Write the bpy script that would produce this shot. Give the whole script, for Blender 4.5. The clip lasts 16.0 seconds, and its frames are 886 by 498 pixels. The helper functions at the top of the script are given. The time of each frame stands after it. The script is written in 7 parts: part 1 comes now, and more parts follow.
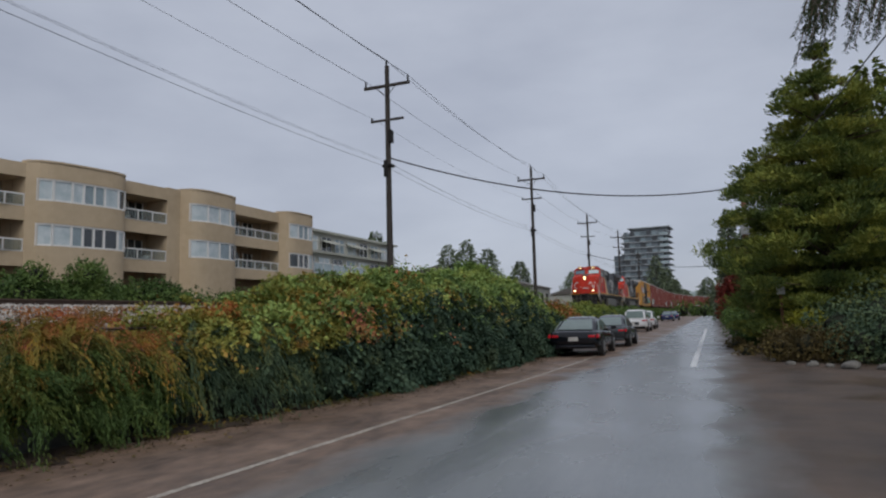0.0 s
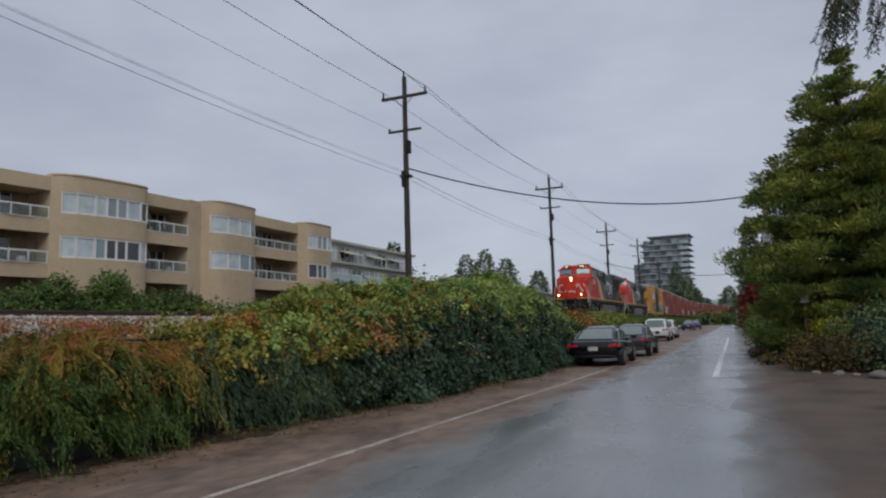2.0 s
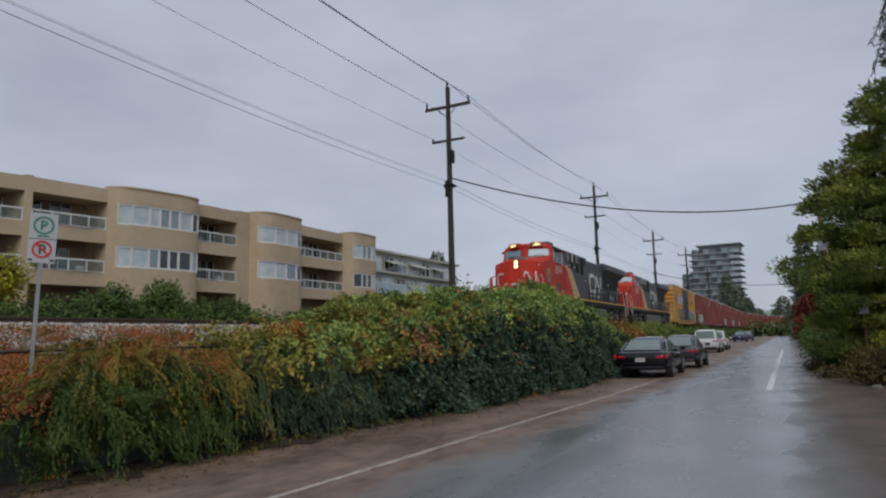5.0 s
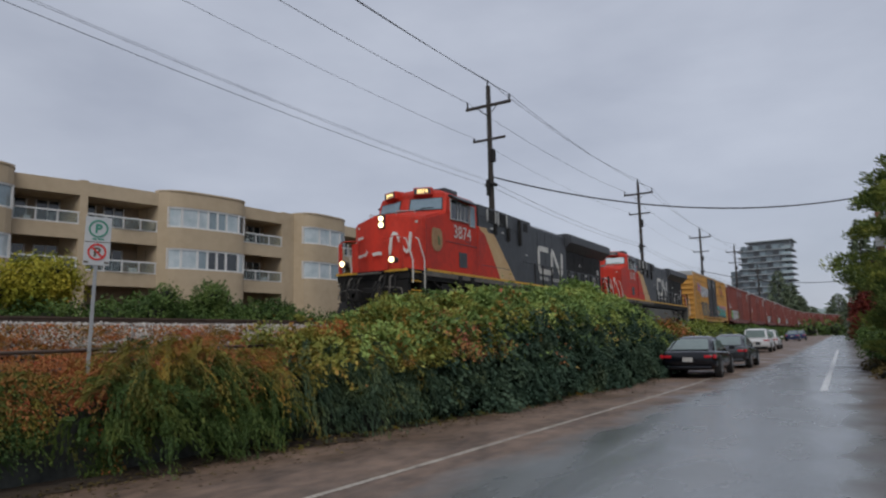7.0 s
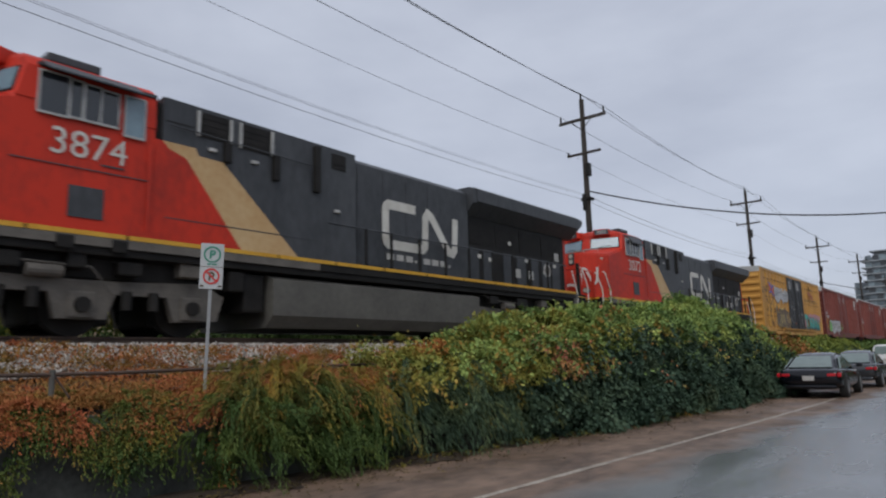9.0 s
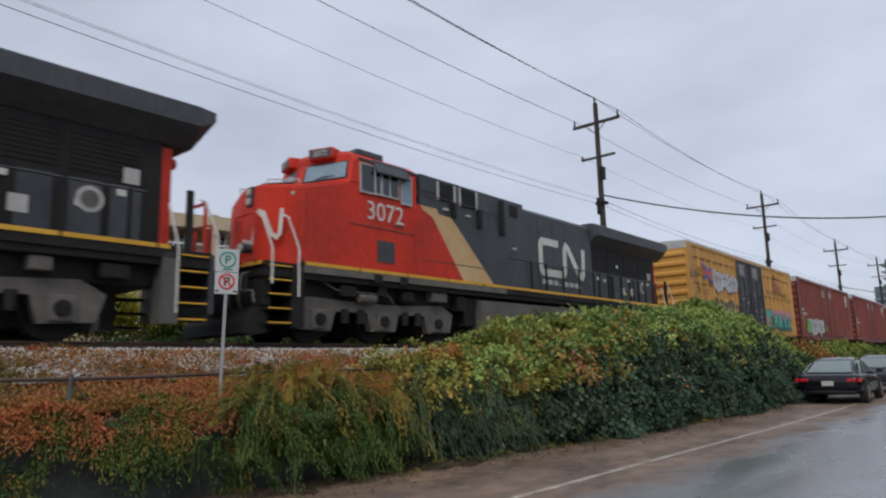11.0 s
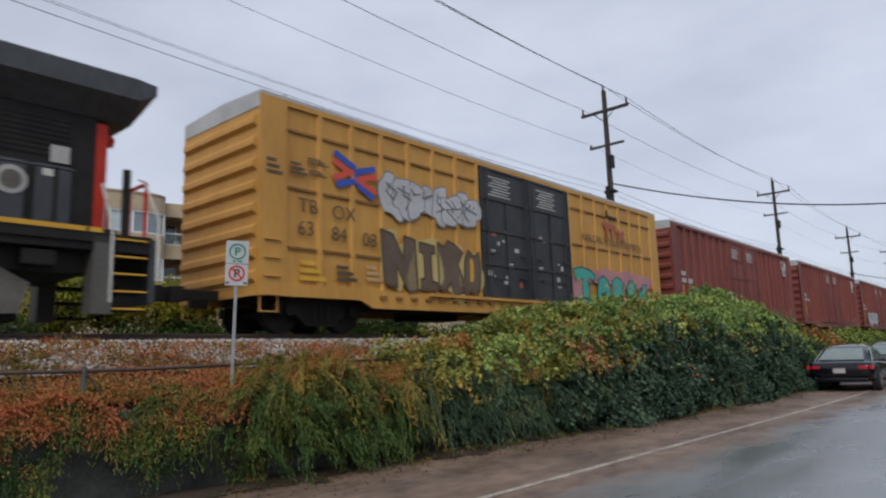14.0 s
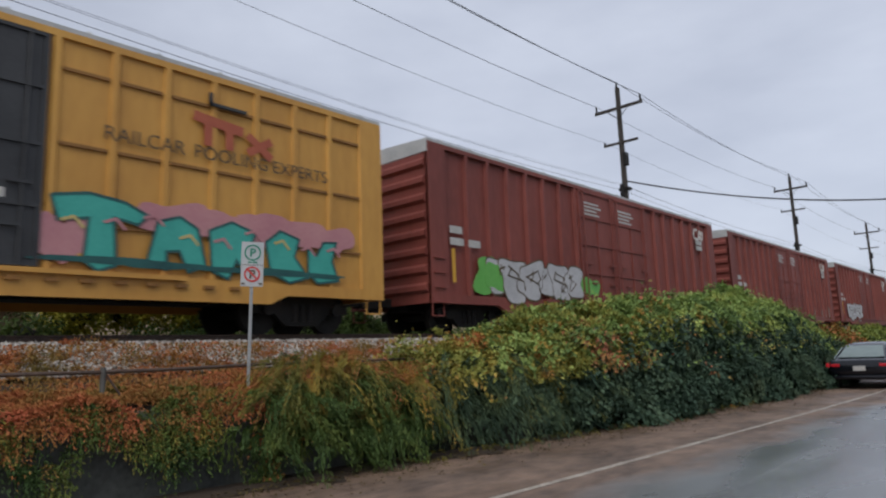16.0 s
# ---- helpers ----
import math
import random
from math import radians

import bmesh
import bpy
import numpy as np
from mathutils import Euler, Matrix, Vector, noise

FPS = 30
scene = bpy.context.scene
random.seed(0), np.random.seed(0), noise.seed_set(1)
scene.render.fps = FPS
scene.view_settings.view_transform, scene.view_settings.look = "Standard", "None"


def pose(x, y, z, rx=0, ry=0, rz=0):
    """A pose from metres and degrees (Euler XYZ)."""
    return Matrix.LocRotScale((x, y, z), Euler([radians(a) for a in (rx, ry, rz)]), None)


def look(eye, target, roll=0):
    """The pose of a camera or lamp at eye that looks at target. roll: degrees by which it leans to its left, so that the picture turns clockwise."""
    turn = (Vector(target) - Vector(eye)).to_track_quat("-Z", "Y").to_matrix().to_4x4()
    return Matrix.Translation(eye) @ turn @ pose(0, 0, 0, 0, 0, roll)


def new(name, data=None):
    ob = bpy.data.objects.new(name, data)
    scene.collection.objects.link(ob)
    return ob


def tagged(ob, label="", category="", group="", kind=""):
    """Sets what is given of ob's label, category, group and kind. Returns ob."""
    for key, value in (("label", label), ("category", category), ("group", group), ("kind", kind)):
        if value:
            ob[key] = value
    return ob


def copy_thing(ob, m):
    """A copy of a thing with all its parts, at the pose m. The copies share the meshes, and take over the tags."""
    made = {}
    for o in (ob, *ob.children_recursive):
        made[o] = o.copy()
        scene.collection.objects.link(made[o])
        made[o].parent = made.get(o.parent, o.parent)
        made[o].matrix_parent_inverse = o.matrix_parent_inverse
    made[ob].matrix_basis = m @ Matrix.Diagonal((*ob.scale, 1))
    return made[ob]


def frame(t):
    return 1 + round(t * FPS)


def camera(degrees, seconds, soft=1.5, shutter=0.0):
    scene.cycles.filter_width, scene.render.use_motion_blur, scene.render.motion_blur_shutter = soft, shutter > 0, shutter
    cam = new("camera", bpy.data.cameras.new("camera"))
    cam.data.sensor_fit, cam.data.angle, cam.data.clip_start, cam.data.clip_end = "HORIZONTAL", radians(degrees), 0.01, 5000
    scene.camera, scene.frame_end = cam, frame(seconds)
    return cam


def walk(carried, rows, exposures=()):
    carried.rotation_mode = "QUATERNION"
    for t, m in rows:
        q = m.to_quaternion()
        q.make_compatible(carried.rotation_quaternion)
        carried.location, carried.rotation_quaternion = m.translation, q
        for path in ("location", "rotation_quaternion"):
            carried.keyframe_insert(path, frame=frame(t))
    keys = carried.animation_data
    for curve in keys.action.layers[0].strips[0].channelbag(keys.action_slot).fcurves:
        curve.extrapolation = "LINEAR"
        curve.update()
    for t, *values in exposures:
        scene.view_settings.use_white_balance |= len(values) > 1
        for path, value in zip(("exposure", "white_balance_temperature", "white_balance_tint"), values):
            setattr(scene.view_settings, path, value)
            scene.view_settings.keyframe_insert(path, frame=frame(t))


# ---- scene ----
# ---- camera: held in the hand at one spot, turning to the left ----
EYE = (0.0, 0.0, 1.5)
cam = camera(67.41, 16.0, soft=2.2, shutter=0.3)
# seconds, yaw to the left of the track's direction, pitch, lean (degrees)
PATH = [
    (0.0, 21.87, 5.86, -1.46),
    (0.5, 22.20, 5.95, -1.51),
    (1.0, 22.53, 5.88, -1.66),
    (1.5, 22.88, 5.99, -1.73),
    (2.0, 23.42, 6.74, -1.65),
    (2.5, 25.51, 7.30, -2.05),
    (3.0, 26.35, 7.65, -1.93),
    (3.5, 26.64, 8.02, -1.74),
    (6.0, 27.66, 7.31, -0.94),
    (6.5, 28.47, 7.29, -1.02),
    (7.0, 30.83, 7.68, -1.31),
    (7.5, 33.85, 8.40, -1.46),
    (8.0, 35.24, 8.67, -1.38),
    (8.5, 38.05, 9.01, -1.57),
    (11.0, 40.35, 9.86, -1.52),
    (11.5, 40.53, 9.67, -1.60),
    (12.0, 40.78, 9.55, -1.59),
    (12.5, 41.08, 9.45, -1.54),
    (13.0, 41.25, 9.24, -1.63),
    (13.5, 41.20, 9.09, -1.68),
    (14.0, 41.14, 9.03, -1.88),
    (14.5, 41.26, 9.04, -1.98),
    (15.0, 41.56, 8.97, -1.82),
    (15.5, 41.95, 8.85, -1.95),
    (16.0, 42.36, 9.02, -2.18),
]


def aim(yaw, pitch, lean):
    y, p = radians(yaw), radians(pitch)
    far = Vector(EYE) + 10 * Vector((-math.sin(y) * math.cos(p), math.cos(y) * math.cos(p), math.sin(p)))
    return look(EYE, far, lean)


walk(cam, [(t, aim(y, p, r)) for t, y, p, r in PATH],
     exposures=[(0.0, -0.05), (3.5, -0.01), (6.0, -0.01), (8.5, 0.1), (11.0, 0.36), (14.0, 0.38), (16.0, 0.32)])

# ---- light: an even, overcast sky ----
world = bpy.data.worlds.new("overcast_sky")
scene.world = world
world.use_nodes = True
wn, wl = world.node_tree.nodes, world.node_tree.links
back = wn["Background"]
sky = wn.new("ShaderNodeTexSky")
sky.sky_type, sky.sun_disc, sky.sun_elevation, sky.sun_rotation = "NISHITA", False, radians(38), radians(200)
dim = wn.new("ShaderNodeMix"); dim.data_type, dim.blend_type = "RGBA", "MULTIPLY"
dim.inputs[0].default_value = 1.0
dim.inputs[7].default_value = (0.10, 0.10, 0.10, 1)
wl.new(sky.outputs[0], dim.inputs[6])
coord = wn.new("ShaderNodeTexCoord")
stretch = wn.new("ShaderNodeMapping"); stretch.inputs["Scale"].default_value = (1.0, 1.0, 2.6)
wl.new(coord.outputs["Generated"], stretch.inputs[0])
cloud = wn.new("ShaderNodeTexNoise")
cloud.inputs["Scale"].default_value, cloud.inputs["Detail"].default_value = 2.3, 6
cloud.inputs["Roughness"].default_value = 0.52
wl.new(stretch.outputs[0], cloud.inputs["Vector"])
tone = wn.new("ShaderNodeValToRGB")
tone.color_ramp.elements[0].position, tone.color_ramp.elements[0].color = 0.30, (0.40, 0.435, 0.53, 1)
tone.color_ramp.elements[1].position, tone.color_ramp.elements[1].color = 0.72, (0.56, 0.60, 0.70, 1)
wl.new(cloud.outputs[0], tone.inputs[0])
cover = wn.new("ShaderNodeMix"); cover.data_type = "RGBA"
cover.inputs[0].default_value = 0.9
wl.new(dim.outputs[2], cover.inputs[6]); wl.new(tone.outputs[0], cover.inputs[7])
wl.new(cover.outputs[2], back.inputs[0])
thin = wn.new("ShaderNodeVectorMath"); thin.operation = "DOT_PRODUCT"
thin.inputs[1].default_value = Vector((-0.46, 0.83, 0.30)).normalized()
wl.new(coord.outputs["Generated"], thin.inputs[0])
lift = wn.new("ShaderNodeMapRange"); lift.interpolation_type = "SMOOTHSTEP"
for slot, value in ((1, 0.55), (2, 1.0), (3, 0.84), (4, 0.99)):
    lift.inputs[slot].default_value = value
wl.new(thin.outputs["Value"], lift.inputs[0])
wl.new(lift.outputs[0], back.inputs[1])
sun = new("sun", bpy.data.lights.new("sun", "SUN"))
sun.data.energy, sun.data.angle, sun.data.color = 1.4, radians(40), (1.0, 0.97, 0.93)
sun.matrix_world = look((0, 0, 50), (-14, 22, 20))

# ---- materials ----


def material(name, dark, light, rough=0.6, scale=4.0, metal=0.0, bump=0.0, bump_scale=None, fine=0.35, spread=(0.3, 0.7),
             random_island=0.0, random_object=0.0, glow=0.0, specular=0.5, stretch=(1, 1, 1), rough_var=0.0):
    """Two tones mixed by a broad and a fine noise, with relief from a finer one."""
    m = bpy.data.materials.new(name)
    m.use_nodes = True
    n, l = m.node_tree.nodes, m.node_tree.links
    b = n["Principled BSDF"]
    b.inputs["Roughness"].default_value, b.inputs["Metallic"].default_value = rough, metal
    b.inputs["Specular IOR Level"].default_value = specular
    tc = n.new("ShaderNodeTexCoord"); mp = n.new("ShaderNodeMapping"); mp.inputs["Scale"].default_value = stretch
    l.new(tc.outputs["Object"], mp.inputs[0])
    a = n.new("ShaderNodeTexNoise"); a.inputs["Scale"].default_value, a.inputs["Detail"].default_value = scale, 5
    f = n.new("ShaderNodeTexNoise"); f.inputs["Scale"].default_value, f.inputs["Detail"].default_value = scale * 9, 3
    l.new(mp.outputs[0], a.inputs[0]); l.new(mp.outputs[0], f.inputs[0])
    mixf = n.new("ShaderNodeMix"); mixf.inputs[0].default_value = fine
    l.new(a.outputs[0], mixf.inputs[2]); l.new(f.outputs[0], mixf.inputs[3])
    value = mixf.outputs[0]
    if random_island or random_object:
        src = n.new("ShaderNodeNewGeometry").outputs["Random Per Island"] if random_island else n.new("ShaderNodeObjectInfo").outputs["Random"]
        mi = n.new("ShaderNodeMix"); mi.inputs[0].default_value = random_island or random_object
        l.new(value, mi.inputs[2]); l.new(src, mi.inputs[3])
        value = mi.outputs[0]
    ramp = n.new("ShaderNodeValToRGB")
    ramp.color_ramp.elements[0].position, ramp.color_ramp.elements[1].position = spread
    ramp.color_ramp.elements[0].color, ramp.color_ramp.elements[1].color = (*dark, 1), (*light, 1)
    l.new(value, ramp.inputs[0]); l.new(ramp.outputs[0], b.inputs["Base Color"])
    if rough_var:
        mr = n.new("ShaderNodeMapRange"); mr.inputs[3].default_value, mr.inputs[4].default_value = rough - rough_var, rough + rough_var
        l.new(a.outputs[0], mr.inputs[0]); l.new(mr.outputs[0], b.inputs["Roughness"])
    if bump:
        g = n.new("ShaderNodeTexNoise"); g.inputs["Scale"].default_value, g.inputs["Detail"].default_value = bump_scale or scale * 12, 4
        l.new(mp.outputs[0], g.inputs[0])
        bp = n.new("ShaderNodeBump"); bp.inputs["Strength"].default_value, bp.inputs["Distance"].default_value = bump, 0.02
        l.new(g.outputs[0], bp.inputs["Height"]); l.new(bp.outputs[0], b.inputs["Normal"])
    if glow:
        b.inputs["Emission Color"].default_value, b.inputs["Emission Strength"].default_value = (*light, 1), glow
    return m


def leafy(name, stops, patch=0.5, rough=0.55, tint=(1.45, 1.42, 1.0)):
    """Leaf colours: the ramp is read by a patchy noise and by a random value for each leaf."""
    m = bpy.data.materials.new(name)
    m.use_nodes = True
    n, l = m.node_tree.nodes, m.node_tree.links
    b = n["Principled BSDF"]
    b.inputs["Roughness"].default_value, b.inputs["Specular IOR Level"].default_value = rough + 0.1, 0.22
    tc = n.new("ShaderNodeTexCoord")
    a = n.new("ShaderNodeTexNoise"); a.inputs["Scale"].default_value, a.inputs["Detail"].default_value = patch, 3
    l.new(tc.outputs["Object"], a.inputs[0])
    st = n.new("ShaderNodeMapRange"); st.inputs[1].default_value, st.inputs[2].default_value = 0.3, 0.7
    l.new(a.outputs[0], st.inputs[0])
    mi = n.new("ShaderNodeMix"); mi.inputs[0].default_value = 0.2
    l.new(st.outputs[0], mi.inputs[2]); l.new(n.new("ShaderNodeNewGeometry").outputs["Random Per Island"], mi.inputs[3])
    ramp = n.new("ShaderNodeValToRGB")
    while len(ramp.color_ramp.elements) < len(stops):
        ramp.color_ramp.elements.new(0.5)
    for e, (p, c) in zip(ramp.color_ramp.elements, stops):
        e.position, e.color = p, (c[0] * tint[0], c[1] * tint[1], c[2] * tint[2], 1)
    l.new(mi.outputs[0], ramp.inputs[0]); l.new(ramp.outputs[0], b.inputs["Base Color"])
    return m


def glass(name, tint, rough=0.05):
    m = material(name, tint, tuple(min(1, c * 1.6) for c in tint), rough, 0.6, specular=0.9)
    return m


RED = material("weathered_red_paint", (0.26, 0.026, 0.017), (0.58, 0.038, 0.018), 0.55, 0.9, fine=0.35, spread=(0.25, 0.54), rough_var=0.12, specular=0.28, stretch=(1, 1, 0.6))
BLACK = material("dusty_black_paint", (0.022, 0.025, 0.029), (0.070, 0.075, 0.083), 0.5, 0.8, fine=0.45, rough_var=0.14, stretch=(1, 1, 0.45))
STRIPE = material("cream_paint_stained_tan", (0.46, 0.25, 0.085), (0.62, 0.45, 0.24), 0.5, 0.9, fine=0.3)
YELLOW = material("yellow_stripe_paint", (0.55, 0.28, 0.02), (0.72, 0.42, 0.04), 0.5, 2.0)
WHITE = material("dirty_white_paint", (0.5, 0.48, 0.43), (0.72, 0.71, 0.66), 0.5, 2.0)
STEEL = material("grimy_steel", (0.006, 0.0055, 0.005), (0.022, 0.020, 0.018), 0.65, 3.0, bump=0.2, specular=0.3)
TRUCKGREY = material("road_dust_on_cast_steel", (0.075, 0.068, 0.06), (0.17, 0.155, 0.135), 0.75, 2.5, bump=0.3)
TANK = material("dusty_dark_tank", (0.055, 0.052, 0.046), (0.125, 0.12, 0.105), 0.55, 1.0)
RUST = material("rusty_rail", (0.04, 0.025, 0.018), (0.10, 0.06, 0.04), 0.6, 6.0, bump=0.2)
WINDOW = glass("dark_reflecting_glass", (0.012, 0.016, 0.02))
# base lightened to blue: the reflected sky is put into the colour
WINDSHIELD = glass("glass_with_sky_tint", (0.14, 0.21, 0.25))
LAMP = material("lit_lamp", (1.0, 0.72, 0.30), (1.0, 0.8, 0.42), 0.3, 1.0, glow=4.5)
LAMPOFF = material("lamp_lens", (0.35, 0.33, 0.28), (0.6, 0.58, 0.5), 0.15, 3.0)
NUMBERLIT = material("lit_number_board", (0.9, 0.62, 0.22), (1.0, 0.72, 0.3), 0.4, 1.0, glow=2.2)
BOXYELLOW = material("faded_yellow_paint", (0.43, 0.205, 0.040), (0.63, 0.34, 0.072), 0.55, 0.7, fine=0.3, stretch=(1, 1, 0.35))
BOXRED = material("oxide_red_paint", (0.145, 0.032, 0.023), (0.255, 0.064, 0.048), 0.6, 0.8, fine=0.35, stretch=(1, 1, 0.3))
DOORBLACK = material("scuffed_black_door", (0.018, 0.019, 0.021), (0.045, 0.047, 0.05), 0.5, 1.6)
GALV = material("galvanised_roof", (0.32, 0.33, 0.33), (0.52, 0.52, 0.50), 0.5, 1.5)
STUCCO = material("beige_stucco", (0.43, 0.335, 0.22), (0.55, 0.44, 0.30), 0.85, 0.22, bump=0.15, bump_scale=25)
GREYWALL = material("pale_grey_siding", (0.33, 0.34, 0.29), (0.50, 0.50, 0.44), 0.8, 0.4)
FRAMEWHITE = material("white_window_frame", (0.62, 0.62, 0.60), (0.74, 0.74, 0.72), 0.4, 2.0)
# base lightened to stand in for sky reflected in the glass
PANE = glass("window_glass", (0.17, 0.22, 0.24))
PANEDARK = glass("dark_window_glass", (0.025, 0.03, 0.034))
# very pale base: the sky's reflection in the windows is painted in
SKYPANE = material("glass_with_painted_sky", (0.34, 0.43, 0.46), (0.62, 0.67, 0.68), 0.12, 1.5, specular=0.8)
BALCONYGLASS = glass("pale_balcony_glass", (0.26, 0.33, 0.35))
CLEARGLASS = glass("clear_railing_glass", (0.55, 0.62, 0.62))
CLEARGLASS.node_tree.nodes["Principled BSDF"].inputs["Transmission Weight"].default_value = 0.92
CLEARGLASS.node_tree.nodes["Principled BSDF"].inputs["IOR"].default_value = 1.12
# the stucco again, darker: the shade of the recesses is painted in
SHADEWALL = material("stucco_darkened_for_shade", (0.24, 0.18, 0.12), (0.36, 0.28, 0.19), 0.85, 0.6)
POLEWOOD = material("dark_creosoted_wood", (0.022, 0.018, 0.015), (0.055, 0.045, 0.038), 0.8, 5.0, bump=0.4, stretch=(1, 1, 0.1))
POLEBROWN = material("brown_weathered_wood", (0.17, 0.085, 0.05), (0.27, 0.14, 0.085), 0.8, 5.0, bump=0.4, stretch=(1, 1, 0.1))
WIRE = material("black_cable", (0.012, 0.012, 0.012), (0.025, 0.025, 0.025), 0.6, 3.0)
SIGNWHITE = material("sign_face_white", (0.40, 0.42, 0.43), (0.50, 0.52, 0.52), 0.4, 3.0)
SIGNGREEN = material("sign_green", (0.02, 0.20, 0.13), (0.03, 0.26, 0.17), 0.4, 3.0)
SIGNRED = material("sign_red", (0.5, 0.02, 0.02), (0.62, 0.04, 0.03), 0.4, 3.0)
ZINC = material("zinc_post", (0.28, 0.29, 0.29), (0.42, 0.43, 0.43), 0.45, 5.0, metal=0.6)
CONCRETE = material("stained_concrete", (0.022, 0.025, 0.023), (0.085, 0.090, 0.080), 0.85, 1.6, bump=0.4)
SOIL = material("dark_soil_and_litter", (0.018, 0.012, 0.007), (0.062, 0.040, 0.024), 0.9, 2.5, bump=0.8)
# near-black filler under leaves: the shade in the gaps is painted in
CORE = material("painted_inner_shade", (0.006, 0.008, 0.004), (0.018, 0.022, 0.010), 0.9, 2.0, bump=0.5)
BARK = material("bark", (0.06, 0.04, 0.028), (0.14, 0.095, 0.065), 0.9, 4.0, bump=0.7, stretch=(1, 1, 0.25))
STONE = material("grey_ballast_stone", (0.20, 0.18, 0.16), (0.50, 0.465, 0.42), 0.85, 3.0, random_island=0.55)
BOULDER = material("garden_boulder", (0.08, 0.075, 0.065), (0.22, 0.21, 0.19), 0.85, 3.0, bump=0.6)
TYRE = material("tyre_rubber", (0.012, 0.012, 0.012), (0.025, 0.025, 0.025), 0.75, 6.0)
RIM = material("alloy_rim", (0.25, 0.25, 0.26), (0.4, 0.4, 0.41), 0.3, 5.0, metal=0.8)
TAILRED = material("tail_lamp_red", (0.30, 0.010, 0.014), (0.48, 0.016, 0.026), 0.2, 4.0, glow=0.1)
CARBLACK = material("black_car_paint", (0.004, 0.0045, 0.007), (0.008, 0.009, 0.013), 0.14, 1.0, specular=0.5)
CARGREY = material("dark_grey_car_paint", (0.025, 0.028, 0.032), (0.04, 0.044, 0.05), 0.2, 1.0, specular=0.8)
CARWHITE = material("white_car_paint", (0.62, 0.63, 0.64), (0.72, 0.73, 0.74), 0.2, 1.0, specular=0.8)
CARBLUE = material("blue_car_paint", (0.018, 0.03, 0.09), (0.03, 0.05, 0.13), 0.2, 1.0, specular=0.8)
SILVERPAINT = material("silver_spray_paint", (0.36, 0.36, 0.37), (0.56, 0.56, 0.57), 0.4, 1.5)
SILVEREDGE = material("grey_spray_outline", (0.12, 0.12, 0.13), (0.22, 0.22, 0.23), 0.5, 2.0)
HALOPAINT = material("pale_yellow_spray_paint", (0.46, 0.34, 0.10), (0.60, 0.48, 0.20), 0.5, 1.5)
DARKTEAL = material("dark_teal_spray_paint", (0.008, 0.06, 0.06), (0.02, 0.12, 0.11), 0.45, 2.0)
BROWNPAINT = material("brown_spray_paint", (0.10, 0.065, 0.045), (0.17, 0.115, 0.08), 0.5, 1.5)
TEALPAINT = material("teal_spray_paint", (0.03, 0.30, 0.25), (0.06, 0.42, 0.34), 0.45, 1.5)
PINKPAINT = material("pink_spray_paint", (0.42, 0.17, 0.20), (0.52, 0.26, 0.26), 0.5, 1.5)
GREENPAINT = material("green_spray_paint", (0.10, 0.36, 0.06), (0.16, 0.46, 0.10), 0.5, 1.5)
BLUEPAINT = material("blue_logo_paint", (0.02, 0.06, 0.35), (0.03, 0.09, 0.45), 0.45, 2.0)
REDPAINT = material("red_logo_paint", (0.55, 0.06, 0.03), (0.65, 0.09, 0.05), 0.45, 2.0)
OLDRED = material("worn_red_lettering", (0.34, 0.07, 0.035), (0.42, 0.11, 0.05), 0.5, 2.0)
INK = material("faded_black_lettering", (0.05, 0.035, 0.02), (0.13, 0.085, 0.04), 0.55, 4.0)
PALEINK = material("worn_white_lettering", (0.34, 0.33, 0.31), (0.55, 0.54, 0.51), 0.55, 4.0)
OLDGREEN = material("faded_green_paint", (0.05, 0.10, 0.03), (0.10, 0.17, 0.06), 0.5, 3.0)
WASTE = material("lower_paint_worn_grey", (0.20, 0.14, 0.12), (0.36, 0.31, 0.28), 0.65, 1.2)
CREST = material("faded_tan_crest", (0.24, 0.11, 0.045), (0.42, 0.26, 0.12), 0.5, 5.0)
CARGLASS = glass("car_glass", (0.10, 0.135, 0.125))
DASH = material("white_road_dash", (0.34, 0.35, 0.35), (0.66, 0.67, 0.67), 0.4, 3.0, spread=(0.25, 0.55))
# darker than the panels: shade under the ledges painted in, with some dirt
LEDGESHADE = material("ledge_shade_and_dirt", (0.15, 0.07, 0.02), (0.32, 0.15, 0.035), 0.7, 1.5)
TOWERGLASS = material("tower_glass", (0.09, 0.12, 0.14), (0.16, 0.20, 0.22), 0.15, 0.1, specular=0.8)
TOWERSLAB = material("tower_concrete", (0.30, 0.33, 0.35), (0.38, 0.41, 0.43), 0.8, 0.2)
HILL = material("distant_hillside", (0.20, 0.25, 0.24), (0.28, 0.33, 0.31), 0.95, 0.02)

REDDISH = leafy("red_and_orange_bramble_leaves", [(0.0, (0.13, 0.11, 0.035)), (0.35, (0.24, 0.14, 0.05)), (0.7, (0.32, 0.11, 0.065)), (1.0, (0.36, 0.13, 0.10))], 1.2, tint=(1.3, 1.3, 1.2))
IVY = leafy("ivy_leaves", [(0.0, (0.017, 0.034, 0.025)), (0.45, (0.037, 0.064, 0.043)), (0.8, (0.066, 0.095, 0.058)), (0.97, (0.09, 0.10, 0.055)), (1.0, (0.20, 0.085, 0.06))], 0.9, tint=(1.2, 1.28, 1.2))
BRAMBLE = leafy("bramble_leaves", [(0.0, (0.04, 0.07, 0.03)), (0.35, (0.09, 0.135, 0.05)), (0.65, (0.17, 0.215, 0.072)), (0.85, (0.26, 0.265, 0.085)), (0.95, (0.27, 0.19, 0.07)), (1.0, (0.30, 0.12, 0.07))], 0.8, tint=(1.6, 1.65, 1.3))
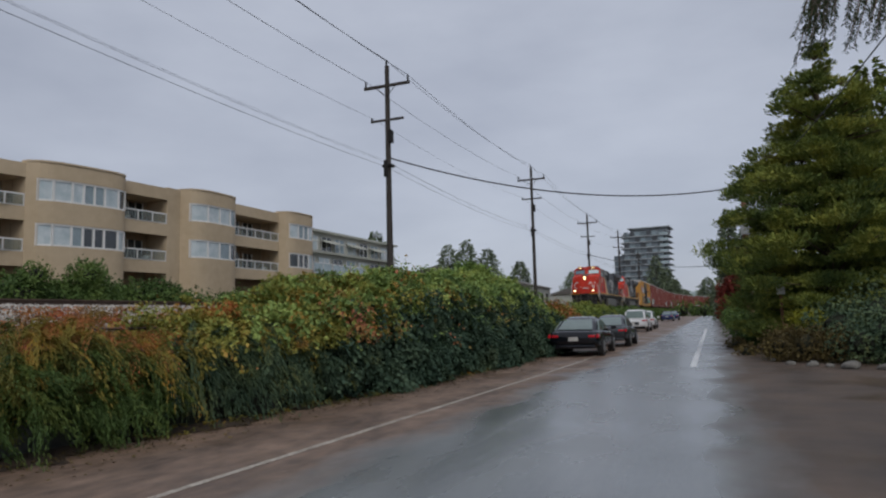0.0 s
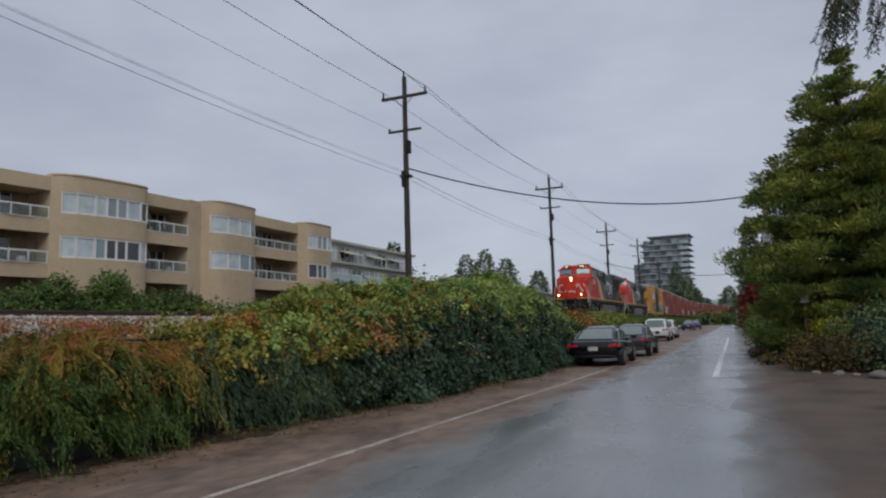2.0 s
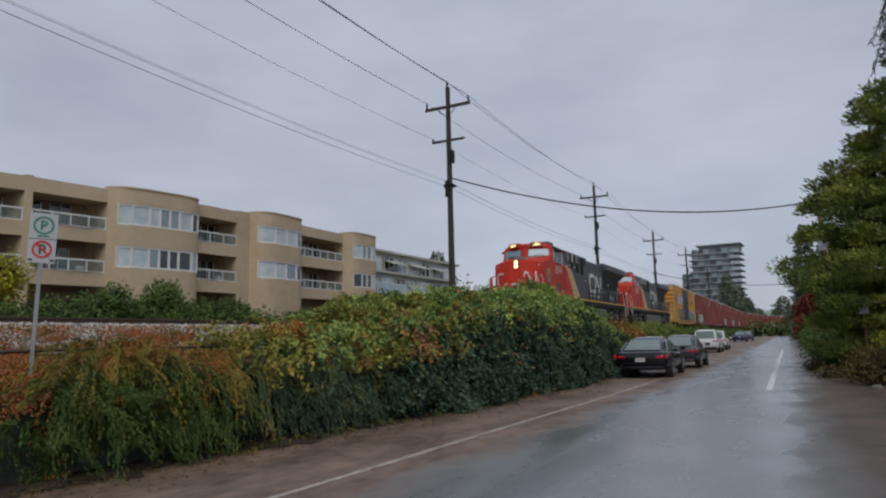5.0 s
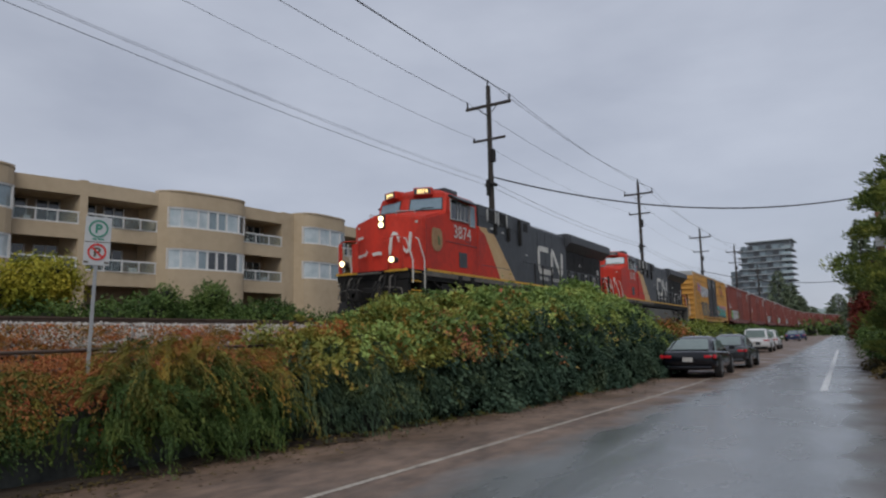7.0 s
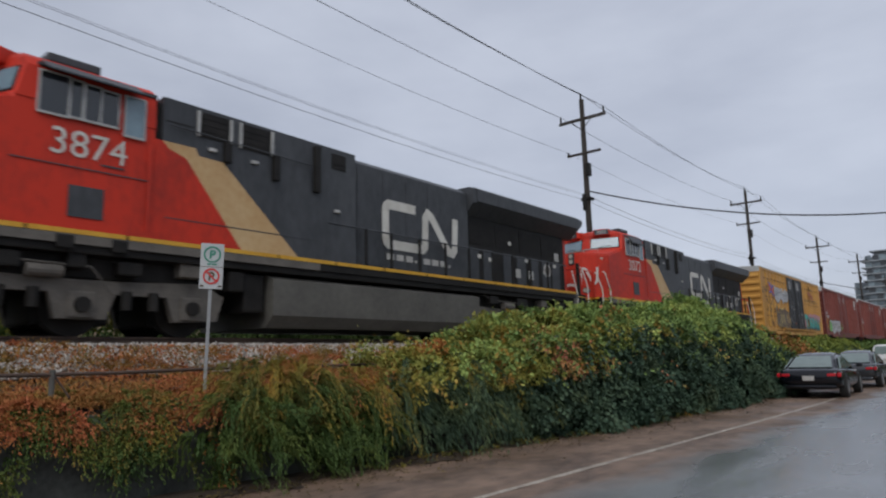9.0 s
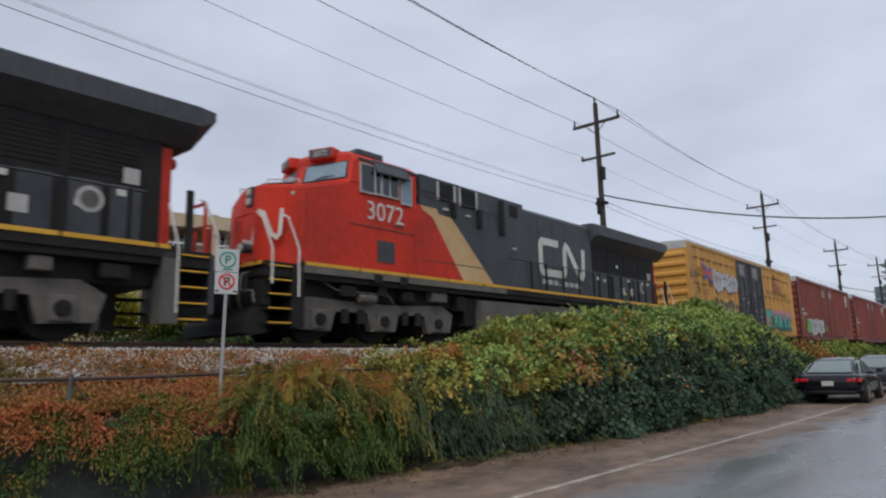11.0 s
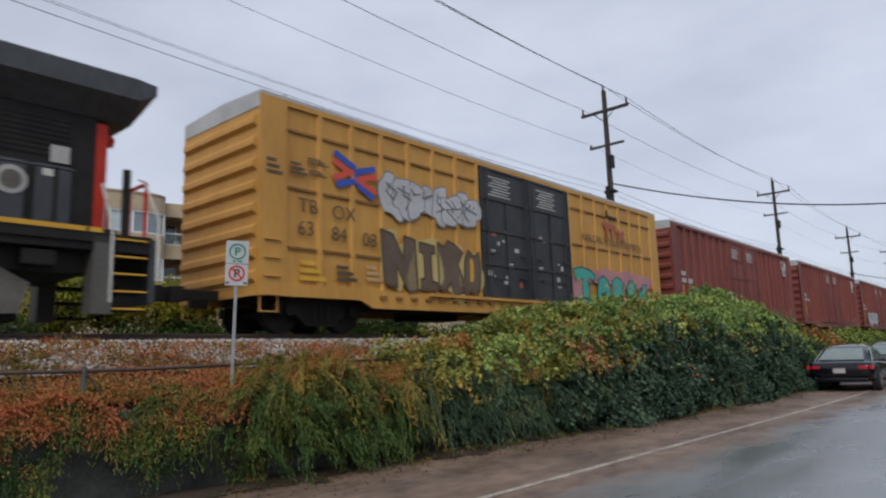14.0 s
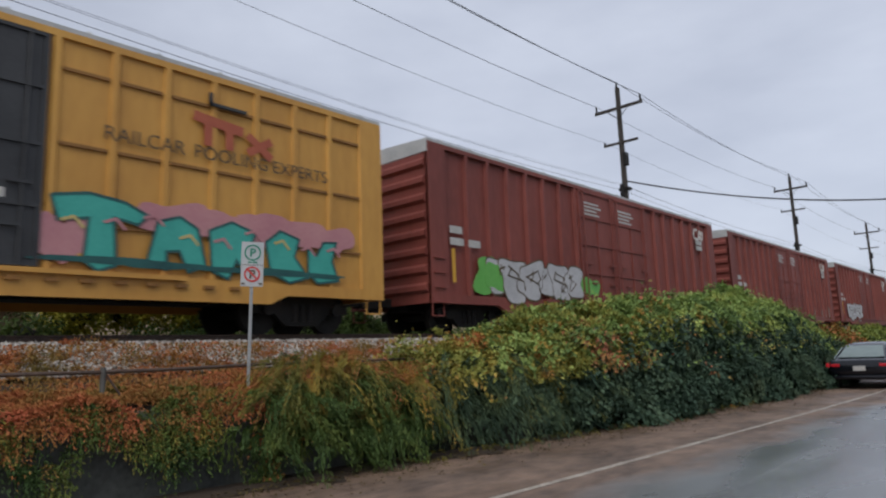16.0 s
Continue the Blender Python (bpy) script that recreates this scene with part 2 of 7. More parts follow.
PALEBRAMBLE = leafy("pale_bramble_leaves", [(0.0, (0.12, 0.19, 0.06)), (0.5, (0.21, 0.28, 0.10)), (0.85, (0.30, 0.32, 0.12)), (1.0, (0.34, 0.27, 0.11))], 0.8, tint=(1.35, 1.45, 1.25))
AUTUMN = leafy("turning_bramble_leaves", [(0.0, (0.065, 0.09, 0.03)), (0.35, (0.115, 0.13, 0.038)), (0.62, (0.165, 0.15, 0.042)), (0.82, (0.22, 0.125, 0.042)), (1.0, (0.28, 0.085, 0.05))], 1.5, tint=(1.85, 1.75, 1.3))
ORANGE = leafy("small_orange_leaves", [(0.0, (0.07, 0.062, 0.018)), (0.3, (0.15, 0.092, 0.026)), (0.55, (0.22, 0.092, 0.030)), (0.8, (0.27, 0.082, 0.036)), (1.0, (0.30, 0.075, 0.042))], 1.6, tint=(1.5, 1.5, 1.4))
OLIVE = leafy("small_olive_leaves", [(0.0, (0.02, 0.036, 0.015)), (0.4, (0.05, 0.072, 0.022)), (0.75, (0.10, 0.108, 0.027)), (0.92, (0.17, 0.125, 0.03)), (1.0, (0.26, 0.105, 0.027))], 1.8, tint=(2.25, 1.6, 1.1))
DROOP = leafy("drooping_green_leaves", [(0.0, (0.018, 0.036, 0.028)), (0.5, (0.042, 0.068, 0.044)), (0.85, (0.075, 0.098, 0.046)), (1.0, (0.12, 0.105, 0.042))], 1.8, tint=(1.55, 1.55, 1.3))
SMALLGREEN = leafy("small_green_leaves", [(0.0, (0.016, 0.036, 0.012)), (0.5, (0.038, 0.066, 0.018)), (0.85, (0.075, 0.098, 0.024)), (1.0, (0.14, 0.10, 0.025))], 2.0, tint=(1.5, 1.45, 1.2))
BUSH = leafy("bush_leaves", [(0.0, (0.03, 0.06, 0.02)), (0.5, (0.06, 0.105, 0.032)), (0.85, (0.105, 0.155, 0.045)), (1.0, (0.17, 0.15, 0.05))], 0.8, tint=(1.2, 1.18, 0.95))
LIGHTHEDGE = leafy("light_green_hedge_leaves", [(0.0, (0.05, 0.08, 0.025)), (0.5, (0.115, 0.15, 0.042)), (0.85, (0.20, 0.21, 0.055)), (1.0, (0.26, 0.16, 0.06))], 0.5)
GOLD = leafy("yellow_green_leaves", [(0.0, (0.09, 0.12, 0.02)), (0.5, (0.20, 0.20, 0.03)), (0.85, (0.30, 0.25, 0.035)), (1.0, (0.28, 0.12, 0.03))], 0.8)
NEEDLE = leafy("pine_needles", [(0.0, (0.03, 0.055, 0.024)), (0.4, (0.075, 0.105, 0.036)), (0.7, (0.16, 0.185, 0.052)), (1.0, (0.25, 0.25, 0.07))], 0.9, 0.65, tint=(1.7, 1.62, 1.2))
FRONDDARK = leafy("dark_cedar_fronds", [(0.0, (0.012, 0.02, 0.012)), (0.6, (0.025, 0.038, 0.022)), (1.0, (0.05, 0.06, 0.035))], 0.8)
# needles lightened towards grey-blue: distance haze painted into the colour
HAZENEEDLE = leafy("hazed_far_needles", [(0.0, (0.075, 0.10, 0.09)), (0.6, (0.105, 0.135, 0.118)), (1.0, (0.135, 0.165, 0.135))], 0.4, 0.8)
MAPLE = leafy("dark_red_maple_leaves", [(0.0, (0.06, 0.012, 0.014)), (0.6, (0.13, 0.025, 0.025)), (1.0, (0.2, 0.05, 0.03))], 0.8)
SHRUB = leafy("brownish_shrub_leaves", [(0.0, (0.03, 0.026, 0.014)), (0.5, (0.06, 0.045, 0.022)), (0.85, (0.09, 0.07, 0.03)), (1.0, (0.14, 0.06, 0.035))], 0.9)


def wet_ground(name, asphalt_from, asphalt_to):
    """Wet asphalt between two lines beside the road, brown wet dirt outside them, with a ragged, washed border."""
    m = bpy.data.materials.new(name)
    m.use_nodes = True
    n, l = m.node_tree.nodes, m.node_tree.links
    b = n["Principled BSDF"]
    tc = n.new("ShaderNodeTexCoord"); sep = n.new("ShaderNodeSeparateXYZ")
    l.new(tc.outputs["Object"], sep.inputs[0])

    def noise_at(scale, detail, squash=(1, 1, 1)):
        mp = n.new("ShaderNodeMapping"); mp.inputs["Scale"].default_value = squash
        l.new(tc.outputs["Object"], mp.inputs[0])
        q = n.new("ShaderNodeTexNoise"); q.inputs["Scale"].default_value, q.inputs["Detail"].default_value = scale, detail
        l.new(mp.outputs[0], q.inputs[0])
        return q.outputs[0]

    def calc(op, x, y=None):
        q = n.new("ShaderNodeMath"); q.operation = op
        for i, v in enumerate((x, y)):
            if v is None:
                continue
            if isinstance(v, (int, float)):
                q.inputs[i].default_value = v
            else:
                l.new(v, q.inputs[i])
        return q.outputs[0]

    wob = calc("MULTIPLY", calc("SUBTRACT", noise_at(1.1, 6, (1, 0.45, 1)), 0.5), 1.5)
    slope = calc("MULTIPLY", sep.outputs[1], 0.03)
    x = calc("ADD", sep.outputs[0], wob)
    left = n.new("ShaderNodeMapRange"); left.inputs[1].default_value, left.inputs[2].default_value = asphalt_from - 0.35, asphalt_from + 0.25
    l.new(calc("SUBTRACT", x, calc("MINIMUM", slope, 0.9)), left.inputs[0])
    right = n.new("ShaderNodeMapRange"); right.inputs[1].default_value, right.inputs[2].default_value = asphalt_to + 0.35, asphalt_to - 0.45
    l.new(x, right.inputs[0])
    isroad = calc("MULTIPLY", left.outputs[0], right.outputs[0])

    def ramp(value, c0, c1, p0=0.3, p1=0.7):
        q = n.new("ShaderNodeValToRGB")
        q.color_ramp.elements[0].position, q.color_ramp.elements[1].position = p0, p1
        q.color_ramp.elements[0].color, q.color_ramp.elements[1].color = (*c0, 1), (*c1, 1)
        l.new(value, q.inputs[0])
        return q.outputs[0]

    streak = noise_at(1.6, 6, (1.0, 0.14, 1))
    grit = noise_at(60, 3)
    patches = noise_at(0.5, 4)
    asphalt = ramp(calc("ADD", calc("MULTIPLY", streak, 0.7), calc("MULTIPLY", grit, 0.3)), (0.10, 0.11, 0.114), (0.20, 0.213, 0.217))
    dirt = ramp(calc("ADD", calc("ADD", calc("MULTIPLY", noise_at(1.3, 7, (1, 0.5, 1)), 0.45), calc("MULTIPLY", noise_at(6.0, 9, (1, 0.5, 1)), 0.4)), calc("MULTIPLY", grit, 0.15)), (0.055, 0.034, 0.022), (0.25, 0.165, 0.115), 0.36, 0.64)
    # a darker brown for the ground to the right of the road
    right_dirt = ramp(calc("ADD", calc("MULTIPLY", noise_at(0.9, 7), 0.75), calc("MULTIPLY", grit, 0.25)), (0.035, 0.024, 0.017), (0.12, 0.078, 0.052), 0.3, 0.72)
    side = n.new("ShaderNodeMapRange"); side.inputs[1].default_value, side.inputs[2].default_value = -0.5, 0.6
    l.new(x, side.inputs[0])
    soil = n.new("ShaderNodeMix"); soil.data_type = "RGBA"
    l.new(side.outputs[0], soil.inputs[0]); l.new(dirt, soil.inputs[6]); l.new(right_dirt, soil.inputs[7])
    dirt = soil.outputs[2]
    mix = n.new("ShaderNodeMix"); mix.data_type = "RGBA"
    l.new(isroad, mix.inputs[0]); l.new(dirt, mix.inputs[6]); l.new(asphalt, mix.inputs[7])
    l.new(mix.outputs[2], b.inputs["Base Color"])
    b.inputs["Specular IOR Level"].default_value = 0.8
    wet = n.new("ShaderNodeMapRange")
    for i, v in ((1, 0.35), (2, 0.65), (3, 0.16), (4, 0.34)):
        wet.inputs[i].default_value = v
    l.new(calc("ADD", calc("MULTIPLY", patches, 0.5), calc("MULTIPLY", streak, 0.5)), wet.inputs[0])
    dry = n.new("ShaderNodeMapRange")
    for i, v in ((1, 0.36), (2, 0.6), (3, 0.38), (4, 0.8)):
        dry.inputs[i].default_value = v
    l.new(patches, dry.inputs[0])
    rmix = n.new("ShaderNodeMix")
    l.new(isroad, rmix.inputs[0]); l.new(dry.outputs[0], rmix.inputs[2]); l.new(wet.outputs[0], rmix.inputs[3])
    l.new(rmix.outputs[0], b.inputs["Roughness"])
    bp = n.new("ShaderNodeBump"); bp.inputs["Strength"].default_value, bp.inputs["Distance"].default_value = 0.35, 0.01
    h = calc("ADD", calc("MULTIPLY", grit, calc("SUBTRACT", 1.15, isroad)), calc("MULTIPLY", noise_at(7, 4), 0.35))
    l.new(h, bp.inputs["Height"]); l.new(bp.outputs[0], b.inputs["Normal"])
    return m


ROAD = wet_ground("wet_asphalt_and_dirt", -3.75, 0.35)
LINE = material("worn_white_line", (0.18, 0.145, 0.115), (0.54, 0.49, 0.42), 0.5, 2.2, fine=0.55, spread=(0.36, 0.62))

# ---- building blocks ----


def mesh_of(name, bm, mat, smooth=False):
    bmesh.ops.recalc_face_normals(bm, faces=bm.faces)
    me = bpy.data.meshes.new(name)
    bm.to_mesh(me)
    bm.free()
    me.materials.append(mat)
    if smooth:
        me.shade_smooth()
    return me


def part(name, bm, mat, parent, label="", smooth=False):
    ob = new(name, mesh_of(name, bm, mat, smooth))
    ob.parent = parent
    return tagged(ob, label)


def thing(name, label, category, m=None, group="", kind=""):
    ob = new(name)
    ob.empty_display_size = 0.3
    if m is not None:
        ob.matrix_basis = m
    return tagged(ob, label, category, group, kind)


def solid(name, bm, mat, label="", category="", group="", kind="", m=None, smooth=False):
    ob = new(name, mesh_of(name, bm, mat, smooth))
    if m is not None:
        ob.matrix_basis = m
    return tagged(ob, label, category, group, kind)


def add_box(bm, lo, hi, bevel=0.0):
    r = bmesh.ops.create_cube(bm, size=1)
    for v in r["verts"]:
        v.co = Vector([lo[i] if v.co[i] < 0 else hi[i] for i in range(3)])
    if bevel:
        es = list({e for v in r["verts"] for e in v.link_edges})
        bmesh.ops.bevel(bm, geom=es, offset=bevel, segments=2, affect="EDGES", profile=0.6)
    return bm


def box(lo, hi, bevel=0.0):
    return add_box(bmesh.new(), lo, hi, bevel)


def boxes(items, bevel=0.0):
    bm = bmesh.new()
    for lo, hi in items:
        add_box(bm, lo, hi, bevel)
    return bm


def add_tube(bm, a, b, r0, r1=None, n=8):
    a, b = Vector(a), Vector(b)
    r1 = r0 if r1 is None else r1
    q = (b - a).to_track_quat("Z", "Y")
    rings = []
    for p, r in ((a, r0), (b, r1)):
        rings.append([bm.verts.new(p + q @ Vector((r * math.cos(2 * math.pi * i / n), r * math.sin(2 * math.pi * i / n), 0))) for i in range(n)])
    for i in range(n):
        bm.faces.new((rings[0][i], rings[0][(i + 1) % n], rings[1][(i + 1) % n], rings[1][i]))
    bm.faces.new(rings[0][::-1])
    bm.faces.new(rings[1])
    return bm


def tube(a, b, r0, r1=None, n=8):
    return add_tube(bmesh.new(), a, b, r0, r1, n)


def pipe(points, r, n=6):
    bm = bmesh.new()
    for a, b in zip(points, points[1:]):
        add_tube(bm, a, b, r, r, n)
    return bm


def add_prism(bm, outline, axis, lo, hi):
    """A closed outline, in the two other axes in their order, drawn out along an axis."""
    def at(u, v, w):
        return Vector({"x": (w, u, v), "y": (u, w, v), "z": (u, v, w)}[axis])
    a = [bm.verts.new(at(u, v, lo)) for u, v in outline]
    b = [bm.verts.new(at(u, v, hi)) for u, v in outline]
    k = len(outline)
    for i in range(k):
        bm.faces.new((a[i], a[(i + 1) % k], b[(i + 1) % k], b[i]))
    bm.faces.new(a[::-1])
    bm.faces.new(b)
    return bm


def prism(outline, axis, lo, hi):
    return add_prism(bmesh.new(), outline, axis, lo, hi)


def loft(sections):
    """Skin over a row of closed sections with the same number of points."""
    bm = bmesh.new()
    rings = [[bm.verts.new(p) for p in s] for s in sections]
    k = len(rings[0])
    for r0, r1 in zip(rings, rings[1:]):
        for i in range(k):
            bm.faces.new((r0[i], r0[(i + 1) % k], r1[(i + 1) % k], r1[i]))
    bm.faces.new(rings[0][::-1])
    bm.faces.new(rings[-1])
    return bm


def lettering(name, text, size, mat, parent, y, z, x, label=""):
    """Writing on a side that faces +x, read along +y."""
    c = bpy.data.curves.new(name, "FONT")
    c.body, c.size, c.extrude = text, size, 0.002
    c.align_x = "LEFT"
    tmp = bpy.data.objects.new(name, c)
    scene.collection.objects.link(tmp)
    me = bpy.data.meshes.new_from_object(tmp.evaluated_get(bpy.context.evaluated_depsgraph_get()))
    bpy.data.objects.remove(tmp)
    me.materials.append(mat)
    ob = new(name, me)
    ob.parent = parent
    ob.matrix_basis = Matrix(((0, 0, 1, x), (1, 0, 0, y), (0, 1, 0, z), (0, 0, 0, 1)))
    return tagged(ob, label)


def front_text(text, size, mat, parent, x, y, z):
    """Figures on a front that faces -y."""
    c = bpy.data.curves.new("number_display", "FONT")
    c.body, c.size, c.extrude, c.align_x, c.offset = text, size, 0.002, "CENTER", 0.002
    tmp = bpy.data.objects.new("number_display", c)
    scene.collection.objects.link(tmp)
    me = bpy.data.meshes.new_from_object(tmp.evaluated_get(bpy.context.evaluated_depsgraph_get()))
    bpy.data.objects.remove(tmp)
    me.materials.append(mat)
    ob = new("number_display", me)
    ob.parent = parent
    ob.matrix_basis = pose(x, y, z, 90)


def ribbon(points, width, x, lift=0.006):
    """A painted band on a side that faces +x: (y, z) points, with mitred bends."""
    bm = bmesh.new()
    p = [Vector(q) for q in points]
    sides = []
    for i, q in enumerate(p):
        d0 = (q - p[i - 1]).normalized() if i else (p[1] - q).normalized()
        d1 = (p[i + 1] - q).normalized() if i + 1 < len(p) else d0
        nrm = Vector((-(d0 + d1).y, (d0 + d1).x)).normalized()
        k = width / 2 / max(0.35, nrm.dot(Vector((-d1.y, d1.x))))
        sides.append((bm.verts.new((x + lift, *(q + nrm * k))), bm.verts.new((x + lift, *(q - nrm * k))),
                      bm.verts.new((x, *(q + nrm * k))), bm.verts.new((x, *(q - nrm * k)))))
    for a, b in zip(sides, sides[1:]):
        for i, j in ((0, 1), (2, 0), (1, 3)):
            bm.faces.new((a[i], a[j], b[j], b[i]))
    return bm


def patch(cy, cz, ry, rz, x, lift, seed, wobble=0.16, n=18):
    """An irregular painted patch on a side that faces +x."""
    rnd = random.Random(seed)
    ph = [rnd.uniform(0, 6.3) for _ in range(3)]
    pts = []
    for i in range(n):
        a = 2 * math.pi * i / n
        k = 1 + wobble * (math.sin(2 * a + ph[0]) + 0.7 * math.sin(3 * a + ph[1]) + 0.5 * math.sin(5 * a + ph[2]))
        c, s = math.cos(a), math.sin(a)
        pts.append((cy + ry * k * math.copysign(abs(c) ** 0.7, c), cz + rz * k * math.copysign(abs(s) ** 0.7, s)))
    return prism(pts, "x", x, x + lift)


def leaves(name, mat, P, D, N, length, width, label, category, fold=0.25):
    """One mesh of many small folded leaves: places, leaf directions, normals, lengths and widths."""
    n = len(P)
    D = D / np.linalg.norm(D, axis=1, keepdims=True)
    S = np.cross(D, N)
    S /= np.linalg.norm(S, axis=1, keepdims=True) + 1e-9
    N2 = np.cross(S, D)
    L, W = length[:, None], width[:, None]
    V = np.empty((n, 4, 3))
    V[:, 0] = P
    V[:, 1] = P + D * L * 0.45 + S * W * 0.5 + N2 * W * fold
    V[:, 2] = P + D * L
    V[:, 3] = P + D * L * 0.45 - S * W * 0.5 + N2 * W * fold
    base = np.arange(n)[:, None] * 4
    loops = np.concatenate([base + [0, 1, 2], base + [0, 2, 3]], axis=1).ravel()
    me = bpy.data.meshes.new(name)
    me.vertices.add(n * 4); me.vertices.foreach_set("co", V.ravel())
    me.loops.add(n * 6); me.loops.foreach_set("vertex_index", loops.astype(np.int32))
    me.polygons.add(n * 2); me.polygons.foreach_set("loop_start", np.arange(0, n * 6, 3, dtype=np.int32))
    me.update(calc_edges=True)
    me.materials.append(mat)
    return tagged(new(name, me), label, category, kind="stuff")


rng = np.random.default_rng(7)


def unit(n):
    v = rng.normal(size=(n, 3))
    return v / np.linalg.norm(v, axis=1, keepdims=True)


# ---- ground, road, bank and track ----
RAIL_TOP = 2.06
TRACK_X = -13.1


def track_at(s):
    """The track's middle: straight, then a wide bend to the right far off. Returns x, y and heading in degrees."""
    S0, R = 205.0, 420.0
    if s <= S0:
        return TRACK_X, s, 0.0
    a = (s - S0) / R
    return TRACK_X + R * (1 - math.cos(a)), S0 + R * math.sin(a), -math.degrees(a)


def interp(table, y):
    return float(np.interp(y, [a for a, _ in table], [b for _, b in table]))


HEDGE_FRONT = [(-30, -8.6), (-10, -8.3), (0, -7.6), (5, -7.1), (8.4, -6.75), (13, -6.3), (19, -5.9), (24, -5.9), (32, -6.5), (45, -7.3), (60, -7.9), (120, -9.2), (200, -9.5)]
HEDGE_TOP = [(-30, 1.0), (3, 1.0), (6.5, 1.1), (8.0, 1.35), (9.8, 1.75), (12, 1.95), (15, 2.24), (17, 2.32), (19.5, 2.46), (21.8, 2.42), (23.4, 2.30), (24.8, 1.78), (26.5, 1.64), (30, 1.62), (45, 1.65), (80, 1.75), (200, 1.9)]


def sheet(name, xs, ys, z_at, mat, label, kind="structure"):
    bm = bmesh.new()
    grid = [[bm.verts.new((x, y, z_at(x, y))) for x in xs] for y in ys]
    for r0, r1 in zip(grid, grid[1:]):
        for i in range(len(xs) - 1):
            bm.faces.new((r0[i], r0[i + 1], r1[i + 1], r1[i]))
    return solid(name, bm, mat, label, kind=kind, smooth=True)


far = [-900, -300, -120, -60, -30, -16, -8, -4, 0, 4, 8, 16, 30, 60, 120, 300, 900]
sheet("ground", far, [-300, -80, -30, -10, 0, 10, 20, 30, 50, 80, 140, 250, 500, 1500], lambda x, y: -0.02, SOIL, "dark soil under the whole place")
sheet("road", list(np.linspace(-11, 14, 26)), [-40, -20, -10] + list(range(-4, 60, 2)) + [70, 90, 120, 160, 220, 320],
      lambda x, y: 0.004 + 0.02 * noise.noise((x * 0.35, y * 0.2, 0)) * (0 if -6.1 < x < 0.6 else 1), ROAD, "wet grey asphalt road with muddy brown verges")


def line_x(y):
    return interp([(-20, -5.5), (4.8, -4.58), (8, -4.44), (13.5, -4.2), (17, -4.05), (21.5, -3.93), (60, -3.9)], y)


bm = bmesh.new()
ys = list(np.linspace(-12, 24, 46))
rnd = random.Random(3)
rows = [(bm.verts.new((line_x(y) - 0.04 - rnd.uniform(0, 0.015), y, 0.009)), bm.verts.new((line_x(y) + 0.04 + rnd.uniform(0, 0.015), y, 0.009))) for y in ys]
for a, b in zip(rows, rows[1:]):
    bm.faces.new((a[0], a[1], b[1], b[0]))
solid("road_line", bm, LINE, "worn white edge line on the wet road", kind="structure")
for y0, y1 in ((19.2, 58.0),):
    solid("road_line", box((-0.66, y0, 0.006), (-0.50, y1, 0.012)), DASH, "white dash along the middle of the road", kind="structure")

# the embankment behind the low wall, up to the ballast
bm = bmesh.new()
rows = []
for y in list(range(-40, 62, 3)) + [70, 85, 100, 130, 160, 205]:
    f = interp(HEDGE_FRONT, y) - 0.75
    prof = [(f, 0.0), (f - 0.05, 0.95), (f - 0.5, 1.12), (min(f - 0.9, -9.4), 1.22), (-10.35, 1.36), (-11.55, 1.80), (-14.7, 1.80), (-16.0, 1.4), (-17.5, 1.2), (-30, 1.2), (-40, 2.0)]
    rows.append([bm.verts.new((x, y, z)) for x, z in prof])
for a, b in zip(rows, rows[1:]):
    for i in range(len(a) - 1):
        bm.faces.new((a[i], a[i + 1], b[i + 1], b[i]))
solid("embankment", bm, SOIL, "earth embankment that carries the railway", kind="structure")
bm = bmesh.new()
rows = []
for y in range(-30, 31, 2):
    f = interp(HEDGE_FRONT, y) - 0.55
    rows.append([bm.verts.new((x, y, z)) for x, z in ((f, 0), (f - 0.03, 0.98), (f - 0.3, 0.98), (f - 0.3, 0))])
for a, b in zip(rows, rows[1:]):
    for i in range(3):
        bm.faces.new((a[i], a[i + 1], b[i + 1], b[i]))
solid("wall_low", bm, CONCRETE, "low stained concrete retaining wall under the vines", kind="structure")

# ballast: shoulder sheet and loose stones
bm = bmesh.new()
rows = []
for y in list(np.arange(-30, 60, 0.5)) + [70, 90, 120, 160, 205]:
    k = 0.05 if y < 60 else 0
    rows.append([bm.verts.new((x + k * noise.noise((y * 3, x * 3, 1)), y, z + 0.6 * k * noise.noise((y * 2.3, x * 2.3, 5)))) for x, z in
                 ((-10.2, 1.40), (-10.6, 1.54), (-11.1, 1.72), (-11.5, 1.86), (-12.0, 1.89), (-13.1, 1.89), (-14.6, 1.87), (-15.4, 1.6), (-16.1, 1.42))])
for a, b in zip(rows, rows[1:]):
    for i in range(len(a) - 1):
        bm.faces.new((a[i], a[i + 1], b[i + 1], b[i]))
solid("ballast_bed", bm, STONE, "pale grey crushed stone under the rails", kind="structure")


